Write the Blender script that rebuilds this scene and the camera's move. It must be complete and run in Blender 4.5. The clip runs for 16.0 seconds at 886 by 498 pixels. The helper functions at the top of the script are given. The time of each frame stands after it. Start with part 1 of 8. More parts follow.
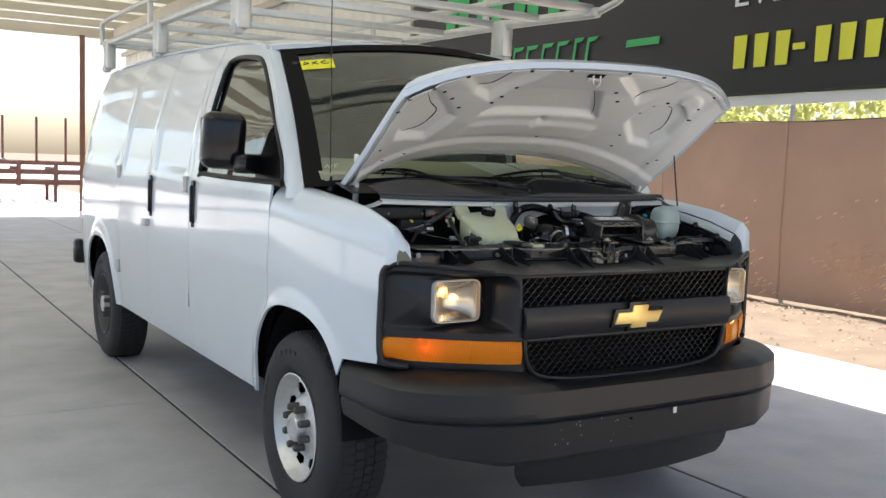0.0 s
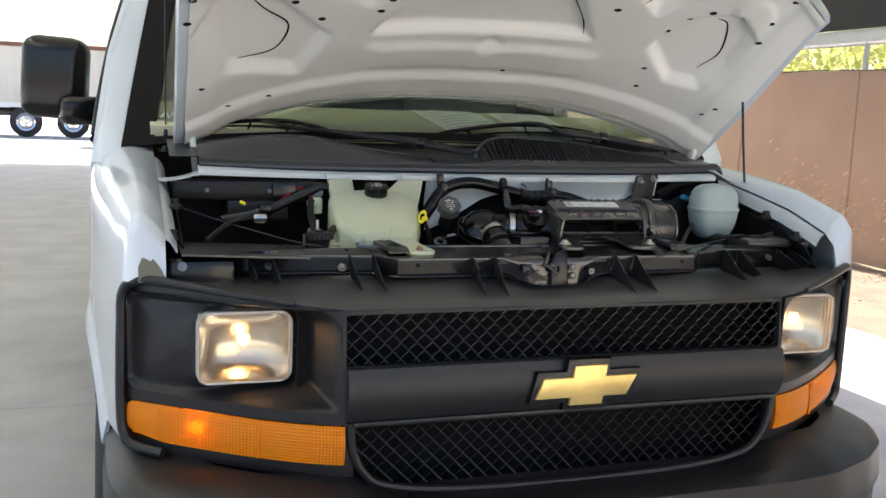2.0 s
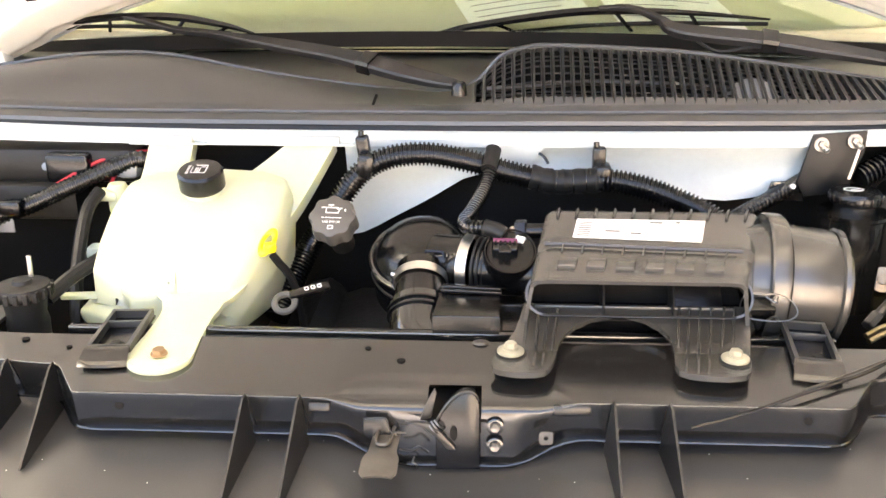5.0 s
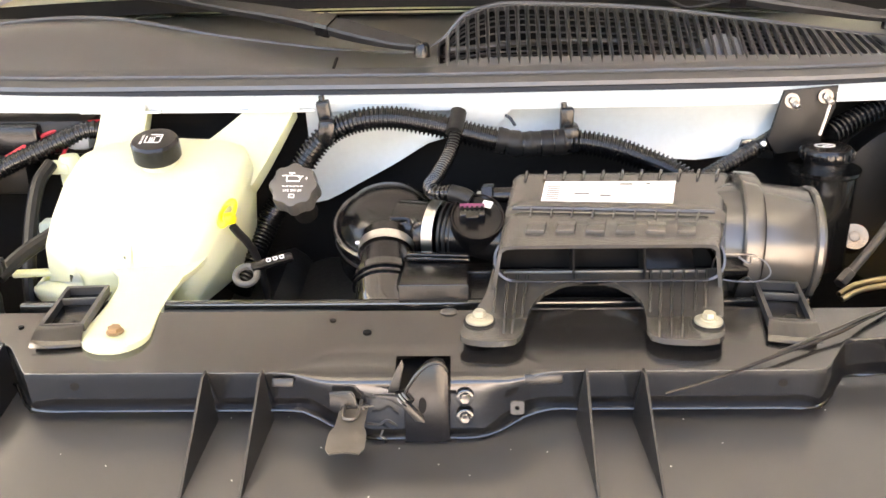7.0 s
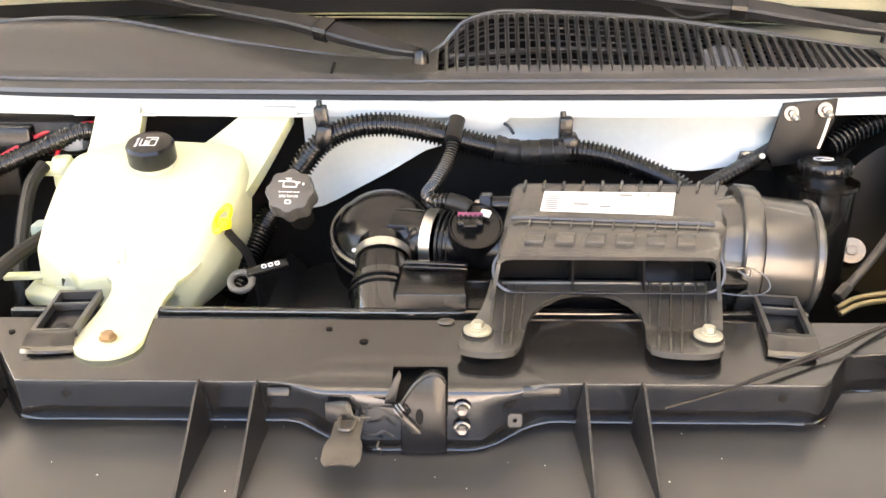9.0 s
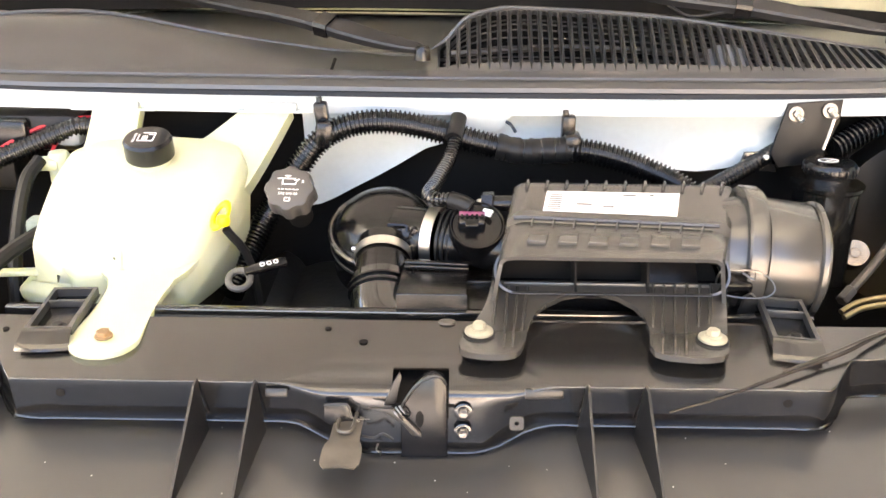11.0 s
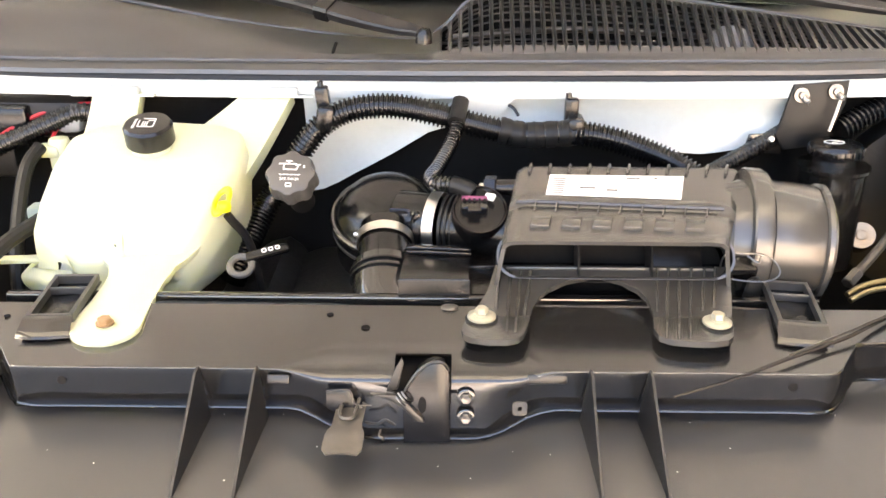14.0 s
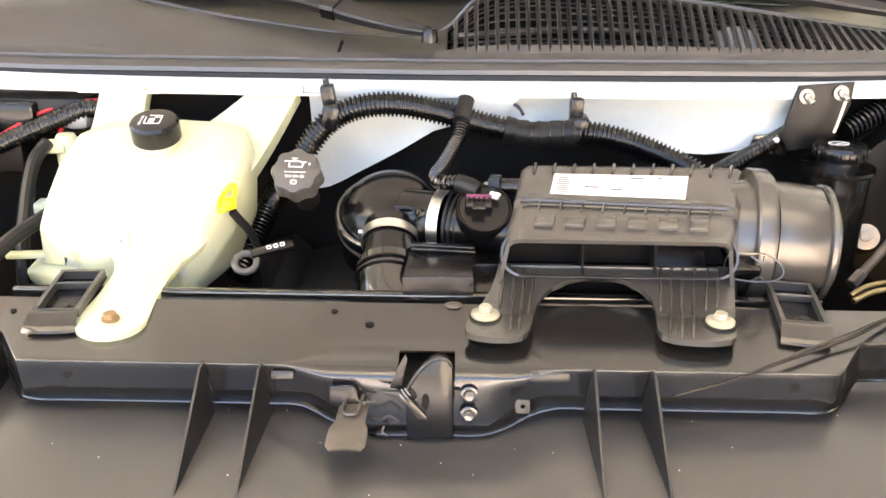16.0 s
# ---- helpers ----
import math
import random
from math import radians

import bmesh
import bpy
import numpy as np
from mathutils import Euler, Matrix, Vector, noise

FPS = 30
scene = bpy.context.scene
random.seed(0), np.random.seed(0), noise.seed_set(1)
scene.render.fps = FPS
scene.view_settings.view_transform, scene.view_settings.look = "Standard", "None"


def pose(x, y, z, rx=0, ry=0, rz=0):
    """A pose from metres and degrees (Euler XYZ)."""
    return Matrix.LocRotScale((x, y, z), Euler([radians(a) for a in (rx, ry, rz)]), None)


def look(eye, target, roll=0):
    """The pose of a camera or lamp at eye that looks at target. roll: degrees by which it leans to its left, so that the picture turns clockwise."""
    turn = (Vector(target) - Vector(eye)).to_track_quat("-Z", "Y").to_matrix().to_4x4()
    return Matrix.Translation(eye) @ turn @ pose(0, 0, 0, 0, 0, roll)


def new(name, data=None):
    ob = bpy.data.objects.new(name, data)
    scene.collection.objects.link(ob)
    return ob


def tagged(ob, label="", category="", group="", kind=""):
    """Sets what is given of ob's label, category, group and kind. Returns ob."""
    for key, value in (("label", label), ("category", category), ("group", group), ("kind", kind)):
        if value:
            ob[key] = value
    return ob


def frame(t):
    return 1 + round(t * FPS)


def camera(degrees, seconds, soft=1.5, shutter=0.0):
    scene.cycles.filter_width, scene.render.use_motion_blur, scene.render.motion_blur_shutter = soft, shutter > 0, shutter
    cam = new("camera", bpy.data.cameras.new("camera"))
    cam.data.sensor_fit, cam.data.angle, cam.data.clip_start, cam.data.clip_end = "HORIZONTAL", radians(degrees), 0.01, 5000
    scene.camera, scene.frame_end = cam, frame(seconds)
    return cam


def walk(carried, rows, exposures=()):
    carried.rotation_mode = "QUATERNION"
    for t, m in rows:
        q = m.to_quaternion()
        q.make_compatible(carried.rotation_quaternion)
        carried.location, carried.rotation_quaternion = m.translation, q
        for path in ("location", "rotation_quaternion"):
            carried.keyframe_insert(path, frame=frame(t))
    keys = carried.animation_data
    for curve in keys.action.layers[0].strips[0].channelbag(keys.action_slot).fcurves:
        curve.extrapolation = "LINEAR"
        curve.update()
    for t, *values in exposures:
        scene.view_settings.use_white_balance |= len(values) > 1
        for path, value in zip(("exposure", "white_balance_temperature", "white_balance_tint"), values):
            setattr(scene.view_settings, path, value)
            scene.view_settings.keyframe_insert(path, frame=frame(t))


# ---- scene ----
cam = camera(50.3, 16.0, shutter=0.0)
PATH = [
    (0, (-2.438, -2.558, 1.456), (-1.391, -0.863, 1.278), 1.9),
    (0.5, (-2.149, -2.41, 1.458), (-1.138, -0.696, 1.261), 2.4),
    (1, (-1.762, -2.182, 1.468), (-0.839, -0.423, 1.236), 2.0),
    (1.5, (-1.315, -1.999, 1.483), (-0.538, -0.176, 1.213), 2.0),
    (2, (-0.917, -1.705, 1.476), (-0.272, 0.165, 1.185), 2.3),
    (2.5, (-0.519, -1.432, 1.491), (-0.097, 0.488, 1.122), 1.6),
    (3, (-0.244, -1.159, 1.54), (-0.042, 0.788, 1.128), 1.6),
    (3.5, (-0.073, -0.877, 1.598), (-0.034, 1.056, 1.085), 0.7),
    (4, (0.059, -0.682, 1.608), (-0.05, 1.205, 0.955), 0.3),
    (4.5, (0.048, -0.614, 1.603), (-0.067, 1.268, 0.938), -0.4),
    (5, (0.032, -0.593, 1.599), (-0.059, 1.283, 0.91), -0.1),
    (5.2, (0.03, -0.588, 1.596), (-0.046, 1.283, 0.894), -0.0),
    (7.3, (0.038, -0.559, 1.59), (0.012, 1.292, 0.831), -0.7),
    (7.5, (0.035, -0.555, 1.591), (0.009, 1.296, 0.835), -0.3),
    (8, (0.029, -0.552, 1.592), (0.007, 1.301, 0.839), 0.4),
    (8.5, (0.027, -0.557, 1.592), (0.014, 1.298, 0.843), 0.4),
    (9, (0.028, -0.554, 1.592), (0.02, 1.3, 0.841), 0.3),
    (11.5, (0.022, -0.54, 1.589), (0.021, 1.31, 0.829), 1.0),
    (12, (0.023, -0.539, 1.59), (0.017, 1.309, 0.825), 1.0),
    (12.5, (0.023, -0.536, 1.589), (0.016, 1.311, 0.822), 1.0),
    (13, (0.024, -0.536, 1.589), (0.014, 1.311, 0.82), 1.0),
    (13.5, (0.026, -0.534, 1.59), (0.018, 1.309, 0.813), 0.8),
    (14, (0.026, -0.535, 1.587), (0.015, 1.303, 0.801), 0.4),
    (14.5, (0.023, -0.539, 1.59), (-0.002, 1.299, 0.801), 0.6),
    (15, (0.027, -0.542, 1.589), (0.006, 1.298, 0.806), 0.4),
    (15.5, (0.026, -0.541, 1.59), (0.007, 1.297, 0.802), 0.5),
    (16, (0.026, -0.539, 1.586), (0.006, 1.301, 0.8), 0.7),
]
EXPOSURES = [(0.0, 1.55, 6400, 11), (1.0, 1.6, 6450, 11), (2.0, 1.88, 6500, 11), (3.0, 2.6, 6600, 12), (3.5, 3.03, 6800, 14), (4.0, 3.45, 7200, 18), (5.0, 4.0, 7800, 19), (16.0, 4.15, 7900, 19)]
walk(cam, [(t, look(eye, target, roll)) for t, eye, target, roll in PATH], EXPOSURES)

# ---- light ----
world = bpy.data.worlds.new("sky")
scene.world = world
world.use_nodes = True
_wn = world.node_tree.nodes
_sky = _wn.new("ShaderNodeTexSky")
_sky.sky_type = "NISHITA"
_sky.sun_disc = False
_sky.sun_elevation = radians(62)
_sky.sun_rotation = radians(11)
_sky.dust_density = 2.5
_sky.air_density = 1.0
_wn["Background"].inputs["Strength"].default_value = 0.095
world.node_tree.links.new(_sky.outputs[0], _wn["Background"].inputs["Color"])
sun_data = bpy.data.lights.new("sun", "SUN")
sun_data.energy, sun_data.angle, sun_data.color = 5.0, radians(0.55), (1.0, 0.95, 0.87)
sun = new("sun", sun_data)
sun.matrix_world = look((0.48, 2.5, 4.7), (0, 0, 0))

# ---- materials ----
def mat(name, color, rough=0.5, metal=0.0, var=0.12, scale=6.0, bump=0.05, bscale=120.0, coat=0.0, spec=0.5, fine=0.06):
    """A surface with large stains, fine grain and fine relief."""
    m = bpy.data.materials.new(name)
    m.use_nodes = True
    nt = m.node_tree
    n, l = nt.nodes, nt.links
    b = n["Principled BSDF"]
    b.inputs["Roughness"].default_value = rough
    b.inputs["Metallic"].default_value = metal
    b.inputs["Coat Weight"].default_value = coat
    b.inputs["Coat Roughness"].default_value = 0.06
    b.inputs["Specular IOR Level"].default_value = spec
    tc = n.new("ShaderNodeTexCoord")
    big, small = n.new("ShaderNodeTexNoise"), n.new("ShaderNodeTexNoise")
    big.inputs["Scale"].default_value, small.inputs["Scale"].default_value = scale, bscale
    big.inputs["Detail"].default_value = 6
    small.inputs["Detail"].default_value = 3
    l.new(tc.outputs["Object"], big.inputs["Vector"])
    l.new(tc.outputs["Object"], small.inputs["Vector"])
    add = n.new("ShaderNodeMath")
    add.operation = "MULTIPLY_ADD"
    add.inputs[1].default_value = 2 * var
    add.inputs[2].default_value = 1 - var
    l.new(big.outputs["Fac"], add.inputs[0])
    add2 = n.new("ShaderNodeMath")
    add2.operation = "MULTIPLY_ADD"
    add2.inputs[1].default_value = 2 * fine
    l.new(small.outputs["Fac"], add2.inputs[0])
    sub = n.new("ShaderNodeMath")
    sub.operation = "SUBTRACT"
    sub.inputs[1].default_value = fine
    l.new(add.outputs[0], sub.inputs[0])
    l.new(sub.outputs[0], add2.inputs[2])
    mul = n.new("ShaderNodeVectorMath")
    mul.operation = "SCALE"
    mul.inputs[0].default_value = color
    l.new(add2.outputs[0], mul.inputs["Scale"])
    l.new(mul.outputs[0], b.inputs["Base Color"])
    rr = n.new("ShaderNodeMath")
    rr.operation = "MULTIPLY_ADD"
    rr.inputs[1].default_value = 0.25 * rough
    rr.inputs[2].default_value = 0.88 * rough
    l.new(big.outputs["Fac"], rr.inputs[0])
    l.new(rr.outputs[0], b.inputs["Roughness"])
    if bump:
        bp = n.new("ShaderNodeBump")
        bp.inputs["Strength"].default_value = bump
        bp.inputs["Distance"].default_value = 0.002
        l.new(small.outputs["Fac"], bp.inputs["Height"])
        l.new(bp.outputs[0], b.inputs["Normal"])
    return m


def principled(m):
    return m.node_tree.nodes["Principled BSDF"]


WHITE = mat("white_paint", (0.64, 0.70, 0.75), 0.30, var=0.03, fine=0.01, bump=0.0, coat=1.0)
HOODIN = mat("hood_inner_white", (0.88, 0.87, 0.82), 0.38, var=0.05, fine=0.01, bump=0.02, bscale=60, coat=0.3)
PRIMER = mat("chipped_primer", (0.17, 0.165, 0.11), 0.6, var=0.3, scale=30)
FASCIA = mat("black_textured_plastic", (0.0095, 0.0095, 0.0102), 0.40, var=0.1, bump=0.2, bscale=900)
HEADER = mat("grey_black_moulding", (0.040, 0.0385, 0.0365), 0.28, var=0.0, scale=5, bump=0.08, bscale=700, fine=0.0, spec=0.8)
BLACKPL = mat("black_plastic", (0.0055, 0.005, 0.005), 0.22, var=0.15, bump=0.05, bscale=500, spec=0.45)
AIRBOX = mat("grey_black_plastic", (0.050, 0.0465, 0.041), 0.22, var=0.0, scale=10, bump=0.06, bscale=600, fine=0.0, spec=0.9)
PLATEBLK = mat("satin_black_steel", (0.012, 0.0115, 0.011), 0.17, var=0.0, scale=8, bump=0.02, bscale=90, spec=1.0, fine=0.0)
GLOSSBLK = mat("gloss_black_steel", (0.0095, 0.009, 0.008), 0.12, var=0.0, scale=8, bump=0.02, bscale=90, spec=1.0, fine=0.0)
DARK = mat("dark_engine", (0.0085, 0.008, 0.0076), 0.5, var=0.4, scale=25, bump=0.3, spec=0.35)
# near black: colours in the shade of holes and recesses, also plain black parts
SHADEBLK = mat("shade_and_black_parts", (0.0095, 0.0087, 0.008), 0.85, var=0.4, scale=10, spec=0.15)
RUBBER = mat("black_rubber", (0.009, 0.009, 0.009), 0.42, var=0.2, bump=0.1, spec=0.3)
TYRE = mat("tyre_rubber", (0.024, 0.024, 0.025), 0.72, var=0.35, scale=18, bump=0.3, bscale=160)
STEEL = mat("zinc_steel", (0.62, 0.60, 0.56), 0.32, metal=1.0, var=0.2, scale=60)
CHROME = mat("chrome", (0.75, 0.75, 0.74), 0.12, metal=1.0, var=0.05)
# shaded copy of the wheel steel, for the rear rims
SHADERIM = mat("shaded_steel_wheel", (0.11, 0.105, 0.10), 0.55, metal=0.4, var=0.35, scale=30)
RIM = mat("silver_steel_wheel", (0.62, 0.61, 0.59), 0.42, metal=0.6, var=0.2, scale=30)
LEVER = mat("worn_steel_lever", (0.10, 0.09, 0.078), 0.4, metal=0.5, var=0.3, scale=60)
COPPER = mat("copper_plug", (0.38, 0.26, 0.155), 0.24, metal=1.0, var=0.2, scale=90)
ZINC = mat("yellow_zinc", (0.42, 0.40, 0.31), 0.38, metal=0.5, var=0.15, scale=60)
DSTEEL = mat("dark_plated_steel", (0.17, 0.165, 0.16), 0.3, metal=1.0, var=0.25, scale=90)
GREYBLK = mat("worn_grey_black_plastic", (0.07, 0.066, 0.06), 0.4, var=0.2, scale=20)
FAINT = mat("faint_print", (0.14, 0.14, 0.13), 0.6)
LATCH = mat("oiled_black_steel", (0.035, 0.033, 0.030), 0.3, metal=0.3, var=0.2, scale=60)
RINGW = mat("dull_silver_ring", (0.52, 0.51, 0.48), 0.4, metal=0.3, var=0.15, scale=30)
RUSTBOLT = mat("rusty_bolt", (0.27, 0.17, 0.09), 0.6, metal=0.4, var=0.4, scale=120)
BRASS = mat("brass_line", (0.27, 0.22, 0.13), 0.35, metal=0.9, var=0.2, scale=40)
YELLOW = mat("yellow_plastic", (0.85, 0.72, 0.02), 0.35, var=0.05)
GOLD = mat("gold_emblem", (0.86, 0.62, 0.22), 0.3, metal=0.75, var=0.12, scale=40)
PAPER = mat("white_label", (0.82, 0.81, 0.78), 0.5, var=0.04)
INK = mat("label_ink", (0.06, 0.06, 0.06), 0.6)
MARK = mat("white_marking", (0.75, 0.74, 0.72), 0.5)
RED = mat("red_wire", (0.55, 0.02, 0.03), 0.4)
BLUEP = mat("blue_connector", (0.05, 0.35, 0.6), 0.4)
PINK = mat("magenta_connector", (0.15, 0.025, 0.075), 0.45)
GREY = mat("grey_plastic", (0.25, 0.25, 0.25), 0.5)
SILLW = mat("cowl_white_steel", (0.55, 0.60, 0.59), 0.35, var=0.08, scale=9, bump=0.03, coat=0.3)
ALU = mat("aluminium_rack", (0.62, 0.62, 0.60), 0.42, metal=0.8, var=0.2, scale=12)
STICKER = mat("yellow_sticker", (0.85, 0.80, 0.03), 0.5, var=0.03)
DASH = mat("dash_tan", (0.47, 0.45, 0.31), 0.75, var=0.12, bump=0.1)
TAN = mat("interior_tan", (0.09, 0.09, 0.075), 0.8)

HDPE = mat("milky_tank_plastic", (0.58, 0.60, 0.41), 0.38, var=0.06, scale=8, bump=0.03, bscale=40)
_b = principled(HDPE)
_b.inputs["Subsurface Weight"].default_value = 0.7
_b.inputs["Subsurface Radius"].default_value = (0.03, 0.028, 0.016)
_b.inputs["Subsurface Scale"].default_value = 0.6
RESW = mat("brake_reservoir_plastic", (0.43, 0.51, 0.47), 0.35, var=0.06, scale=14)
principled(RESW).inputs["Subsurface Weight"].default_value = 0.5
principled(RESW).inputs["Subsurface Radius"].default_value = (0.02, 0.02, 0.02)
CONDUIT = mat("conduit_plastic", (0.005, 0.005, 0.005), 0.26, var=0.2, bump=0.0, spec=0.7)
AMBER = mat("amber_lens", (1.0, 0.30, 0.002), 0.3, var=0.06, scale=30, bump=0.0, spec=0.2)
principled(AMBER).inputs["Transmission Weight"].default_value = 0.3
principled(AMBER).inputs["Subsurface Weight"].default_value = 0.4
principled(AMBER).inputs["Subsurface Radius"].default_value = (0.02, 0.008, 0.001)

for _m in (HEADER, GLOSSBLK, PLATEBLK):
    _b = principled(_m)
    _m.node_tree.links.remove(_b.inputs["Roughness"].links[0])


def glass(name, color, rough=0.0, ior=1.45):
    m = bpy.data.materials.new(name)
    m.use_nodes = True
    b = principled(m)
    b.inputs["Base Color"].default_value = (*color, 1)
    b.inputs["Roughness"].default_value = rough
    b.inputs["IOR"].default_value = ior
    b.inputs["Transmission Weight"].default_value = 1.0
    return m


def glow(name, color, strength):
    m = bpy.data.materials.new(name)
    m.use_nodes = True
    b = principled(m)
    b.inputs["Base Color"].default_value = (*color, 1)
    b.inputs["Emission Color"].default_value = (*color, 1)
    b.inputs["Emission Strength"].default_value = strength
    return m


GLASS = glass("windshield_glass", (0.86, 0.95, 0.86), ior=1.5)
FROST = glass("frosted_lens", (0.97, 0.91, 0.78), 0.24)
BULB = glow("headlight_filament", (1.0, 0.50, 0.16), 5.5)
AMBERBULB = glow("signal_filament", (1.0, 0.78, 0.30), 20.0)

# ---- building helpers ----
def part(name, bm, material, parent=None, label="", smooth=True, angle=35):
    """Links a bmesh as one mesh object under a thing or a part."""
    me = bpy.data.meshes.new(name)
    bmesh.ops.recalc_face_normals(bm, faces=bm.faces)
    bm.to_mesh(me)
    bm.free()
    for mm in material if isinstance(material, (list, tuple)) else (material,):
        me.materials.append(mm)
    if smooth:
        me.shade_smooth()
        me.set_sharp_from_angle(angle=radians(angle))
    ob = new(name, me)
    if parent is not None:
        ob.parent = parent
    if label:
        ob["label"] = label
    return ob


def thing(name, label, category, group="", kind="", at=(0, 0, 0)):
    ob = new(name)
    ob.empty_display_size = 0.05
    ob.location = at
    return tagged(ob, label, category, group, kind)


def box(sx, sy, sz, c=(0, 0, 0), bevel=0.0, rot=None, bm=None, seg=2):
    one = bmesh.new()
    bmesh.ops.create_cube(one, size=1.0)
    bmesh.ops.scale(one, vec=(sx, sy, sz), verts=one.verts)
    if bevel:
        bmesh.ops.bevel(one, geom=list(one.edges), offset=min(bevel, 0.45 * min(sx, sy, sz)), segments=seg, affect="EDGES", profile=0.5)
    m = Matrix.Translation(c)
    if rot:
        m = m @ Euler([radians(a) for a in rot]).to_matrix().to_4x4()
    bmesh.ops.transform(one, matrix=m, verts=one.verts)
    return join(bm, one)


def join(bm, other):
    if bm is None:
        return other
    me = bpy.data.meshes.new("joined")
    other.to_mesh(me)
    bm.from_mesh(me)
    bpy.data.meshes.remove(me)
    other.free()
    return bm


def aim(a, b):
    """Turns z into the way from a to b, at a."""
    d = Vector(b) - Vector(a)
    return Matrix.Translation(a) @ d.to_track_quat("Z", "Y").to_matrix().to_4x4(), d.length


def lathe(profile, seg=32, m=None, bm=None):
    """profile: (radius, height) pairs turned about z."""
    one = bmesh.new()
    rings = []
    for r, h in profile:
        if r < 1e-5:
            rings.append([one.verts.new((0, 0, h))])
        else:
            rings.append([one.verts.new((r * math.cos(2 * math.pi * k / seg), r * math.sin(2 * math.pi * k / seg), h)) for k in range(seg)])
    for a, b in zip(rings, rings[1:]):
        for k in range(seg):
            j = (k + 1) % seg
            if len(a) == 1 and len(b) == 1:
                continue
            if len(a) == 1:
                one.faces.new((a[0], b[k], b[j]))
            elif len(b) == 1:
                one.faces.new((a[k], a[j], b[0]))
            else:
                one.faces.new((a[k], a[j], b[j], b[k]))
    if m is not None:
        bmesh.ops.transform(one, matrix=m, verts=one.verts)
    return join(bm, one)


def rod(a, b, r, seg=12, bm=None, r2=None):
    m, length = aim(a, b)
    r2 = r if r2 is None else r2
    e = min(0.0015, 0.3 * r)
    return lathe([(0, 0), (r - e, 0), (r, e), (r2, length - e), (r2 - e, length), (0, length)], seg, m, bm)


def smooth_path(pts, n=8):
    """Catmull-Rom through the points."""
    p = [Vector(q) for q in pts]
    p = [2 * p[0] - p[1], *p, 2 * p[-1] - p[-2]]
    out = []
    for i in range(1, len(p) - 2):
        for k in range(n):
            t = k / n
            a, b, c, d = p[i - 1 : i + 3]
            out.append(0.5 * ((2 * b) + (c - a) * t + (2 * a - 5 * b + 4 * c - d) * t * t + (3 * b - a - 3 * c + d) * t ** 3))
    out.append(p[-2])
    return out


def tube(pts, r, seg=12, n=8, ribs=0.0, bm=None, depth=0.12):
    """A hose along the points; ribs: the pitch of its corrugation, 0 for a plain one. r may be a function of 0..1."""
    path = smooth_path(pts, n)
    if ribs:
        length = [0.0]
        for a, b in zip(path, path[1:]):
            length.append(length[-1] + (b - a).length)
        count = max(4, int(length[-1] / ribs) * 4)
        dense = []
        for k in range(count + 1):
            s = length[-1] * k / count
            i = min(len(path) - 2, max(0, int(np.searchsorted(length, s)) - 1))
            f = (s - length[i]) / max(1e-6, length[i + 1] - length[i])
            dense.append(path[i].lerp(path[i + 1], f))
        path = dense
    one = bmesh.new()
    rings, up = [], Vector((0, 0, 1))
    for k, q in enumerate(path):
        d = (path[min(k + 1, len(path) - 1)] - path[max(k - 1, 0)]).normalized()
        if abs(d.dot(up)) > 0.95:
            up = Vector((0, 1, 0))
        side = d.cross(up).normalized()
        up = side.cross(d).normalized()
        rad = r(k / (len(path) - 1)) if callable(r) else r
        if ribs:
            rad *= 1 - depth * (1 if k % 4 in (2, 3) else 0)
        rings.append([one.verts.new(q + rad * (math.cos(2 * math.pi * j / seg) * side + math.sin(2 * math.pi * j / seg) * up)) for j in range(seg)])
    for a, b in zip(rings, rings[1:]):
        for j in range(seg):
            one.faces.new((a[j], a[(j + 1) % seg], b[(j + 1) % seg], b[j]))
    one.faces.new(rings[0])
    one.faces.new(rings[-1])
    return join(bm, one)


def prism(poly, depth, m=None, bm=None, bevel=0.0):
    """A flat outline in x and y, made depth thick downwards, its upper edges rounded."""
    one = bmesh.new()
    vs = [one.verts.new((x, y, 0)) for x, y in poly]
    f = one.faces.new(vs)
    if f.normal.z < 0:
        f.normal_flip()
    ext = bmesh.ops.extrude_face_region(one, geom=[f])
    bmesh.ops.translate(one, vec=(0, 0, -depth), verts=[v for v in ext["geom"] if isinstance(v, bmesh.types.BMVert)])
    bmesh.ops.recalc_face_normals(one, faces=one.faces)
    if bevel:
        bmesh.ops.bevel(one, geom=[e for e in one.edges if all(abs(v.co.z) < 1e-6 for v in e.verts)], offset=bevel, segments=2, affect="EDGES", profile=0.5)
    if m is not None:
        bmesh.ops.transform(one, matrix=m, verts=one.verts)
    return join(bm, one)


def sheet(fn, us, vs, thick=0.0, keep=None, bm=None):
    """A surface fn(u, v) over the grid lines us and vs; keep(u, v) tells which cells stay; thick: its thickness."""
    one = bmesh.new()
    g = [[one.verts.new(fn(u, v)) for v in vs] for u in us]
    for i in range(len(us) - 1):
        for j in range(len(vs) - 1):
            if keep is None or keep((us[i] + us[i + 1]) / 2, (vs[j] + vs[j + 1]) / 2):
                q = (g[i][j], g[i + 1][j], g[i + 1][j + 1], g[i][j + 1])
                one.faces.new(q)
    bmesh.ops.delete(one, geom=[v for v in one.verts if not v.link_faces], context="VERTS")
    if thick:
        bmesh.ops.recalc_face_normals(one, faces=one.faces)
        bmesh.ops.solidify(one, geom=list(one.faces), thickness=thick)
    return join(bm, one)


def thicken(bm, dx):
    """Gives an open surface a back, shifted along x."""
    ext = bmesh.ops.extrude_face_region(bm, geom=list(bm.faces), use_keep_orig=True)
    bmesh.ops.translate(bm, vec=(dx, 0, 0), verts=[v for v in ext["geom"] if isinstance(v, bmesh.types.BMVert)])
    return bm


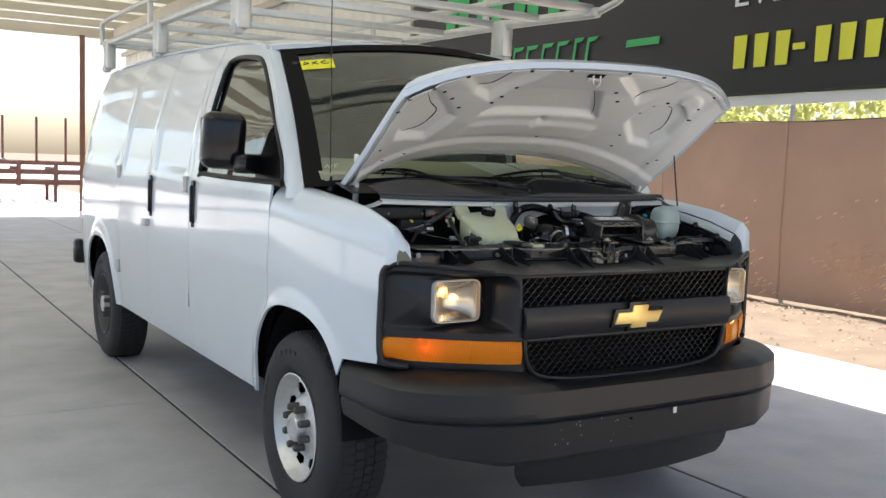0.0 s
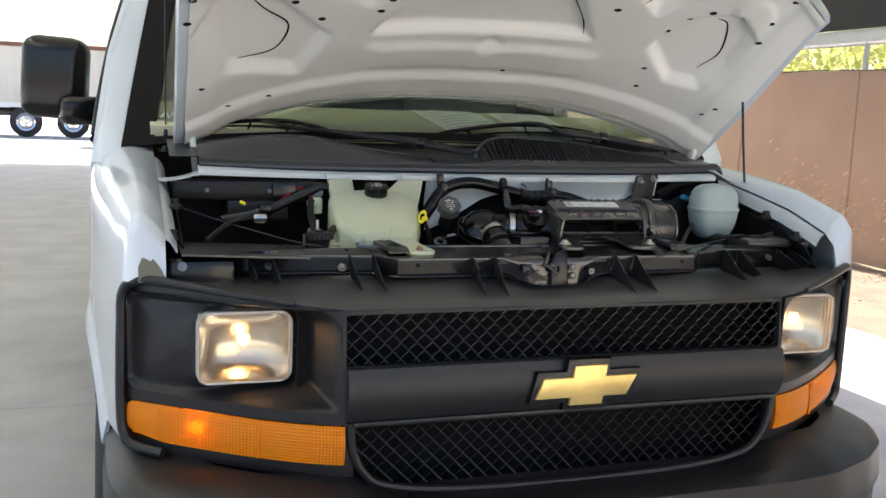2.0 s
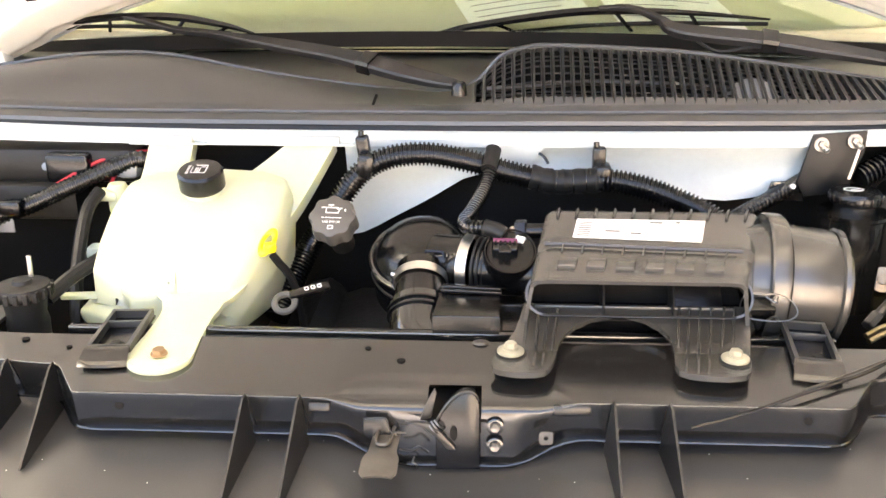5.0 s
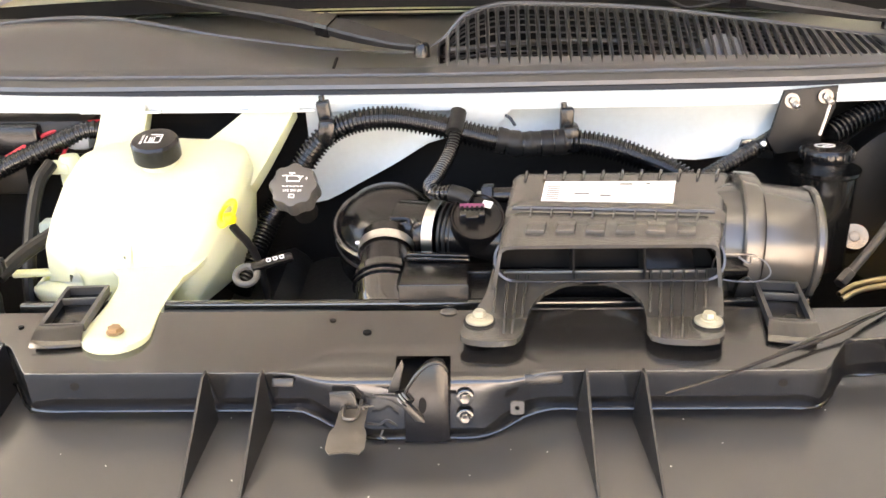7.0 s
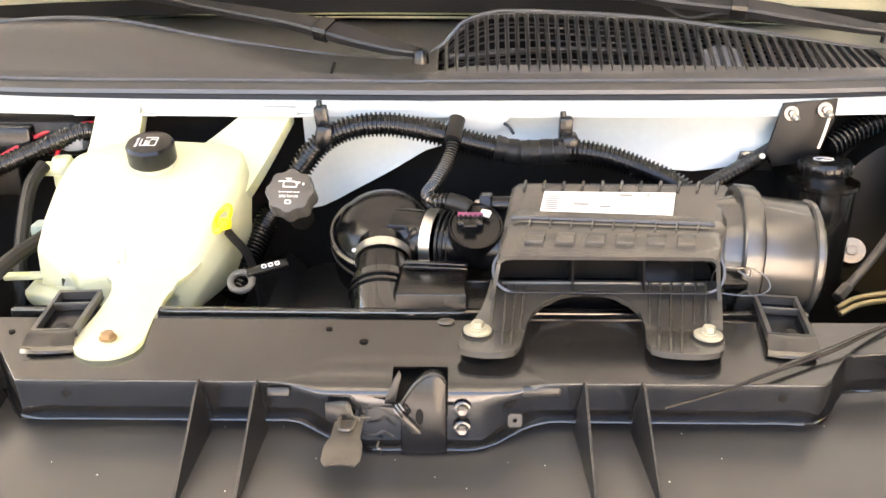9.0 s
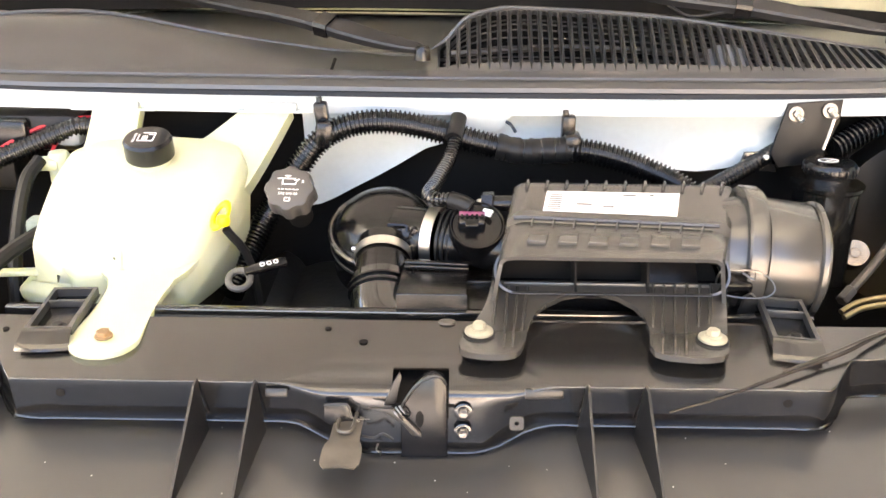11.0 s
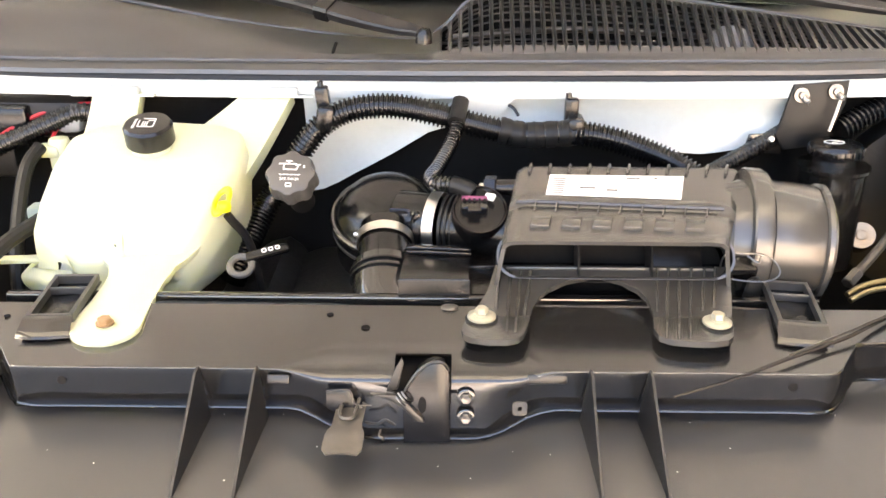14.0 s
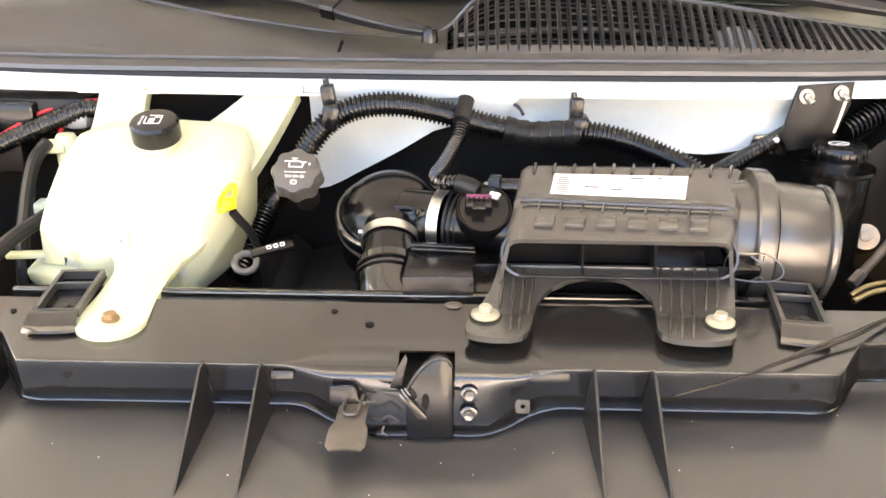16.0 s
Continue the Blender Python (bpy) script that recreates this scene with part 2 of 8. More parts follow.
def lin(a, b, n):
    return [a + (b - a) * k / n for k in range(n + 1)]


def lines(*marks, step=0.03):
    """Grid lines through the marks, no further apart than step."""
    out = []
    for a, b in zip(marks, marks[1:]):
        n = max(1, math.ceil((b - a) / step - 1e-6))
        out += [a + (b - a) * k / n for k in range(n)]
    return out + [marks[-1]]


def interp(x, xs, ys):
    return float(np.interp(x, xs, ys))


def bolt(name, at, r, parent, material, axis=(0, 0, 1), washer=1.6, high=None):
    """A hexagon head on a washer."""
    h = high or 0.8 * r
    m, _ = aim(at, Vector(at) + Vector(axis))
    bm = lathe([(0, 0), (washer * r, 0), (washer * r, 0.2 * r), (0.5 * r, 0.25 * r)], 20, m)
    lathe([(0, 0.2 * r), (r, 0.2 * r), (r, h), (0.85 * r, h + 0.12 * r), (0, h + 0.12 * r)], 6, m, bm)
    return part(name, bm, material, parent, smooth=False)


def ease(t):
    t = max(0.0, min(1.0, t))
    return t * t * (3 - 2 * t)


def rounded(w, h, r, n=5):
    """A rounded rectangle about the origin."""
    out = []
    for cx, cy, a in ((w / 2 - r, h / 2 - r, 0), (-w / 2 + r, h / 2 - r, 90), (-w / 2 + r, -h / 2 + r, 180), (w / 2 - r, -h / 2 + r, 270)):
        out += [(cx + r * math.cos(radians(a + 90 * k / n)), cy + r * math.sin(radians(a + 90 * k / n))) for k in range(n + 1)]
    return out


def frame_ring(outer, inner, depth, m=None, bm=None):
    """A ring between two outlines of the same length."""
    one = bmesh.new()
    rows = [[one.verts.new((x, y, z)) for x, y in line] for line, z in ((outer, -depth), (outer, 0), (inner, 0), (inner, -depth))]
    for a, b in zip(rows, rows[1:] + rows[:1]):
        for k in range(len(outer)):
            j = (k + 1) % len(outer)
            one.faces.new((a[k], a[j], b[j], b[k]))
    if m is not None:
        bmesh.ops.transform(one, matrix=m, verts=one.verts)
    return join(bm, one)


FRONT = Matrix(((1, 0, 0, 0), (0, 0, -1, 0), (0, 1, 0, 0), (0, 0, 0, 1)))  # outlines in x, y stand upright and face -y


def facing(x, y, z):
    return Matrix.Translation((x, y, z)) @ FRONT


def writing(name, text, size, m, material, parent, depth=0.0004, label="", align="CENTER"):
    cu = bpy.data.curves.new(name, "FONT")
    cu.body, cu.size, cu.extrude, cu.align_x, cu.align_y, cu.resolution_u = text, size, depth, align, "CENTER", 3
    tmp = new("draft", cu)
    me = bpy.data.meshes.new_from_object(tmp.evaluated_get(bpy.context.evaluated_depsgraph_get()))
    bpy.data.objects.remove(tmp)
    me.materials.clear()
    me.materials.append(material)
    me.transform(m)
    ob = new(name, me)
    ob.parent = parent
    if label:
        ob["label"] = label
    return ob


def strap(pts, wide, thick, n=8):
    """A flat bar along the points; wide and thick may be functions of 0..1."""
    path = smooth_path(pts, n)
    one = bmesh.new()
    rows = []
    for i, q in enumerate(path):
        t = i / (len(path) - 1)
        d = (path[min(i + 1, len(path) - 1)] - path[max(i - 1, 0)]).normalized()
        side = d.cross(Vector((0, -0.5, 0.86))).normalized()
        up = side.cross(d).normalized()
        w, h = (wide(t) if callable(wide) else wide) / 2, (thick(t) if callable(thick) else thick) / 2
        rows.append([one.verts.new(q + side * (w * a) + up * (h * b)) for a, b in ((-1, -1), (-1, 0.5), (-0.8, 1), (0.8, 1), (1, 0.5), (1, -1))])
    for a, b in zip(rows, rows[1:]):
        for k in range(6):
            one.faces.new((a[k], a[(k + 1) % 6], b[(k + 1) % 6], b[k]))
    one.faces.new(rows[0])
    one.faces.new(rows[-1])
    return one

# ---- the setting ----
def ground_mat(name, color, rough, scale, contrast, bump, spots=0.0):
    m = mat(name, color, rough, var=contrast, scale=scale, bump=bump, bscale=45, fine=0.1)
    return m


CONCRETE = ground_mat("swept_concrete", (0.40, 0.393, 0.388), 0.6, 2.2, 0.38, 0.35)
DIRT = ground_mat("dry_dirt", (0.17, 0.125, 0.088), 0.95, 3.0, 0.5, 1.0)
JOINT = mat("joint_dark", (0.05, 0.048, 0.045), 0.9)
LEAF = mat("dry_leaves", (0.33, 0.25, 0.16), 0.8, var=0.3, scale=40)
FABRIC = mat("brown_privacy_screen", (0.44, 0.30, 0.22), 0.85, var=0.22, scale=1.2, bump=0.5, bscale=70)
VINYL = mat("black_banner_vinyl", (0.022, 0.022, 0.024), 0.5, var=0.15, scale=1.5)
GREEN = mat("banner_green", (0.05, 0.42, 0.13), 0.5, var=0.05)
BYELLOW = mat("banner_yellow", (0.72, 0.72, 0.06), 0.5, var=0.05)
BWHITE = mat("banner_white", (0.75, 0.75, 0.75), 0.5, var=0.05)
GALV = mat("galvanised_steel", (0.55, 0.55, 0.54), 0.45, metal=0.8, var=0.15, scale=8)
REDIRON = mat("red_oxide_steel", (0.17, 0.075, 0.05), 0.6, var=0.3, scale=7)
CREAM = mat("cream_beam_paint", (0.48, 0.44, 0.36), 0.6, var=0.15, scale=3)
CLADDING = mat("white_ribbed_cladding", (0.72, 0.70, 0.64), 0.5, var=0.08, scale=2)
TRAILERW = mat("trailer_panel", (0.60, 0.57, 0.50), 0.5, var=0.1, scale=1)
WALLTAN = mat("bounce_wall_tan", (0.66, 0.61, 0.53), 0.85, var=0.15, scale=1.5)



def fibreglass(name, through_color, back_color):
    """Roof sheet that lets a share of the daylight through."""
    m = bpy.data.materials.new(name)
    m.use_nodes = True
    n, l = m.node_tree.nodes, m.node_tree.links
    t, d, mix = n.new("ShaderNodeBsdfTranslucent"), n.new("ShaderNodeBsdfDiffuse"), n.new("ShaderNodeAddShader")
    ns = n.new("ShaderNodeTexNoise")
    ns.inputs["Scale"].default_value = 1.5
    ramp = n.new("ShaderNodeMixRGB")
    ramp.inputs[1].default_value = (*[0.85 * c for c in through_color], 1)
    ramp.inputs[2].default_value = (*through_color, 1)
    l.new(ns.outputs["Fac"], ramp.inputs[0])
    l.new(ramp.outputs[0], t.inputs["Color"])
    d.inputs["Color"].default_value = (*back_color, 1)
    l.new(t.outputs[0], mix.inputs[0])
    l.new(d.outputs[0], mix.inputs[1])
    l.new(mix.outputs[0], n["Material Output"].inputs["Surface"])
    return m


SKYLIGHT = fibreglass("clear_fibreglass", (0.80, 0.84, 0.76), (0.1, 0.1, 0.1))
FOLIAGE = fibreglass("hedge_leaves", (0.34, 0.35, 0.11), (0.20, 0.21, 0.07))
SUNFLECK = fibreglass("screen_sun_flecks", (0.40, 0.29, 0.21), (0.42, 0.31, 0.23))
ROOFING = fibreglass("weathered_fibreglass", (0.13, 0.13, 0.11), (0.42, 0.40, 0.34))


def place():
    # ground: one sheet, the dirt strip lies on it
    g = part("ground", sheet(lambda u, v: (u, v, -0.02), [-400, -60, 60, 400], [-400, -60, 60, 600]), DIRT)
    tagged(g, "dry tan desert earth all around the yard", "ground", kind="structure")
    # concrete slabs with open joints
    slab = thing("pavement", "pale grey concrete slabs with dark joints, stained", "pavement", kind="structure")
    xs = [-13.0, -8.9, -4.9, -0.90, 0.95, 4.2]
    ys = [-12.0, -7.9, -4.1, -0.6, 3.0, 6.85, 10.7, 14.5, 18.3, 22.0, 30.0, 44.0]
    for i in range(len(xs) - 1):
        for j in range(len(ys) - 1):
            a, b, c, d = xs[i] + 0.010, xs[i + 1] - 0.010, ys[j] + 0.004, ys[j + 1] - 0.004
            bm = box(b - a, d - c, 0.12, ((a + b) / 2, (c + d) / 2, -0.06), 0.003, seg=1)
            part("slab", bm, CONCRETE, slab, smooth=False)
    part("joint_filler", box(17.15, 55.9, 0.02, (-4.4, 16.0, -0.018)), JOINT, slab, smooth=False)
    far = part("far_apron", sheet(lambda u, v: (u, v, -0.004), [-60, -13.01], [-12, 60]), CONCRETE, slab, smooth=False)
    part("far_apron", sheet(lambda u, v: (u, v, -0.004), [-13.0, 60], [44.01, 120]), CONCRETE, slab, smooth=False)
    # dirt strip beside the slab, uneven
    rng = np.random.RandomState(3)

    def dirt(u, v):
        n = noise.noise((u * 1.3, v * 1.3, 0)) * 0.03 + noise.noise((u * 6, v * 6, 2)) * 0.012
        edge = min(1.0, max(0.0, (u - 4.08 - 0.12 * noise.noise((v * 1.1, 0, 0))) / 0.5))
        return (u, v, -0.012 + edge * (0.03 + n) + 0.006 * edge)
    strip = part("dirt_strip", sheet(dirt, lines(3.95, 7.5, step=0.07), lines(-6, 26, step=0.12)), DIRT)
    tagged(strip, "tan dirt strip with dry leaves along the fence", "dirt", kind="structure")
    bm = bmesh.new()
    for k in range(1800):
        y = rng.uniform(-1, 9)
        x = 6.36 - abs(rng.normal(0, 0.45)) if k % 3 else rng.uniform(4.2, 6.3)
        z = dirt(x, y)[2] + 0.012
        s = rng.uniform(0.008, 0.026)
        a = rng.uniform(0, 6.28)
        c, d = s * math.cos(a), s * math.sin(a)
        t = rng.uniform(-0.4, 0.6) * s
        q = [bm.verts.new((x + c, y + d, z + t)), bm.verts.new((x - 0.5 * d, y + 0.5 * c, z + 0.3 * s)), bm.verts.new((x - c, y - d, z)), bm.verts.new((x + 0.5 * d, y - 0.5 * c, z))]
        bm.faces.new(q)
    tagged(part("leaf_litter", bm, LEAF, smooth=False), "dry fallen leaves scattered along the fence foot", "leaves", kind="stuff")

    # fence with privacy screen
    fence = thing("fence", "chain link fence covered with brown privacy fabric", "fence", kind="structure")

    def fabric(u, v):
        w = 0.012 * noise.noise((u * 3.0, v * 2.0, 0)) + 0.006 * noise.noise((u * 14, v * 9, 3)) + 0.015 * math.sin(u * 2.1) * (1 - v / 2.1)
        sag = 0.018 * math.sin(math.pi * ((u % 1.9) / 1.9))
        return (6.40 + w, u, 0.06 + v * (2.02 - sag) / 2.0)
    part("privacy_screen", sheet(fabric, lines(-6, 26, step=0.06), lines(0, 2.0, step=0.06)), FABRIC, fence)
    bm = bmesh.new()
    for k in range(-3, 14):
        one = rod((6.47, k * 1.9 + 0.7, -0.1), (6.47, k * 1.9 + 0.7, 2.36), 0.03, 10)
        part("fence_post", one, GALV, fence)
    part("top_rail", rod((6.47, -6, 2.34), (6.47, 26, 2.34), 0.021, 10), GALV, fence)
    seg = bmesh.new()
    for k in range(-20, 120):
        for s in (1, -1):
            y0 = k * 0.08
            rod((6.455, y0, 1.98), (6.455, y0 + s * 0.36, 2.34), 0.0022, 4, seg)
    tagged(part("chain_link", seg, GALV, fence, smooth=False), kind="stuff")
    bm = bmesh.new()
    tube([(6.38, y, 2.075 - 0.02 * (k % 2)) for k, y in enumerate(lin(-6, 20, 28))], 0.006, 5, 3, bm=bm)
    part("edge_binding", bm, RUBBER, fence)

    for k in range(-3, 14):
        part("screen_seam", tube([(fabric(k * 1.9 + 0.7, z)[0] - 0.004, k * 1.9 + 0.7, fabric(k * 1.9 + 0.7, z)[2]) for z in lin(0, 2.0, 10)], 0.012, 6, 2), FABRIC, fence)
    # small pale quads laid on the screen, sun flecks put in as colour
    bm = bmesh.new()
    for k in range(1100):
        y, z = rng.uniform(-0.5, 9.5), 0.10 + abs(rng.normal(0.38, 0.28))
        if noise.noise((y * 0.8, z * 2.2, 7)) < -0.08 or z > 1.5:
            continue
        x = fabric(y, z)[0] - 0.006
        w, h = rng.uniform(0.012, 0.04), rng.uniform(0.004, 0.010)
        bm.faces.new([bm.verts.new((x, y + a, z + b)) for a, b in ((-w, 0.5 * w - h), (w, -0.5 * w - h), (w, -0.5 * w + h), (-w, 0.5 * w + h))])
    tagged(part("frayed_threads", bm, SUNFLECK, fence, smooth=False), kind="stuff")

    # hedge beyond the fence, many small leaves
    bm = bmesh.new()
    for k in range(24000):
        x, y = rng.uniform(7.6, 11.0), rng.uniform(-2, 24)
        top = 3.3 + 0.9 * noise.noise((0, y * 0.35, 0)) + 0.4 * noise.noise((x, y * 1.7, 5))
        z = rng.uniform(1.3, top)
        s = rng.uniform(0.05, 0.12)
        d1 = Vector(rng.normal(size=3)).normalized() * s
        d2 = d1.cross(Vector(rng.normal(size=3))).normalized() * s * 0.5
        p = Vector((x, y, z))
        bm.faces.new([bm.verts.new(p + d1), bm.verts.new(p + d2), bm.verts.new(p - d1), bm.verts.new(p - d2)])
    for y in lin(-1.5, 23.5, 14):
        tube([(9.0, y, -0.05), (9.1, y + 0.1, 1.0), (8.9, y + 0.3, 2.2)], lambda t: 0.07 * (1 - 0.7 * t), 6, 3, bm=bm)
    tagged(part("hedge", bm, FOLIAGE, smooth=False), "sunlit green shrubs behind the fence", "shrubs", kind="stuff")

    # banner on the carport side
    ban = thing("banner_sign", "black vinyl banner with green, white and yellow lettering", "banner")

    def cloth(u, v):
        return (3.15 + 0.012 * noise.noise((u * 0.9, v * 0.8, 1)) + 0.004 * noise.noise((u * 5, v * 5, 1)), u, v)
    part("banner_cloth", sheet(cloth, lines(-3.5, 7.3, step=0.12), lines(2.04, 4.25, step=0.12), 0.003), VINYL, ban)
    part("banner_rail", box(0.03, 10.8, 0.075, (3.16, 1.9, 1.998), 0.008), BWHITE, ban, "pale rail along the lower edge")
    part("banner_hem", box(0.014, 10.8, 0.02, (3.138, 1.9, 2.046), 0.004), VINYL, ban)
    for y in (-3.1, -1.2, 0.7, 2.6, 4.5, 6.4, 7.2):
        part("hanging_strap", box(0.012, 0.03, 0.24, (3.145, y, 4.33)), GALV, ban, smooth=False)
    face = Matrix(((0, 0, -1, 3.128), (-1, 0, 0, 0), (0, 1, 0, 0), (0, 0, 0, 1)))  # x runs towards -y, faces -x

    def on_banner(y, z):
        return Matrix.Translation((0, y, z)) @ face
    # bars in place of the number
    y = 2.46
    for k in range(9):
        if k == 3:
            part("number_bar", prism(rounded(0.10, 0.045, 0.008), 0.004, on_banner(y - 0.05, 2.36)), BYELLOW, ban, smooth=False)
            y -= 0.14
            continue
        out = [(-0.075 + 0.03, -0.12), (0.055 + 0.03 - 0.03, -0.12), (0.075, 0.12), (-0.045, 0.12)]
        part("number_bar", prism(out, 0.004, on_banner(y - 0.09, 2.36)), BYELLOW, ban, smooth=False)
        y -= 0.19
    # tail of the company mark, plain green strokes
    y = 5.62
    for k, (w, h, lift) in enumerate(((0.09, 0.16, 0), (0.05, 0.24, 0.03), (0.05, 0.18, 0), (0.12, 0.16, 0), (0.13, 0.16, 0), (0.12, 0.16, 0), (0.12, 0.16, 0), (0.09, 0.17, 0), (0.10, 0.16, 0))):
        w, h = 1.4 * w, 1.65 * h
        out = [(-w / 2 - 0.02, -h / 2), (-w / 2 + 0.015, -h / 2), (-w / 2 + 0.05, h / 2 - 0.04), (w / 2 - 0.01, h / 2 - 0.035), (w / 2 + 0.03, h / 2), (-w / 2 + 0.03, h / 2)]
        part("script_stroke", prism(out, 0.004, on_banner(y, 2.50 + lift)), GREEN, ban, smooth=False)
        y -= w + 0.06
    part("dash_bar", prism([(-0.2, -0.03), (0.19, -0.03), (0.2, 0.03), (-0.19, 0.03)], 0.004, on_banner(3.40, 2.53)), GREEN, ban, smooth=False)
    y = 6.3
    for w in (0.50, 0.52, 0.46, 0.5):
        out = [(-w / 2, -0.02), (-w / 2 + 0.16, -0.02), (0.0, 0.34), (w / 2 - 0.22, -0.02), (w / 2 - 0.06, -0.02), (w / 2, 0.8), (-w / 2 + 0.05, 0.8)]
        part("mark_stroke", prism(out, 0.004, on_banner(y, 2.86)), GREEN, ban, smooth=False)
        y -= w + 0.12
    writing("lettering", "EVE", 0.26, on_banner(2.2, 2.775) @ Matrix.Scale(1.2, 4, (1, 0, 0)), BWHITE, ban, 0.002)

    # carport
    roof = thing("ceiling", "ribbed metal carport roof with purlins and translucent panels", "roof", kind="structure")
    X0, X1, Y0, Y1, Z = -8.0, 3.4, -2.2, 22.5, 4.55
    sky_x = [(-3.9, -3.1)]
    bands = sorted({X0, X1, *[x for s in sky_x for x in s]})
    for a, b in zip(bands, bands[1:]):
        us = lines(a, b, step=0.0625)
        clear = any(abs(a - s[0]) < 1e-6 for s in sky_x)
        prof = lambda u, v: (u, v, Z + 0.22 + (0.02 if int(round((u - X0) / 0.0625)) % 4 < 2 else 0.0))
        if clear:
            part("skylight_panel", sheet(prof, us, [Y0, 0.2, 2.6]), SKYLIGHT, roof, "translucent panel")
            part("roof_sheet", sheet(prof, us, [2.6, Y1]), ROOFING, roof)
        else:
            part("roof_sheet", sheet(prof, us, [Y0, 0, 8, 16, Y1]), ROOFING, roof)
    for y in lin(Y0 + 0.1, Y1 - 0.1, 15):
        part("purlin", box(X1 - X0, 0.06, 0.18, ((X0 + X1) / 2, y, Z + 0.12), 0.006, seg=1), CREAM, roof, smooth=False)
    for x in (3.1, -2.4, -7.8):
        part("eave_beam", box(0.12, Y1 + 3.6, 0.26, (x, (Y1 - 3.6) / 2, Z - 0.10), 0.006, seg=1), CREAM, roof, smooth=False)
    part("end_beam", box(X1 - X0, 0.1, 0.26, ((X0 + X1) / 2, Y1 + 0.06, Z - 0.10), 0.006, seg=1), CREAM, roof, smooth=False)
    for x, y in ((2.28, 22.4), (3.25, 7.42), (3.25, -2.2), (-7.8, 22.4), (-7.8, 8.0), (-7.8, -2.2)):
        p = thing("carport_post", "slim steel post of the carport", "post", "carport posts", at=(x, y, 0))
        b = box(0.11, 0.012, Z - 0.2, (0, 0.05, (Z - 0.2) / 2))
        box(0.11, 0.012, Z - 0.2, (0, -0.05, (Z - 0.2) / 2), bm=b)
        box(0.012, 0.1, Z - 0.2, (0, 0, (Z - 0.2) / 2), bm=b)
        part("shaft", b, REDIRON if y > 20 else CREAM, p, smooth=False)
        part("base_plate", box(0.2, 0.2, 0.016, (0, 0, 0.008), 0.002), REDIRON, p, smooth=False)
    # ribbed side cladding past the banner
    side = thing("wall_side", "white ribbed metal cladding on the carport side", "wall", kind="structure")
    ys2 = lines(7.45, 21.9, step=0.06)
    part("ribbed_sheet", sheet(lambda u, v: (3.2 + (0.025 if int(round(u / 0.06)) % 5 < 2 else 0.0), u, v), ys2, [2.2, 3.2, 4.3], 0.002), CLADDING, side, smooth=False)
    part("girt", box(0.08, 14.4, 0.10, (3.14, 14.7, 3.9), 0.004), CREAM, side, smooth=False)
    part("girt", box(0.08, 14.4, 0.10, (3.14, 14.7, 2.25), 0.004), CREAM, side, smooth=False)


def unseen_wall():
    """Plain pale wall behind the camera, unseen, added to bounce sunlight at the van."""
    w = thing("wall_front", "unseen plain pale wall added to bounce sunlight onto the van", "wall", kind="structure", at=(4.2, -6.4, 0))
    part("block_wall", box(7.0, 0.2, 3.2, (0, 0, 1.56), 0.01, seg=1), WALLTAN, w, smooth=False)


def far_trailer():
    """A long box trailer far off, with its wheels."""
    t = thing("box_trailer", "long cream box trailer with ribbed side standing in the yard", "trailer", at=(-6.8, 33.5, 0))
    ribs = lambda u, v: (u, 0.0 - (0.02 if int(round(u / 0.15)) % 2 else 0.0), v)
    part("side_panel", sheet(ribs, lines(-12, 8, step=0.15), [1.05, 2.0, 3.02], 0.02), TRAILERW, t, smooth=False)
    part("body", box(20, 2.3, 2.05, (-2, 1.2, 2.06), 0.03), TRAILERW, t)
    part("top_rail", box(20.1, 0.08, 0.14, (-2, -0.02, 3.10), 0.01), REDIRON, t)
    part("side_rail", box(20, 0.1, 0.16, (-2, -0.02, 1.08), 0.01), BWHITE, t)
    part("chassis", box(19, 1.6, 0.3, (-2, 1.2, 0.85), 0.02), BLACKPL, t)
    for k in range(9):
        part("reflector", box(0.35, 0.02, 0.07, (-11 + 2.2 * k, -0.08, 1.02)), RED if k % 2 else BWHITE, t, smooth=False)
    for x in (2.85, 4.35, -9.0, -7.6):
        w = part("wheel", lathe([(0.3, -0.15), (0.5, -0.13), (0.52, -0.05), (0.52, 0.1), (0.3, 0.13)], 28, Matrix.Translation((x, 0.15, 0.52)) @ FRONT), TYRE, t)
        part("rim", lathe([(0, 0.10), (0.09, 0.12), (0.10, 0.05), (0.2, 0.04), (0.27, 0.11), (0.31, 0.13)], 20, Matrix.Translation((x, 0.12, 0.52)) @ FRONT), CHROME, w)


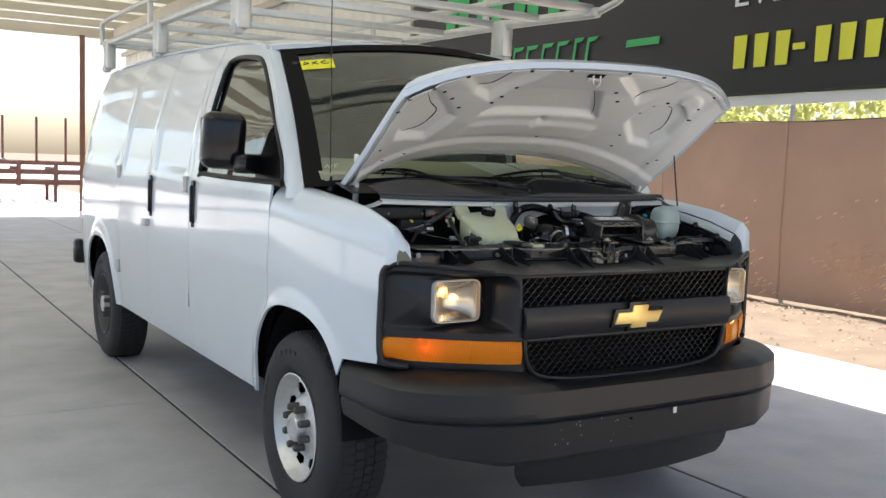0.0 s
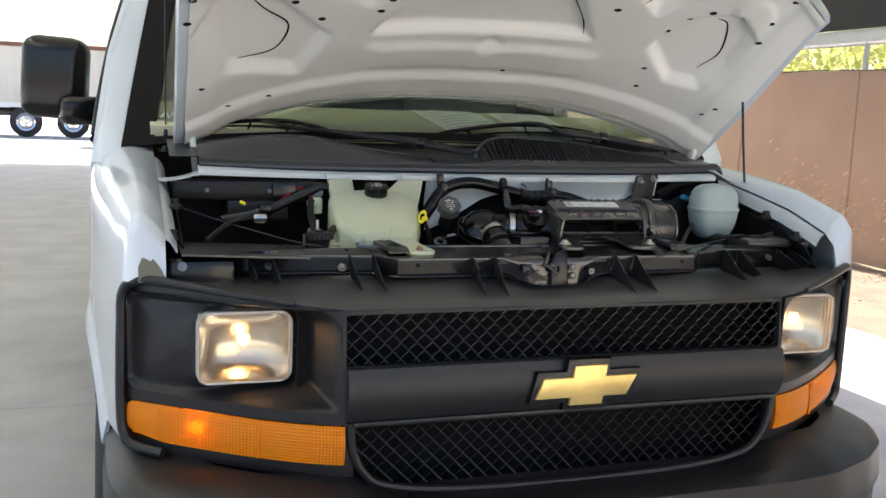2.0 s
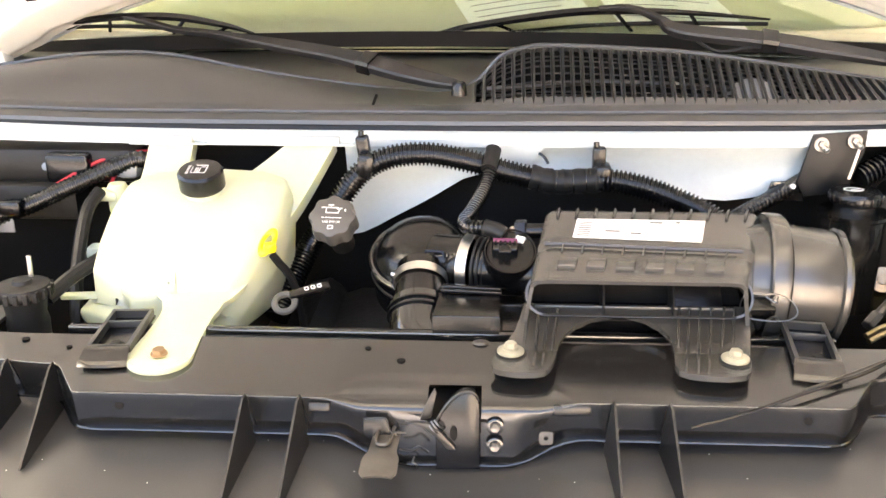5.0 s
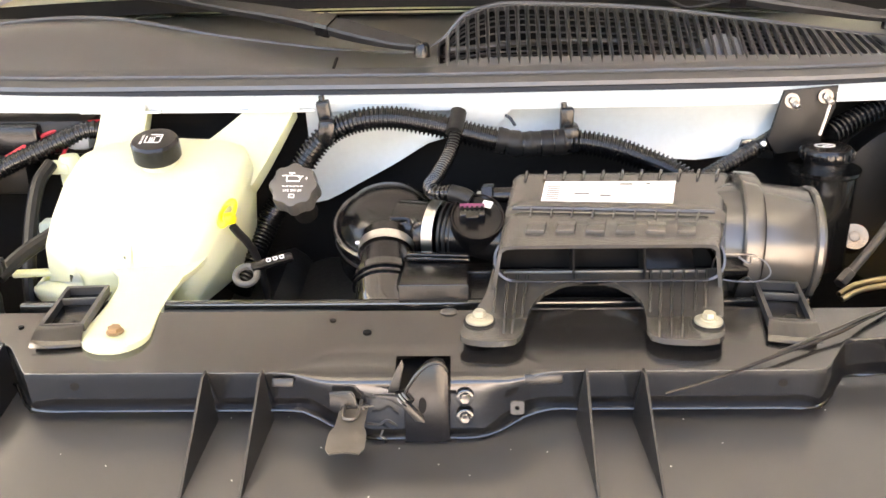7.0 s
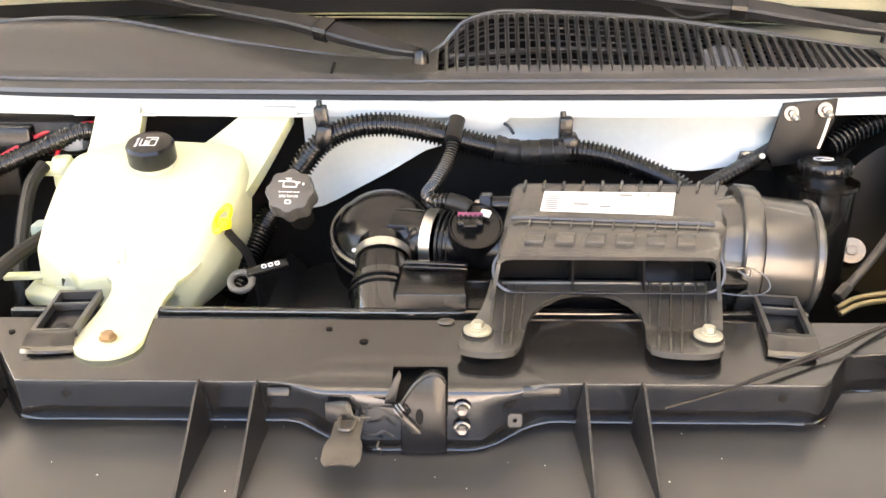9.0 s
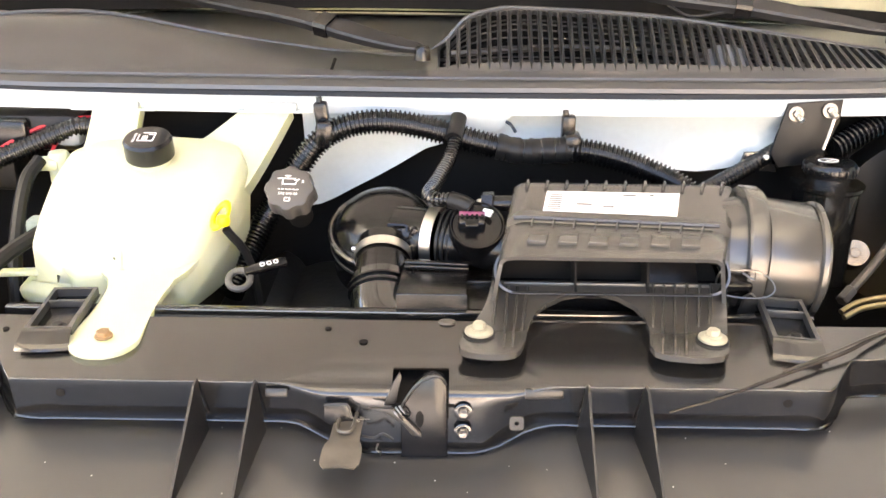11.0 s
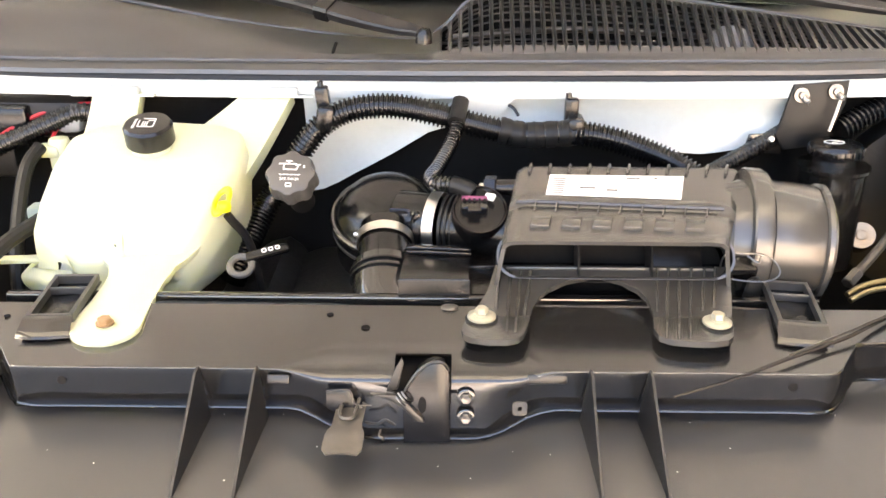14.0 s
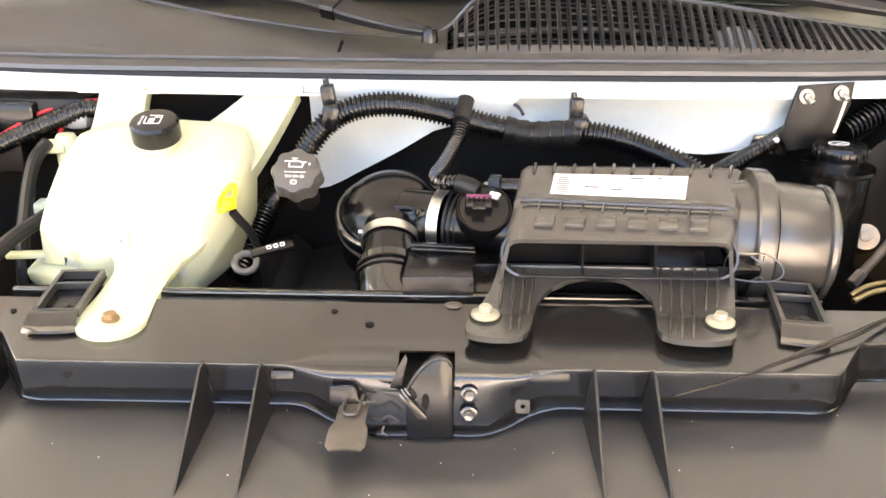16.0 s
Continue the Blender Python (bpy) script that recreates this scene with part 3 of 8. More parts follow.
def scrap_bed():
    """A rusty flat bed with uprights."""
    t = thing("flatbed_frame", "rusty red-brown steel flatbed frame with uprights and springs", "trailer", at=(1.2, 27.0, 0))
    for z in (0.55, 0.85, 1.12):
        part("rail", box(4.2, 0.12, 0.12, (1.2, 0, z), 0.01), REDIRON, t)
        part("rail", box(4.2, 0.12, 0.12, (1.2, 1.5, z), 0.01), REDIRON, t)
    for x in (-0.8, 0.2, 1.2, 2.2, 3.2):
        part("cross_member", box(0.1, 1.6, 0.1, (x, 0.75, 0.95), 0.01), REDIRON, t)
        part("hanger", box(0.12, 0.1, 0.7, (x, -0.08, 0.8), 0.01), REDIRON, t)
    for x in (-0.2, 0.7, 1.5):
        part("stake", rod((x, 0.1, 1.1), (x, 0.1, 2.45), 0.035, 8), REDIRON, t)
    for x in (-0.6, 1.2, 3.0):
        for y in (0.0, 1.5):
            part("stand", box(0.09, 0.09, 0.56, (x, y, 0.28), 0.01), REDIRON, t)
    part("deck_plank", box(3.0, 1.5, 0.06, (-1.6, 0.8, 1.2), 0.01), GALV, t)
    p = thing("light_pole", "thin dark pole with lamps and a red base", "pole", at=(0.2, 29.5, 0))
    part("shaft", rod((0, 0, 0), (0, 0, 5.0), 0.06, 10, r2=0.045), BLACKPL, p)
    part("sleeve", rod((0, 0, 0.2), (0, 0, 1.6), 0.10, 10), RED, p)
    part("cross_arm", box(0.9, 0.06, 0.06, (0, 0, 4.75), 0.01), BLACKPL, p)
    for x in (-0.4, 0.4):
        part("lamp_head", box(0.3, 0.2, 0.14, (x, 0, 4.6), 0.03), GREY, p)
    b = thing("bucket", "white plastic bucket standing on the concrete", "bucket", at=(-4.9, 20.3, 0))
    part("shell", lathe([(0, 0.01), (0.17, 0.0), (0.2, 0.55), (0.215, 0.56), (0.215, 0.6), (0.19, 0.6), (0.16, 0.03), (0, 0.03)], 24), BWHITE, b)


place()
far_trailer()
scrap_bed()
unseen_wall()

# ---- the van ----
van = thing("cargo_van", "white cargo van with open hood and black grille, parked on concrete", "van")
WHEEL_F, WHEEL_R = 0.905, 4.42
TR = 0.385


def wide(y):
    w = 1.005
    if y < 1.15:
        w -= 0.095 * ((1.15 - y) / 0.9) ** 2
    if y > 4.9:
        w -= 0.10 * ((y - 4.9) / 0.55) ** 2
    return w


def half(y, z):
    """Half the body's width at y and z."""
    return wide(y) * interp(z, (0.40, 0.5, 0.7, 1.0, 1.3, 1.6, 1.9, 2.06), (0.955, 0.972, 0.99, 1.0, 0.992, 0.945, 0.862, 0.785))


def eaves(y):
    """Height of the upper edge of the body side."""
    return interp(y, (0.99, 1.06, 1.25, 1.45, 1.60, 1.70, 1.9, 2.3, 3.5, 5.45), (1.345, 1.46, 1.675, 1.855, 1.955, 1.985, 2.01, 2.04, 2.08, 2.07))


def sill(y):
    """Height of the lower edge of the body side, with the wheel arches."""
    base = 0.445
    for c, r in ((WHEEL_F, 0.405), (WHEEL_R, 0.43)):
        d = abs(y - c)
        if d < r:
            base = max(base, 0.40 + 0.475 * (1 - (d / r) ** 2.6) ** 0.42)
    return base


def pressed(y, z, areas):
    """Depth of the pressed panels."""
    d = 0.0
    for y0, y1, z0, z1 in areas:
        e = min((y - y0), (y1 - y), (z - z0), (z1 - z))
        if e > 0:
            d = max(d, 0.012 * min(1.0, e / 0.025))
    return d


def flare(y, z):
    """The lip round the wheel arches."""
    f = 0.0
    for c, r in ((WHEEL_F, 0.405), (WHEEL_R, 0.43)):
        d = math.hypot((y - c) / 1.0, (z - 0.42) / 1.10)
        if z > 0.42 and r - 0.02 < d < r + 0.075:
            f = max(f, 0.016 * math.cos(math.pi / 2 * min(1, max(0, (d - r - 0.005) / 0.07))))
    return f


def skin(name, s, ya, yb, areas=(), window=None, label=""):
    """One outer panel of the side s (-1: kerb side) between ya and yb; window: y0, y1, z0, z1 of a hole."""
    ys = lines(ya, yb, step=0.025)
    bm = bmesh.new()
    if window:
        y0, y1, z0, top = window
        ys = lines(ya, y0, y1, yb, step=0.025)

    def strip(cols, lo, hi, n):
        def fn(u, v):
            a, b = lo(u), hi(u)
            z = a + (b - a) * v
            return (s * (half(u, z) - pressed(u, z, areas) + flare(u, z)), u, z)
        sheet(fn, cols, lin(0, 1, n), 0.0, bm=bm)
    if window:
        inside = [y for y in ys if y0 - 1e-6 <= y <= y1 + 1e-6]
        strip(lin(0.995, ya, 6), top, eaves, 6)
        strip([y for y in ys if y <= y0 + 1e-6], sill, lambda u: z0, 30)
        strip([y for y in ys if y <= y0 + 1e-6], top, eaves, 6)
        strip([y for y in ys if y >= y1 - 1e-6], sill, eaves, 44)
        strip(inside, sill, lambda u: z0, 30)
        strip(inside, top, eaves, 6)
    else:
        strip(ys, sill, eaves, 44)
    bmesh.ops.remove_doubles(bm, verts=bm.verts, dist=0.0005)
    thicken(bm, -s * 0.012)
    return part(name, bm, WHITE, van, label, angle=50)


WING_Y = (0.20, 0.245, 0.258, 0.30, 0.44, 0.59, 0.75, 1.0, 1.13)
WING_Z = (1.115, 1.122, 1.165, 1.198, 1.242, 1.270, 1.297, 1.335, 1.352)
CROWN_Y = (0.20, 0.245, 0.271, 0.30, 0.395, 0.48, 0.65, 1.0, 1.13)
CROWN_Z = (1.130, 1.150, 1.217, 1.246, 1.272, 1.293, 1.315, 1.347, 1.358)


def fender(s):
    """Front wing with its crowned upper edge."""
    inner, ridge = 0.832, 0.882

    def fn(w, v, off=0.0):
        y0 = interp(v, (0, 0.60, 0.78, 0.90, 1.0), (0.318, 0.305, 0.285, 0.262, 0.245))
        u = y0 + (1.149 - y0) * w
        top, crown = interp(u, WING_Y, WING_Z), interp(u, CROWN_Y, CROWN_Z)
        lo = sill(u)
        if u < 0.545:
            lo = max(lo, interp(u, (0.3, 0.545), (0.757, 0.735)))
        zs = top - 0.13
        if v < 0.72:
            z = lo + (zs - lo) * v / 0.72
            return (s * (half(u, z) + flare(u, z) + off), u, z)
        q = (v - 0.72) / 0.28
        x0 = half(u, zs)
        if q < 0.64:
            a = q / 0.64 * math.pi / 2
            return (s * (ridge + (x0 - ridge) * math.cos(a) ** 0.9 + off), u - off, zs + (crown - zs) * math.sin(a) ** 0.9 + off)
        a = (q - 0.64) / 0.36
        return (s * (ridge + (inner - ridge) * a), u - off, crown + (top - crown) * a ** 1.5 + off)
    
    def nosed(w, v, off=0.0):
        """The wing with its nose turned down to the front panel."""
        if w >= 0:
            return fn(w, v, off)
        x, y, z = fn(0, v, off)
        return (x, y + 0.008 * w * min(1, max(0, z - 1.11) * 30) - off, z + (z - min(z, 1.108)) * w)
    bm = sheet(nosed, [-1, -0.75, -0.5, -0.25, -0.1] + lin(0, 0.08, 10) + lin(0.08, 1, 38)[1:], lin(0, 0.72, 30) + lin(0.72, 1, 22)[1:])
    bmesh.ops.recalc_face_normals(bm, faces=bm.faces)
    bmesh.ops.solidify(bm, geom=list(bm.faces), thickness=0.010)
    f = part("front_fender", bm, WHITE, van, angle=55)
    if s < 0:
        reach = ((0, 0.12, 0.45, 0.55, 0.9, 1), (0.36, 0.60, 0.66, 0.84, 0.86, 0.72))
        bm = sheet(lambda u, v: nosed(-0.985 + interp(v, *reach) * u, 0.895 + 0.098 * v, 0.002), lin(0, 1, 8), lin(0, 1, 22), 0.001)
        part("bare_patch", bm, PRIMER, f, "patch of missing paint at the fender tip")
    # inner ledge under the hood's edge
    part("fender_ledge", sheet(lambda u, v: (s * (0.832 - 0.026 * v), u, interp(u, WING_Y, WING_Z) - 0.006 - 0.03 * v ** 2), lines(0.30, 0.95, step=0.05), lin(0, 1, 5), 0.004), SILLW, van)
    return f


for s in (-1, 1):
    fender(s)
    wtop = lambda u: interp(u, (0.99, 1.04, 1.09, 1.29, 1.50, 1.60, 1.70, 1.94, 2.06, 2.12, 2.17), (1.338, 1.37, 1.46, 1.655, 1.83, 1.895, 1.925, 1.945, 1.94, 1.90, 1.36))
    door = skin("front_door", s, 1.155, 2.275, window=(1.16, 2.16, 1.365, wtop))
    wz = lambda u, v: 1.350 + max(0.0, wtop(u) + 0.012 - 1.350) * v
    part("window_glass", thicken(sheet(lambda u, v: (s * (half(u, wz(u, v)) - 0.014), u, wz(u, v)), lin(1.03, 2.15, 30), lin(0, 1, 10)), -s * 0.004), GLASS, door)
    seal = [(1.05, 1.372), (1.09, 1.46), (1.29, 1.655), (1.50, 1.83), (1.60, 1.895), (1.72, 1.925), (1.94, 1.944), (2.06, 1.938), (2.11, 1.89), (2.14, 1.65), (2.155, 1.385), (2.10, 1.372), (1.6, 1.362), (1.05, 1.360)]
    part("window_seal", tube([(s * (half(a, b) - 0.003), a, b) for a, b in seal], 0.013, 8, 2), RUBBER, door)
    sail = [(1.02, 1.355), (1.36, 1.362), (1.345, 1.44), (1.285, 1.56), (1.235, 1.605), (1.09, 1.455)]
    bm = bmesh.new()
    face = bm.faces.new([bm.verts.new((s * (half(a, b) + 0.004), a, b)) for a, b in sail])
    bmesh.ops.solidify(bm, geom=[face], thickness=0.02)
    part("sail_panel", bm, BLACKPL, door, "black triangle panel behind the mirror", smooth=False)
    if s < 0:
        skin("cargo_door", s, 2.281, 3.098, [(2.36, 3.03, 1.36, 1.84)])
        skin("cargo_door", s, 3.104, 3.83, [(3.16, 3.78, 1.36, 1.86)])
        skin("rear_quarter", s, 3.836, 5.45, [(3.90, 5.20, 1.40, 1.88)])
    else:
        skin("body_side", s, 2.281, 5.45, [(2.30, 3.7, 1.36, 1.86), (3.8, 5.2, 1.40, 1.88)])
    # rocker and added lining, coloured black for the shade behind the gaps
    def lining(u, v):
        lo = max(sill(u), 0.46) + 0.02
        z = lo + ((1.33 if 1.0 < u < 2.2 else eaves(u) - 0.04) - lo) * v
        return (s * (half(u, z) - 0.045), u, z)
    part("inner_side", sheet(lining, lines(1.16, 2.2, 2.201, 5.4, step=0.05), lin(0, 1, 12)), SHADEBLK, van)
    # wheel housing
    for c, r in ((WHEEL_F, 0.40), (WHEEL_R, 0.425)):
        part("wheel_housing", sheet(lambda u, v: (s * (0.955 - 0.36 * v), c + r * math.cos(u), 0.43 + (r + 0.05) * math.sin(u)), lin(0.0, math.pi, 24), lin(0, 1, 3)), SHADEBLK, van)

# handles, hinges and trim of the kerb side
def side_handle(y, z, s=-1):
    x = s * half(y, z)
    h = part("door_handle", box(0.012, 0.045, 0.24, (x - 0.003 * -s, y, z), 0.008), BLACKPL, van, "black vertical handle")
    part("pull", box(0.022, 0.024, 0.19, (x + s * 0.010, y, z), 0.009), RUBBER, h)


side_handle(2.205, 1.215)
side_handle(3.03, 1.22)
for y, z in ((3.86, 1.34), (3.86, 0.72), (2.34, 1.31)):
    x = -half(y, z)
    h = part("door_hinge", box(0.02, 0.05, 0.085, (x - 0.004, y, z), 0.006), GALV, van)
    part("hinge_pin", rod((x - 0.016, y, z - 0.04), (x - 0.016, y, z + 0.04), 0.006, 8), STEEL, h)
part("hasp", box(0.03, 0.09, 0.04, (-half(3.1, 1.06) - 0.012, 3.1, 1.06), 0.006), GALV, van, "steel padlock hasp")
part("side_marker", box(0.006, 0.05, 0.13, (-half(2.30, 0.74) - 0.002, 2.30, 0.74), 0.003), SILLW, van)
bm = box(0.10, 0.10, 0.20, (-0.93, 5.52, 0.66), 0.03)
part("rear_bumper_end", bm, BLACKPL, van)
part("rear_bumper", box(1.8, 0.14, 0.18, (0, 5.54, 0.62), 0.03), GALV, van)


def roof_z(x, y):
    front = interp(y, (1.50, 1.7, 1.95, 2.3, 3.5, 5.2, 5.45), (1.953, 1.990, 2.02, 2.045, 2.08, 2.075, 2.04))
    return front + 0.075 * (1 - (abs(x) / 0.80) ** 2.2)


def roof_x(u, y):
    return u * (half(y, eaves(y)) - 0.004)


def roof_front(u):
    return 1.495 + 0.09 * u * u


bm = sheet(lambda u, v: (roof_x(u, max(1.62, roof_front(u) + (5.46 - roof_front(u)) * v)), roof_front(u) + (5.46 - roof_front(u)) * v, roof_z(roof_x(u, 3), roof_front(u) + (5.46 - roof_front(u)) * v)), lin(-1, 1, 32), [0, 0.01, 0.03, 0.06, 0.1, 0.16, 0.25, 0.4, 0.6, 0.8, 0.95, 1], 0.02)
part("roof", bm, WHITE, van, angle=60)
part("rear_wall", sheet(lambda u, v: (u * half(5.45, 0.46 + 1.58 * v), 5.45, 0.46 + 1.6 * v), lin(-1, 1, 10), lin(0, 1, 10), 0.02), WHITE, van)
for s in (-1, 1):
    part("gutter", tube([(s * (half(y, eaves(y)) + 0.004), y, eaves(y) + 0.004) for y in (1.62, 1.75, 1.9, 2.4, 3.5, 4.6, 5.4)], 0.008, 6, 4), WHITE, van)

# windshield
def screen(u, v, off=0.0):
    x = u * (0.915 - 0.125 * v)
    y = 0.90 + 0.09 * u * u + 0.605 * v
    z = 1.385 - 0.042 * u * u + (0.645 - 0.033 * u * u) * v
    return (x, y - 0.02 * math.sin(math.pi * v) - off * 0.75, z + 0.02 * math.sin(math.pi * v) + off * 0.66)


glass_ob = part("windshield", sheet(screen, lin(-1, 1, 28), lin(0, 1, 16), 0.005), GLASS, van)
glass_ob.visible_shadow = False
part("windshield_border", sheet(lambda u, v: screen(u, v, 0.006), lines(-1, -0.91, 0.91, 1, step=0.05), lines(0, 0.03, 0.94, 1, step=0.06), 0.001, keep=lambda u, v: abs(u) > 0.91 or v < 0.03 or v > 0.94), SHADEBLK, glass_ob, "black printed border")
for s in (-1, 1):
    def pillar(u, v):
        e = Vector(screen(s, u))
        z = min(e.z, 1.955)
        yb = interp(z, (1.345, 1.46, 1.675, 1.855, 1.955), (0.99, 1.06, 1.25, 1.45, 1.60)) + 0.008
        b = Vector((s * half(yb, z), yb, z))
        p = e.lerp(b, v)
        p.x += s * 0.012 * math.sin(math.pi * v)
        p.y -= 0.012 * math.sin(math.pi * v)
        return p
    part("windshield_pillar", sheet(pillar, lin(-0.06, 1.0, 18), lin(0, 1, 6), 0.012), WHITE, van)
# stickers inside the glass
bm = sheet(lambda u, v: screen(-0.968 + 0.245 * u, 0.800 + 0.080 * v, 0.004), lin(0, 1, 4), lin(0, 1, 3))
st = part("yellow_sticker", bm, STICKER, glass_ob, "bright yellow paper sticker with a black scrawl", smooth=False)
bm = bmesh.new()
for a, b, c, d in ((0.28, 0.5, 0.34, 0.78), (0.34, 0.78, 0.42, 0.6), (0.42, 0.6, 0.30, 0.5), (0.5, 0.48, 0.52, 0.75), (0.52, 0.62, 0.62, 0.8), (0.53, 0.62, 0.64, 0.46), (0.82, 0.82, 0.70, 0.66), (0.70, 0.66, 0.74, 0.5), (0.74, 0.5, 0.88, 0.52), (0.05, 0.86, 0.2, 0.86), (0.06, 0.7, 0.18, 0.7)):
    rod(screen(-0.968 + 0.245 * a, 0.800 + 0.080 * b, 0.006), screen(-0.968 + 0.245 * c, 0.800 + 0.080 * d, 0.006), 0.0022, 5, bm)
part("scrawl", bm, INK, st)
bm = bmesh.new()
for a, b, c, d in ((-0.90, 0.105, -0.885, 0.125), (-0.885, 0.125, -0.875, 0.10), (-0.87, 0.105, -0.862, 0.125), (-0.85, 0.10, -0.852, 0.125), (-0.85, 0.125, -0.835, 0.125), (-0.85, 0.112, -0.838, 0.112)):
    rod(screen(a, b, 0.006), screen(c, d, 0.006), 0.0018, 5, bm)
part("chalk_mark", bm, MARK, glass_ob)
part("visor_label", sheet(lambda u, v: screen(-0.86 + 0.10 * u, 0.90 + 0.035 * v, -0.02), lin(0, 1, 3), lin(0, 1, 2)), TAN, glass_ob)

# cabin behind the glass
def dash_z(y):
    return interp(y, (0.9, 0.93, 1.15, 1.40), (1.395, 1.405, 1.468, 1.455))


part("dashboard", sheet(lambda u, v: (u * 0.84, 0.925 + 0.45 * v + 0.06 * u * u, dash_z(0.925 + 0.45 * v)), lin(-1, 1, 12), lin(0, 1, 12), 0.03), DASH, van)


def dash_paper(a, b, back):
    """A printed sheet lying on the dashboard, its near edge from a to b."""
    def at(u, v, h=0.0):
        x, y = a[0] + (b[0] - a[0]) * u + back[0] * v, a[1] + (b[1] - a[1]) * u + back[1] * v
        return (x, y, dash_z(y) + 0.003 + h + 0.003 * math.sin(3 * u))
    pp = part("dash_sheet", sheet(at, lin(0, 1, 6), lin(0, 1, 8), 0.0006), PAPER)
    tagged(pp, "white printed paper sheet lying on the dashboard", "paper", "papers on the dashboard")
    for k in range(9):
        w = (0.7, 0.82, 0.5, 0.8, 0.76, 0.3, 0.8, 0.66, 0.4)[k]
        part("print_line", sheet(lambda u, v: at(0.09 + w * u, 0.10 + 0.09 * k + 0.012 * v, 0.0009), lin(0, 1, 6), [0, 1]), FAINT, pp, smooth=False)


dash_paper((0.004, 0.945), (0.200, 1.010), (-0.075, 0.250))
dash_paper((0.240, 0.962), (0.440, 0.935), (-0.060, 0.260))
part("dash_face", sheet(lambda u, v: (u * 0.84, 1.38 + 0.06 * u * u, 1.38 - 0.5 * v), lin(-1, 1, 8), [0, 1], 0.02), TAN, van)
for x in (-0.45, 0.45):
    b = box(0.50, 0.14, 0.72, (x, 2.1, 1.25), 0.06)
    seat = part("seat_backrest", b, TAN, van)
    part("headrest", box(0.26, 0.10, 0.18, (x, 2.12, 1.70), 0.045), TAN, seat)
    part("seat_cushion", box(0.52, 0.5, 0.16, (x, 1.85, 0.95), 0.06), TAN, seat)
part("steering_wheel", lathe([(0.18 + 0.014 * math.cos(a), 0.014 * math.sin(a)) for a in lin(0, 2 * math.pi, 10)], 30, Matrix.Translation((0.42, 1.52, 1.32)) @ Euler((radians(35), 0, 0)).to_matrix().to_4x4()), BLACKPL, van)
part("cabin_floor", box(1.8, 4.0, 0.03, (0, 3.4, 0.62)), SHADEBLK, van)
part("bulkhead", box(1.50, 0.03, 1.25, (0, 2.5, 1.30)), TAN, van)


# door mirrors
def mirror(s):
    x0 = s * 0.985
    bm = box(0.185, 0.15, 0.245, (x0 + s * 0.116, 1.45, 1.527), 0.045, seg=4, rot=(0, s * -3, s * 10))
    m = part("door_mirror", bm, BLACKPL, van, "large black plastic door mirror")
    part("arm", box(0.17, 0.085, 0.085, (x0 + s * 0.02, 1.345, 1.432), 0.025, seg=3, rot=(0, 0, s * -18)), BLACKPL, m)
    part("mirror_glass", box(0.14, 0.004, 0.18, (x0 + s * 0.125, 1.507, 1.535), rot=(0, 0, s * 10)), CHROME, m, smooth=False)


mirror(-1)
mirror(1)

# radio aerial
a = part("aerial", rod((-0.80, 0.99, 1.35), (-0.80, 1.02, 2.35), 0.0022, 6), BLACKPL, van)
part("aerial_foot", lathe([(0.02, 0), (0.018, 0.012), (0.007, 0.03), (0.005, 0.06), (0, 0.06)], 14, Matrix.Translation((-0.80, 0.985, 1.335))), BLACKPL, a)


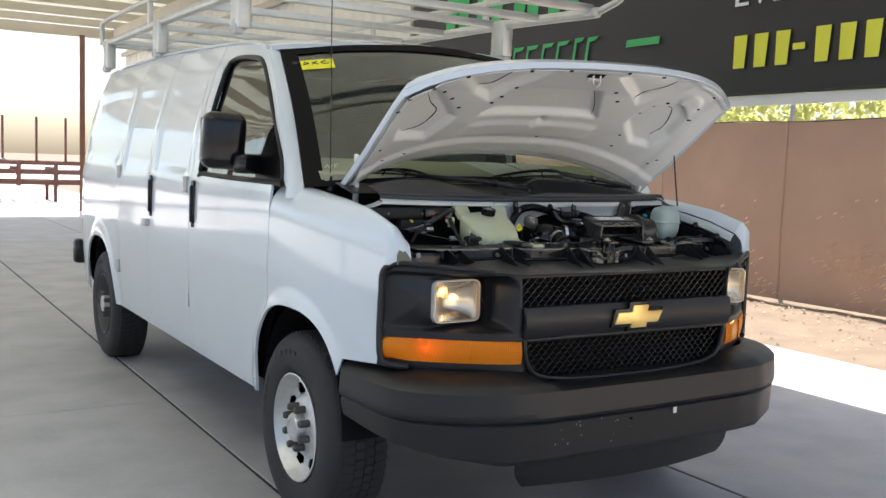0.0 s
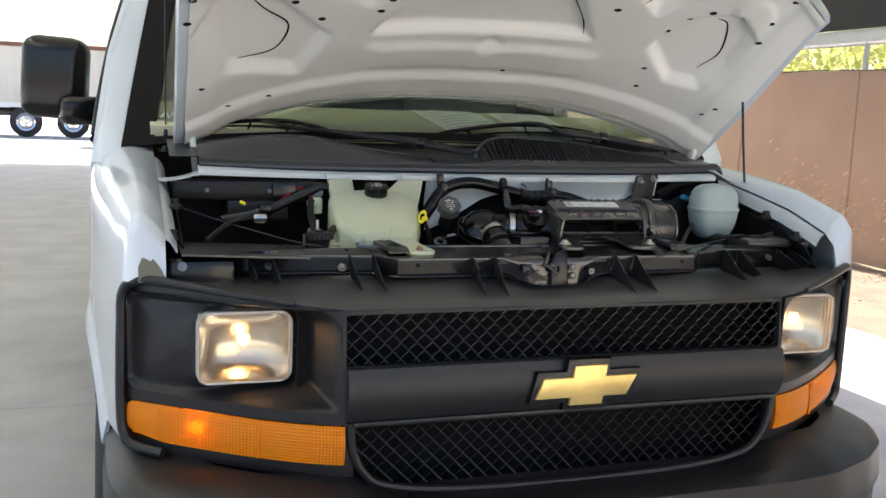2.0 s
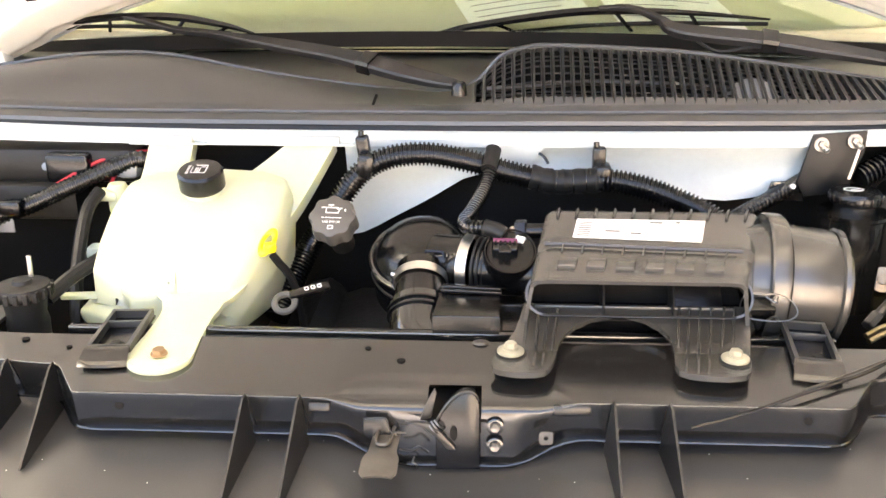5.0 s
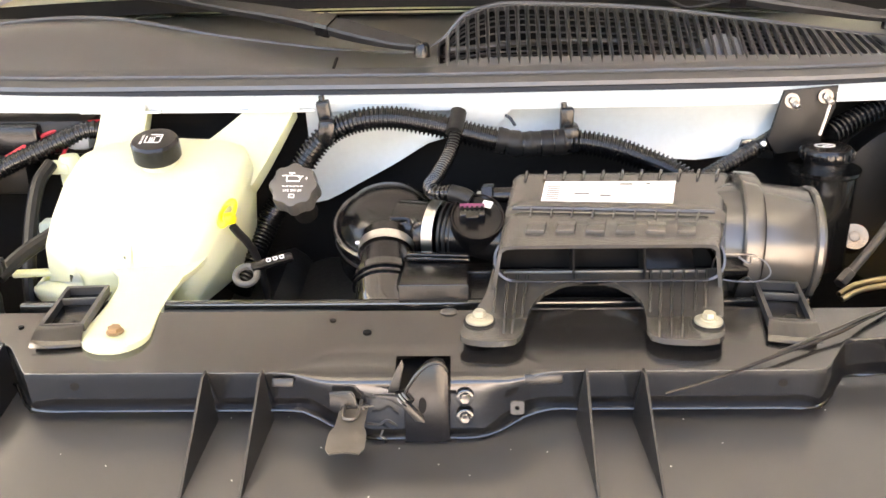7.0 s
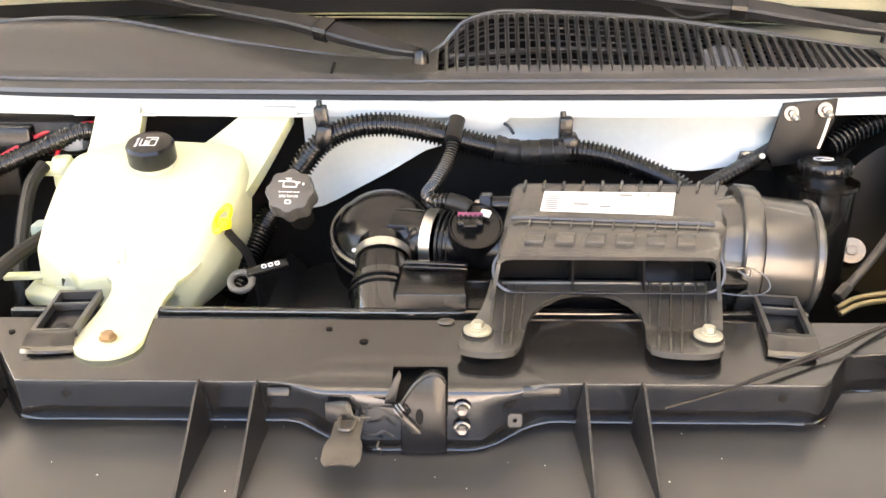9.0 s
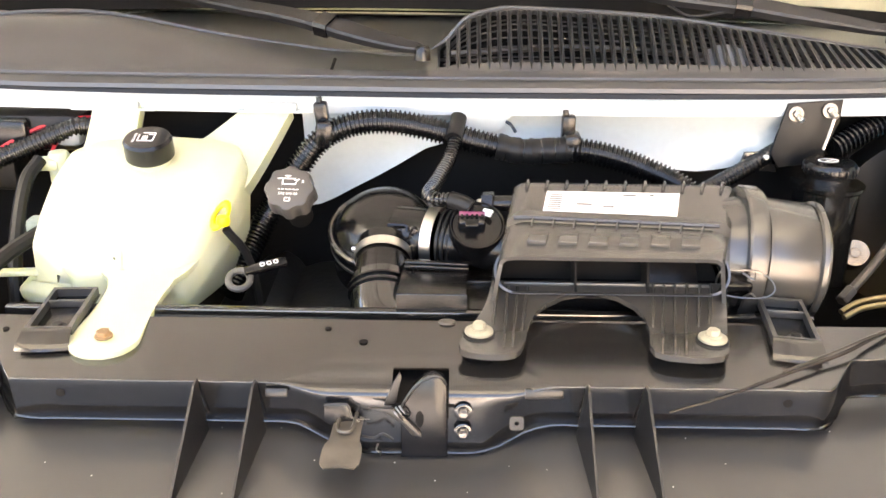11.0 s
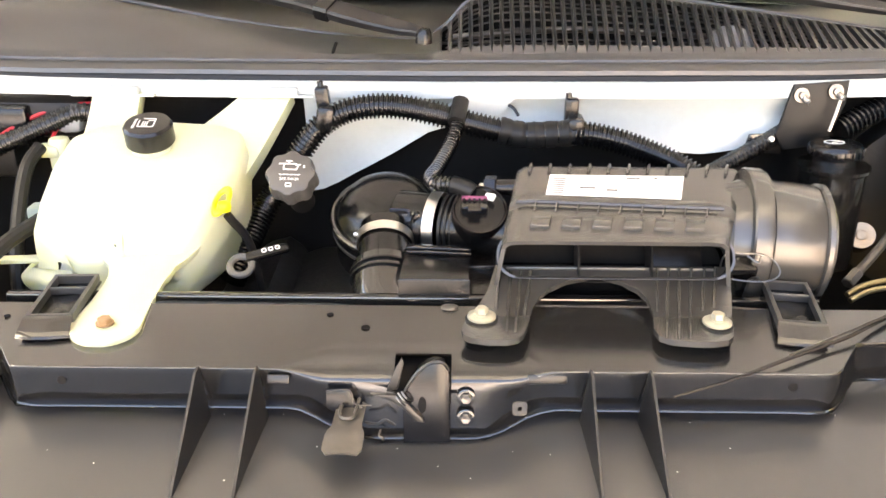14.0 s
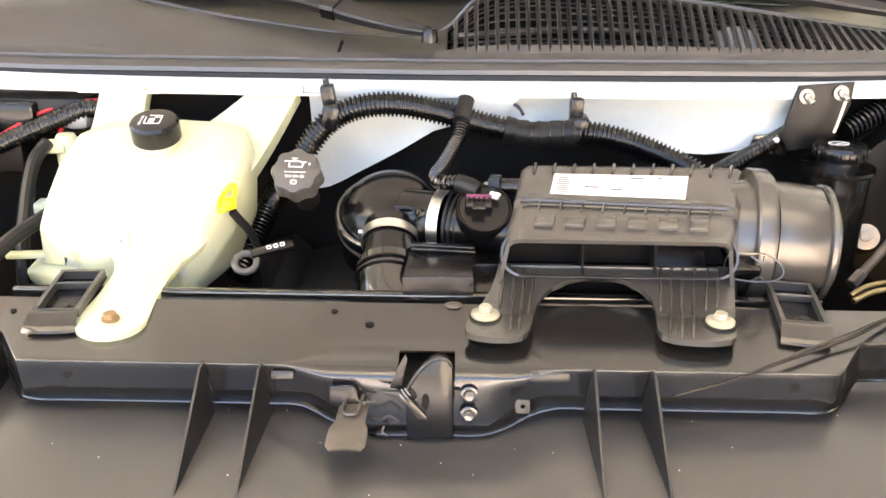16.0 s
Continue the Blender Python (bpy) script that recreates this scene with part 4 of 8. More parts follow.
# ---- wheels ----
def wheel(s, y):
    turn = Matrix.Translation((s * 0.985, y, TR)) @ Matrix(((0, 0, s, 0), (1, 0, 0, 0), (0, 1, 0, 0), (0, 0, 0, 1)))
    W = 0.235
    prof = [(0.205, -W), (0.23, -W + 0.005), (0.30, -W), (0.355, -W + 0.02), (TR - 0.008, -W + 0.04), (TR - 0.008, -0.045), (0.368, -0.022), (0.345, -0.006), (0.30, -0.001), (0.255, -0.006), (0.228, -0.012), (0.212, -0.028), (0.205, -0.05)]
    w = part("wheel", lathe(prof, 56, turn), TYRE, van, "black all-terrain tyre on a silver steel wheel")
    # tread blocks
    bm = bmesh.new()
    for k in range(64):
        a = 2 * math.pi * k / 64
        for row, (o, wd) in enumerate(((-0.205, 0.052), (-0.158, 0.036), (-0.118, 0.036), (-0.072, 0.052))):
            b = box(0.013, 0.0345 if row in (0, 3) else 0.033, wd, (TR - 0.0075, 0, o), rot=(10 if row % 2 else -10, 0, 0))
            bmesh.ops.transform(b, matrix=Matrix.Rotation(a + 0.03 * row, 4, "Z"), verts=b.verts)
            join(bm, b)
    bmesh.ops.transform(bm, matrix=turn, verts=bm.verts)
    tagged(part("tread", bm, TYRE, w, smooth=False), kind="stuff")
    # raised sidewall letters as plain bars
    for k in range(14):
        if k % 7 < 4:
            b = box(0.018, 0.03, 0.003, (0.305, 0, -0.0005))
            bmesh.ops.transform(b, matrix=turn @ Matrix.Rotation(0.16 * k, 4, "Z"), verts=b.verts)
            part("sidewall_bar", b, TYRE, w, smooth=False)
    # rim with eight oval holes, the rear one dished deeper and its shade coloured in
    dish = 0.025 if y == WHEEL_R else 0.0

    def disc(u, v):
        z = interp(v, (0.05, 0.095, 0.115, 0.13, 0.175, 0.195, 0.212, 0.218), (-0.045 - dish, -0.045 - dish, -0.055 - dish, -0.075 - dish, -0.070 - dish, -0.050 - 0.7 * dish, -0.022, -0.010))
        return tuple(turn @ Vector((v * math.cos(u), v * math.sin(u), z)))

    def solid(u, v):
        a = (u % (math.pi / 4)) - math.pi / 8
        return (a / 0.25) ** 2 + ((v - 0.155) / 0.027) ** 2 > 1
    part("rim", sheet(disc, lin(0, 2 * math.pi, 128), lines(0.05, 0.095, 0.115, 0.13, 0.175, 0.195, 0.212, 0.218, step=0.008), 0.006, keep=solid), SHADERIM if dish else RIM, w, "steel rim coloured dark for the shade it stands in" if dish else "", angle=60)
    part("drum", lathe([(0, -0.11 - dish), (0.19, -0.11 - dish), (0.19, -0.2)], 24, turn), SHADEBLK, w)
    part("hub", lathe([(0.060, -0.06), (0.058, -0.008), (0.052, 0.0), (0.034, 0.002), (0.032, -0.001), (0, -0.001)], 28, turn), RIM, w)
    for k in range(8):
        a = 2 * math.pi * (k + 0.5) / 8
        c = (0.083 * math.cos(a), 0.083 * math.sin(a))
        part("lug_cap", lathe([(0.0165, -0.05), (0.0155, -0.004), (0.012, 0.004), (0.005, 0.006), (0, 0.006)], 12, turn @ Matrix.Translation((*c, 0))), GREYBLK, w)


for s in (-1, 1):
    wheel(s, WHEEL_F)
    wheel(s, WHEEL_R)
part("front_axle", rod((-0.8, WHEEL_F, 0.38), (0.8, WHEEL_F, 0.38), 0.05, 10), SHADEBLK, van)
part("rear_axle", rod((-0.8, WHEEL_R, 0.38), (0.8, WHEEL_R, 0.38), 0.06, 10), SHADEBLK, van)
part("underbody", box(1.6, 4.6, 0.16, (0, 3.1, 0.50), 0.02), SHADEBLK, van)


# ---- front fascia ----
def fascia(x):
    """How far back the black front lies at x."""
    a = abs(x)
    return 0.035 if a < 0.50 else 0.035 + 0.275 * ((a - 0.50) / 0.42) ** 1.35


def brow(x):
    return interp(abs(x), (0, 0.5, 0.75, 0.84, 0.88, 0.905, 0.914, 0.919), (1.085, 1.088, 1.104, 1.118, 1.117, 1.106, 1.088, 1.05))


def chin(x):
    return interp(abs(x), (0, 0.35, 0.48, 0.60, 0.93), (0.688, 0.695, 0.735, 0.745, 0.752))


HL = (0.515, 0.908, 0.880, 1.084)
xs = lines(-0.919, -0.914, -HL[1], -HL[0], -0.505, -0.485, -0.46, 0.46, 0.485, 0.505, HL[0], HL[1], 0.914, 0.919, step=0.03)

zs = lines(0.688, 0.72, 0.752, 0.776, 0.856, 0.880, 0.972, 1.075, 1.084, 1.125, step=0.02)
bm = sheet(lambda u, v: (u, fascia(u) + 0.012 * ((v - 0.9) / 0.2) ** 2, min(max(v, chin(u)), brow(u))), xs, zs, 0.0, keep=lambda u, v: chin(u) - 0.012 < v < brow(u) + 0.012 and not (HL[0] < abs(u) < HL[1] and HL[2] < v < HL[3]) and not (abs(u) < 0.505 and 0.972 < v < 1.075) and not (abs(u) < 0.485 and v < 0.856 and v > 0.70 + 0.05 * (abs(u) / 0.485) ** 6) and not (0.505 < abs(u) < 0.908 and 0.776 < v < 0.856))
bmesh.ops.dissolve_degenerate(bm, dist=0.0004, edges=bm.edges)
bmesh.ops.recalc_face_normals(bm, faces=bm.faces)
bmesh.ops.solidify(bm, geom=list(bm.faces), thickness=0.014)
grille = part("grille_surround", bm, FASCIA, van, "black moulded plastic front panel")


def lattice(name, x0, x1, z0, z1, inside, y):
    """Crossed wavy bars of the grille."""
    bm = bmesh.new()
    p = 0.0166
    n, m = int((x1 - x0) / p), int((z1 - z0) / p)
    for i in range(n + 1):
        for j in range(m + 1):
            if (i + j) % 2:
                continue
            a = (x0 + i * p, z0 + j * p)
            for di in (1, -1):
                b = (a[0] + di * p, a[1] + p)
                if inside(*a) and inside(*b):
                    off = 0.003 * di
                    rod((a[0], y + off, a[1]), (b[0], y - off, b[1]), 0.0023, 5, bm)
    ob = part(name, bm, BLACKPL, van, "black diamond mesh insert")
    return ob


for s in (-1, 1):
    edge = [(0.60, 1.094), (0.72, 1.103), (0.82, 1.112), (0.872, 1.114), (0.902, 1.104), (0.917, 1.076), (0.919, 1.02), (0.921, 0.93), (0.921, 0.84), (0.916, 0.785), (0.895, 0.762), (0.84, 0.756)]
    part("bezel_rim", tube([(s * x, fascia(x) - 0.002 - 0.010 * ease((x - 0.70) / 0.15), z) for x, z in edge], lambda t: 0.011 - 0.006 * max(0.0, 1 - 4 * t), 10, 6), FASCIA, grille)

lattice("upper_mesh", -0.508, 0.508, 0.965, 1.085, lambda x, z: abs(x) < 0.515 and 0.962 < z < 1.084, 0.052)
lattice("lower_mesh", -0.498, 0.498, 0.69, 0.865, lambda x, z: abs(x) < 0.505 and z > 0.692 + 0.10 * (abs(x) / 0.5) ** 7 and z < 0.868, 0.056)
part("radiator_core", sheet(lambda u, v: (u, 0.17, v), lines(-0.58, 0.58, step=0.05), [0.50, 0.9, 1.06], 0.02), SHADEBLK, van)
# rim round the lower opening
loop = [(-0.494, 0.862), (-0.490, 0.81), (-0.468, 0.760), (-0.42, 0.727), (-0.28, 0.707), (0, 0.700), (0.28, 0.707), (0.42, 0.727), (0.468, 0.760), (0.490, 0.81), (0.494, 0.862)]
part("grille_lip", tube([(x, 0.03 + 0.02 * abs(x) ** 3, z) for x, z in loop], 0.009, 8, 5), FASCIA, van)
part("grille_lip", box(0.985, 0.03, 0.012, (0, 0.034, 0.86), 0.004), FASCIA, van)
part("crossbar", sheet(lambda u, v: (u, 0.020 - 0.012 * math.sin(math.pi * v), 0.868 + 0.104 * v), lin(-0.505, 0.505, 30), lin(0, 1, 8), 0.012), FASCIA, van)

# emblem: plain gold cross-bar shape in a black frame
def bow(k):
    w, h, s, e = 0.114 + k, 0.0285 + k, 0.040 + k, 0.049 + k
    sl = 0.012
    return [(-w + sl, h - 0.01 - k * 0), (-s + 0.004, h - 0.01), (-s + 0.007, e - 0.006), (s + 0.003, e - 0.006), (s, h - 0.01), (w, h - 0.01), (w - 2 * sl, -h + 0.004), (s - 0.004, -h + 0.004), (s - 0.007, -e + 0.008), (-s - 0.003, -e + 0.008), (-s, -h + 0.004), (-w - sl * 0.4, -h + 0.004)]


em = part("emblem", prism(bow(0.012), 0.016, facing(0, -0.004, 0.922), bevel=0.003), BLACKPL, van, "plain gold cross-shaped badge in a black frame")
part("badge_face", prism(bow(0.0), 0.01, facing(0, -0.011, 0.922), bevel=0.003), GOLD, em)


# headlights and signals
def headlight(s):
    x0, x1, z0, z1 = HL
    lx, lz = 0.682, 0.985

    def inset(x, z, bounds, radii):
        """Depth inside a rectangle with rounded corners; radii: inner low, inner high, outer low, outer high."""
        a0, a1, b0, b1 = bounds
        r = radii[(2 if x > (a0 + a1) / 2 else 0) + (1 if z > (b0 + b1) / 2 else 0)]
        qx = abs(x - (a0 + a1) / 2) - (a1 - a0) / 2 + r
        qz = abs(z - (b0 + b1) / 2) - (b1 - b0) / 2 + r
        return r - math.hypot(max(qx, 0), max(qz, 0)) - min(max(qx, qz), 0)

    def lamp(x, z):
        return -inset(x, z, (lx - 0.098, lx + 0.098, lz - 0.0765, lz + 0.0765), (0.028,) * 4)

    def bowl(u, v):
        px, pz = x0 + (x1 - x0) * u, z0 + (z1 - z0) * v
        dr = max(0.0, inset(px, pz, (x0, x1, z0, z1), (0.014, 0.050, 0.030, 0.034)))
        dl = max(0.0, lamp(px, pz))
        t = dr / (dr + dl + 1e-6)
        rim = fascia(px) + 0.0015
        lip = 0.012 * ease(dr / 0.014)
        return (s * px, rim + lip + (0.196 - rim - 0.012) * ease(t) * min(1.0, dr / 0.01) + 0.022 * math.sin(math.pi * t) * u, pz)
    h = part("headlight", sheet(bowl, lin(0, 1, 72), lin(0, 1, 48), 0.003, keep=lambda u, v: lamp(x0 + (x1 - x0) * u, z0 + (z1 - z0) * v) > -0.004), FASCIA, van, "rectangular sealed-beam headlight in a black bezel")
    m = facing(s * lx, 0.178, lz)
    part("retaining_ring", frame_ring(rounded(0.192, 0.149, 0.027), rounded(0.181, 0.138, 0.022), 0.024, m), RINGW, h, "bright steel ring")
    part("reflector", sheet(lambda u, v: (s * lx + 0.092 * u, 0.190 + 0.050 * (1 - 0.5 * (u * u + v * v)) * (1 - 0.6 * u ** 6) * (1 - 0.6 * v ** 6), lz + 0.070 * v), lin(-1, 1, 24), lin(-1, 1, 20), 0.0), CHROME, h)

    def lens(u, v):
        comb = 0.0007 * math.sin(u * 90) if abs(u) < 0.5 and -0.75 < v < -0.4 else 0.0006 * math.sin(u * 42)
        return (s * lx + 0.0895 * u, 0.175 - 0.008 * (1 - u * u) * (1 - v * v) + comb, lz + 0.068 * v)
    part("lens", sheet(lens, lin(-1, 1, 110), lin(-1, 1, 24), 0.003), FROST, h, "clear fluted glass lens").visible_shadow = False
    part("bulb", lathe([(0, 0.012), (0.009, 0.008), (0.011, 0), (0.009, -0.008), (0, -0.012)], 14, Matrix.Translation((s * lx, 0.208, lz + 0.010))), BULB, h)
    part("adjuster", rod((s * 0.574, 0.196, 0.983), (s * 0.571, 0.168, 0.983), 0.005, 8), LEVER, h)
    # signal strip
    def amb(u, v):
        x = 0.506 + 0.404 * u
        e = max(0.0, (u - 0.955) / 0.045)
        low = 0.777 + 0.012 * ease((u - 0.80) / 0.2) + 0.020 * (1 - math.sqrt(max(0.0, 1 - e * e)))
        high = 0.855 - 0.016 * (1 - math.sqrt(max(0.0, 1 - e * e)))
        z = low + (high - low) * v
        grid = 0.0007 * (math.sin(x * 1000) + math.sin(z * 1000)) if 0.67 < x < 0.85 or x < 0.56 else (0.0006 * math.sin(z * 1000) if x < 0.66 else 0.0)
        return (s * x, fascia(x) - 0.004 - 0.006 * math.sin(math.pi * v) + grid, z)
    sg = part("turn_signal", sheet(amb, lin(0, 1, 240), lin(0, 1, 40), 0.010), AMBER, van, "orange turn signal lens with a moulded grid")
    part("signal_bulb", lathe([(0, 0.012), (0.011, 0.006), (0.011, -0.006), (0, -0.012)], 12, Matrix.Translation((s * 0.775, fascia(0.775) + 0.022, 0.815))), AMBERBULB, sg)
    part("signal_housing", sheet(lambda u, v: (s * (0.505 + 0.395 * u), fascia(0.505 + 0.395 * u) + 0.03, 0.772 + 0.088 * v), lin(0, 1, 12), [0, 1]), AMBER, sg)
    part("divider", box(0.005, 0.016, 0.076, (s * 0.665, fascia(0.665) - 0.006, 0.816), 0.002), AMBER, sg)


headlight(-1)
headlight(1)

# bumper
BX = (0, 0.48, 0.62, 0.76, 0.87, 0.935, 0.955, 0.96)
BY = (-0.102, -0.094, -0.072, -0.012, 0.07, 0.16, 0.30, 0.525)


def bumper_face(u, v):
    """u runs -1..1 round the bumper, v down its outline."""
    a = abs(u)
    x = interp(a, (0, 0.45, 0.6, 0.72, 0.8, 0.87, 0.93, 1), BX)
    y = interp(a, (0, 0.45, 0.6, 0.72, 0.8, 0.87, 0.93, 1), BY)
    z, inn = interp(v, (0, 0.16, 0.24, 0.29, 0.50, 0.53, 0.56, 0.60, 0.86, 0.94, 1), (0.752, 0.738, 0.722, 0.700, 0.615, 0.606, 0.598, 0.590, 0.470, 0.452, 0.448)), interp(v, (0, 0.16, 0.24, 0.29, 0.50, 0.53, 0.56, 0.60, 0.86, 0.94, 1), (0.17, 0.075, 0.030, 0.004, -0.004, 0.0, 0.014, 0.006, 0.012, 0.025, 0.06))
    if v < 0.29:
        z = min(z, interp(x, (0.40, 0.56), (0.706 - 0.05 * (0.16 - min(v, 0.16)), 0.76)))
    lift = 0.10 * max(0.0, (a - 0.62) / 0.38) * max(0.0, (v - 0.6) / 0.4)
    k = max(0.0, 1 - inn / 1.05)
    return ((1 if u > 0 else -1) * x * (1 - 0.9 * inn * min(1, a * 1.2)), y + inn * interp(a, (0.45, 0.90), (1.0, 0.30)), z + lift)


bmp = part("front_bumper", sheet(bumper_face, lin(-1, 1, 72), lines(0, 0.16, 0.24, 0.29, 0.50, 0.53, 0.56, 0.60, 0.86, 0.94, 1, step=0.06), 0.008), FASCIA, van, "black moulded front bumper, lightly scuffed", angle=28)
part("bumper_filler", sheet(lambda u, v: (u, fascia(u) + 0.012, 0.72 - 0.12 * v), lines(-0.93, 0.93, step=0.03), [0, 1]), SHADEBLK, van)
part("air_dam", sheet(lambda u, v: (u * (0.525 - 0.04 * v ** 4), -0.055 + 0.06 * u * u + 0.02 * v, 0.455 - 0.115 * v), lin(-1, 1, 30), lin(0, 1, 6), 0.012), FASCIA, van)
part("plate_mark", box(0.014, 0.004, 0.022, (0.107, -0.106, 0.582)), PAPER, bmp, smooth=False)
part("screw_hole", rod((-0.10, -0.09, 0.572), (-0.10, -0.102, 0.572), 0.005, 8), SHADEBLK, bmp)
rng = np.random.RandomState(5)
bm = bmesh.new()
for k in range(14):
    x, z = rng.uniform(-0.45, 0.0), rng.uniform(0.50, 0.59)
    y = interp(abs(x), (0, 0.48, 0.62), (-0.098, -0.090, -0.068))
    box(rng.uniform(0.001, 0.003), 0.002, rng.uniform(0.002, 0.008), (x, y - 0.0015, z), bm=bm, rot=(0, rng.uniform(0, 90), 0))
tagged(part("scuffs", bm, GREY, bmp, smooth=False), kind="stuff")


# ---- hood, standing open ----
HX = 0.03


def hood_pt(u, v, off=0.0):
    x = HX + u * (0.83 - 0.02 * v)
    y0, y1 = 0.20 + 0.19 * abs(u) ** 2.5, 0.985 - 0.06 * abs(u) ** 3
    y = y0 + (y1 - y0) * v
    mid = interp(y, (0.15, 0.20, 0.45, 0.66, 0.985), (1.862, 1.844, 1.767, 1.672, 1.520))
    drop = interp(y, (0.2, 0.40, 0.72, 0.95), (0.03, 0.062, 0.155, 0.20))
    z = mid - drop * abs(u) ** interp(v, (0, 0.6), (5, 2.6)) + 0.028 * u * (1 - v)
    n = Vector((0.20 * u, 0.40, 0.90)).normalized()
    return Vector((x, y, z)) + n * off


# pressed fields between the braces of the inner panel
HOOD_FIELDS = (((-0.28, 0.27), (0.13, 0.28), (0.31, 0.54), (-0.43, 0.55)), ((-0.79, 0.01), (-0.34, 0.02), (-0.39, 0.19), (-0.47, 0.39), (-0.59, 0.3)), ((0.11, 0.08), (0.47, 0.35), (0.58, 0.16), (0.64, 0.02), (0.43, 0.03)), ((-0.94, 0.18), (-0.9, 0.07), (-0.7, 0.37), (-0.58, 0.54), (-0.65, 0.73), (-0.88, 0.57), (-0.98, 0.27)), ((0.55, 0.53), (0.57, 0.37), (0.76, 0.25), (0.86, 0.31), (0.86, 0.48), (0.81, 0.62), (0.7, 0.66)))


def inside_depth(poly, u, v):
    """Distance from the outline, positive within it."""
    best, odd = 9.0, False
    for (ax, ay), (bx, by) in zip(poly, poly[1:] + poly[:1]):
        dx, dy = bx - ax, by - ay
        t = max(0.0, min(1.0, ((u - ax) * dx + (v - ay) * dy) / (dx * dx + dy * dy)))
        best = min(best, math.hypot(u - ax - t * dx, v - ay - t * dy))
        if (ay > v) != (by > v) and u < ax + (v - ay) * dx / dy:
            odd = not odd
    return best if odd else -best


def relief(u, v):
    """Pressed relief of the inner panel, seen from below: positive stands towards the viewer."""
    r = 0.0
    for k, poly in enumerate(HOOD_FIELDS):
        r -= (0.028, 0.027, 0.027, 0.025, 0.027)[k] * ease(0.5 + inside_depth(poly, u, v) / 0.040)
    # cross bar behind the middle field, with a small dimple, and the rolled rear band
    r += 0.012 * ease((0.44 - abs(u + 0.02)) / 0.08) * ease((v - 0.60) / 0.05) * ease((0.80 - v) / 0.06)
    r -= 0.014 * ease(1.3 - (abs(u + 0.02) / 0.045 + abs(v - 0.62) / 0.06))
    r += 0.014 * ease((v - 0.80) / 0.05) * ease((0.97 - v) / 0.03)
    # raised border
    r += 0.008 * ease((abs(u) - 0.88) / 0.04) + 0.008 * ease((0.055 - v) / 0.03)
    for cu, cv in ((-0.86, 0.11), (0.78, 0.2)):
        d = math.hypot((u - cu) / 0.055, (v - cv) / 0.05)
        r += 0.008 * ease((1.0 - abs(d - 0.75)) / 0.6) * (1 if d < 1.6 else 0)
    return r


hood = part("hood", sheet(lambda u, v: hood_pt(u, v, 0.016 + 0.030 * ease(min(1 - abs(u), v, 1 - v) / 0.06)), lin(-1, 1, 48), lin(0, 1, 40), 0.0), WHITE, van, "white hood propped open, bare pressed inner panel")
part("inner_panel", sheet(lambda u, v: hood_pt(0.975 * u, 0.015 + 0.97 * v, -0.004 - relief(u, v)), lin(-1, 1, 150), lin(0, 1, 90), 0.003), HOODIN, hood, angle=60)
bm = bmesh.new()
edge = [(u, 0) for u in lin(-1, 1, 24)] + [(1, v) for v in lin(0, 1, 16)][1:] + [(u, 1) for u in lin(1, -1, 24)][1:] + [(-1, v) for v in lin(1, 0, 16)][1:]
rows = []
for u, v in edge:
    rows.append([bm.verts.new(hood_pt(u, v, 0.016)), bm.verts.new(hood_pt(u * 1.003, v, 0.006)), bm.verts.new(hood_pt(u, v, -0.008)), bm.verts.new(hood_pt(0.975 * u, 0.015 + 0.97 * v, -0.009))])
for a, b in zip(rows, rows[1:]):
    for k in range(3):
        bm.faces.new((a[k], b[k], b[k + 1], a[k + 1]))
part("folded_edge", bm, WHITE, hood)
# holes of the inner panel: dark discs laid on, their inner shade only colour
def hood_hole(u, v, r, wide_=1.0):
    c = hood_pt(0.975 * u, 0.015 + 0.97 * v, -0.0035 - relief(u, v) - 0.0045)
    n = Vector((0.20 * u, 0.40, 0.90)).normalized()
    m, _ = aim(c, c - n)
    part("drain_hole", lathe([(0, 0.0), (r, 0.0), (r * 0.9, 0.001), (0, 0.001)], 14, m @ Matrix.Diagonal((wide_, 1, 1, 1))), SHADEBLK, hood, smooth=False)


for u, v in ((-0.89, 0.0), (-0.97, 0.04), (-0.98, 0.17), (-0.77, 0.2), (-0.69, 0.31), (-0.6, 0.43), (-0.43, 0.42), (-0.41, 0.36), (-0.39, 0.26), (-0.47, 0.0), (-0.27, 0.0), (0.07, 0.0), (0.31, 0.01), (0.22, 0.27), (0.31, 0.36), (0.84, 0.05), (0.84, 0.2), (0.86, 0.3), (0.63, 0.28), (0.58, 0.35), (0.54, 0.43), (0.57, 0.63), (0.6, 0.74), (0.9, 0.66), (0.88, 0.73), (-0.84, 0.82), (-0.75, 0.0), (-0.93, 0.6), (-0.71, 0.83), (0.09, 0.78)):
    hood_hole(u / 0.975, v, 0.0075 if v < 0.5 else 0.006, 1.35)
for slit in (((-0.59, 0.27), (-0.52, 0.26), (-0.5, 0.15), (-0.48, 0.05)), ((0.39, 0.31), (0.46, 0.27), (0.53, 0.18), (0.54, 0.1)), ((-0.84, 0.24), (-0.78, 0.36), (-0.7, 0.48), (-0.73, 0.59), (-0.84, 0.58)), ((0.71, 0.33), (0.76, 0.34), (0.81, 0.46), (0.78, 0.57)), ((0.13, 0.32), (0.24, 0.45), (0.29, 0.54))):
    pts = [hood_pt(0.975 * u, 0.015 + 0.97 * v, -0.0075 - relief(u, v)) for u, v in slit]
    part("stamped_slit", tube(pts, lambda t: 0.0008 + 0.0016 * math.sin(math.pi * t), 6, 6), SHADEBLK, hood)
SU, SV = (-0.08, 0.07)
part("striker_opening", box(0.075, 0.040, 0.004, hood_pt(SU, SV, -0.011 - relief(SU, SV)), 0.001, rot=(-24, 0, 0)), SHADEBLK, hood, smooth=False)
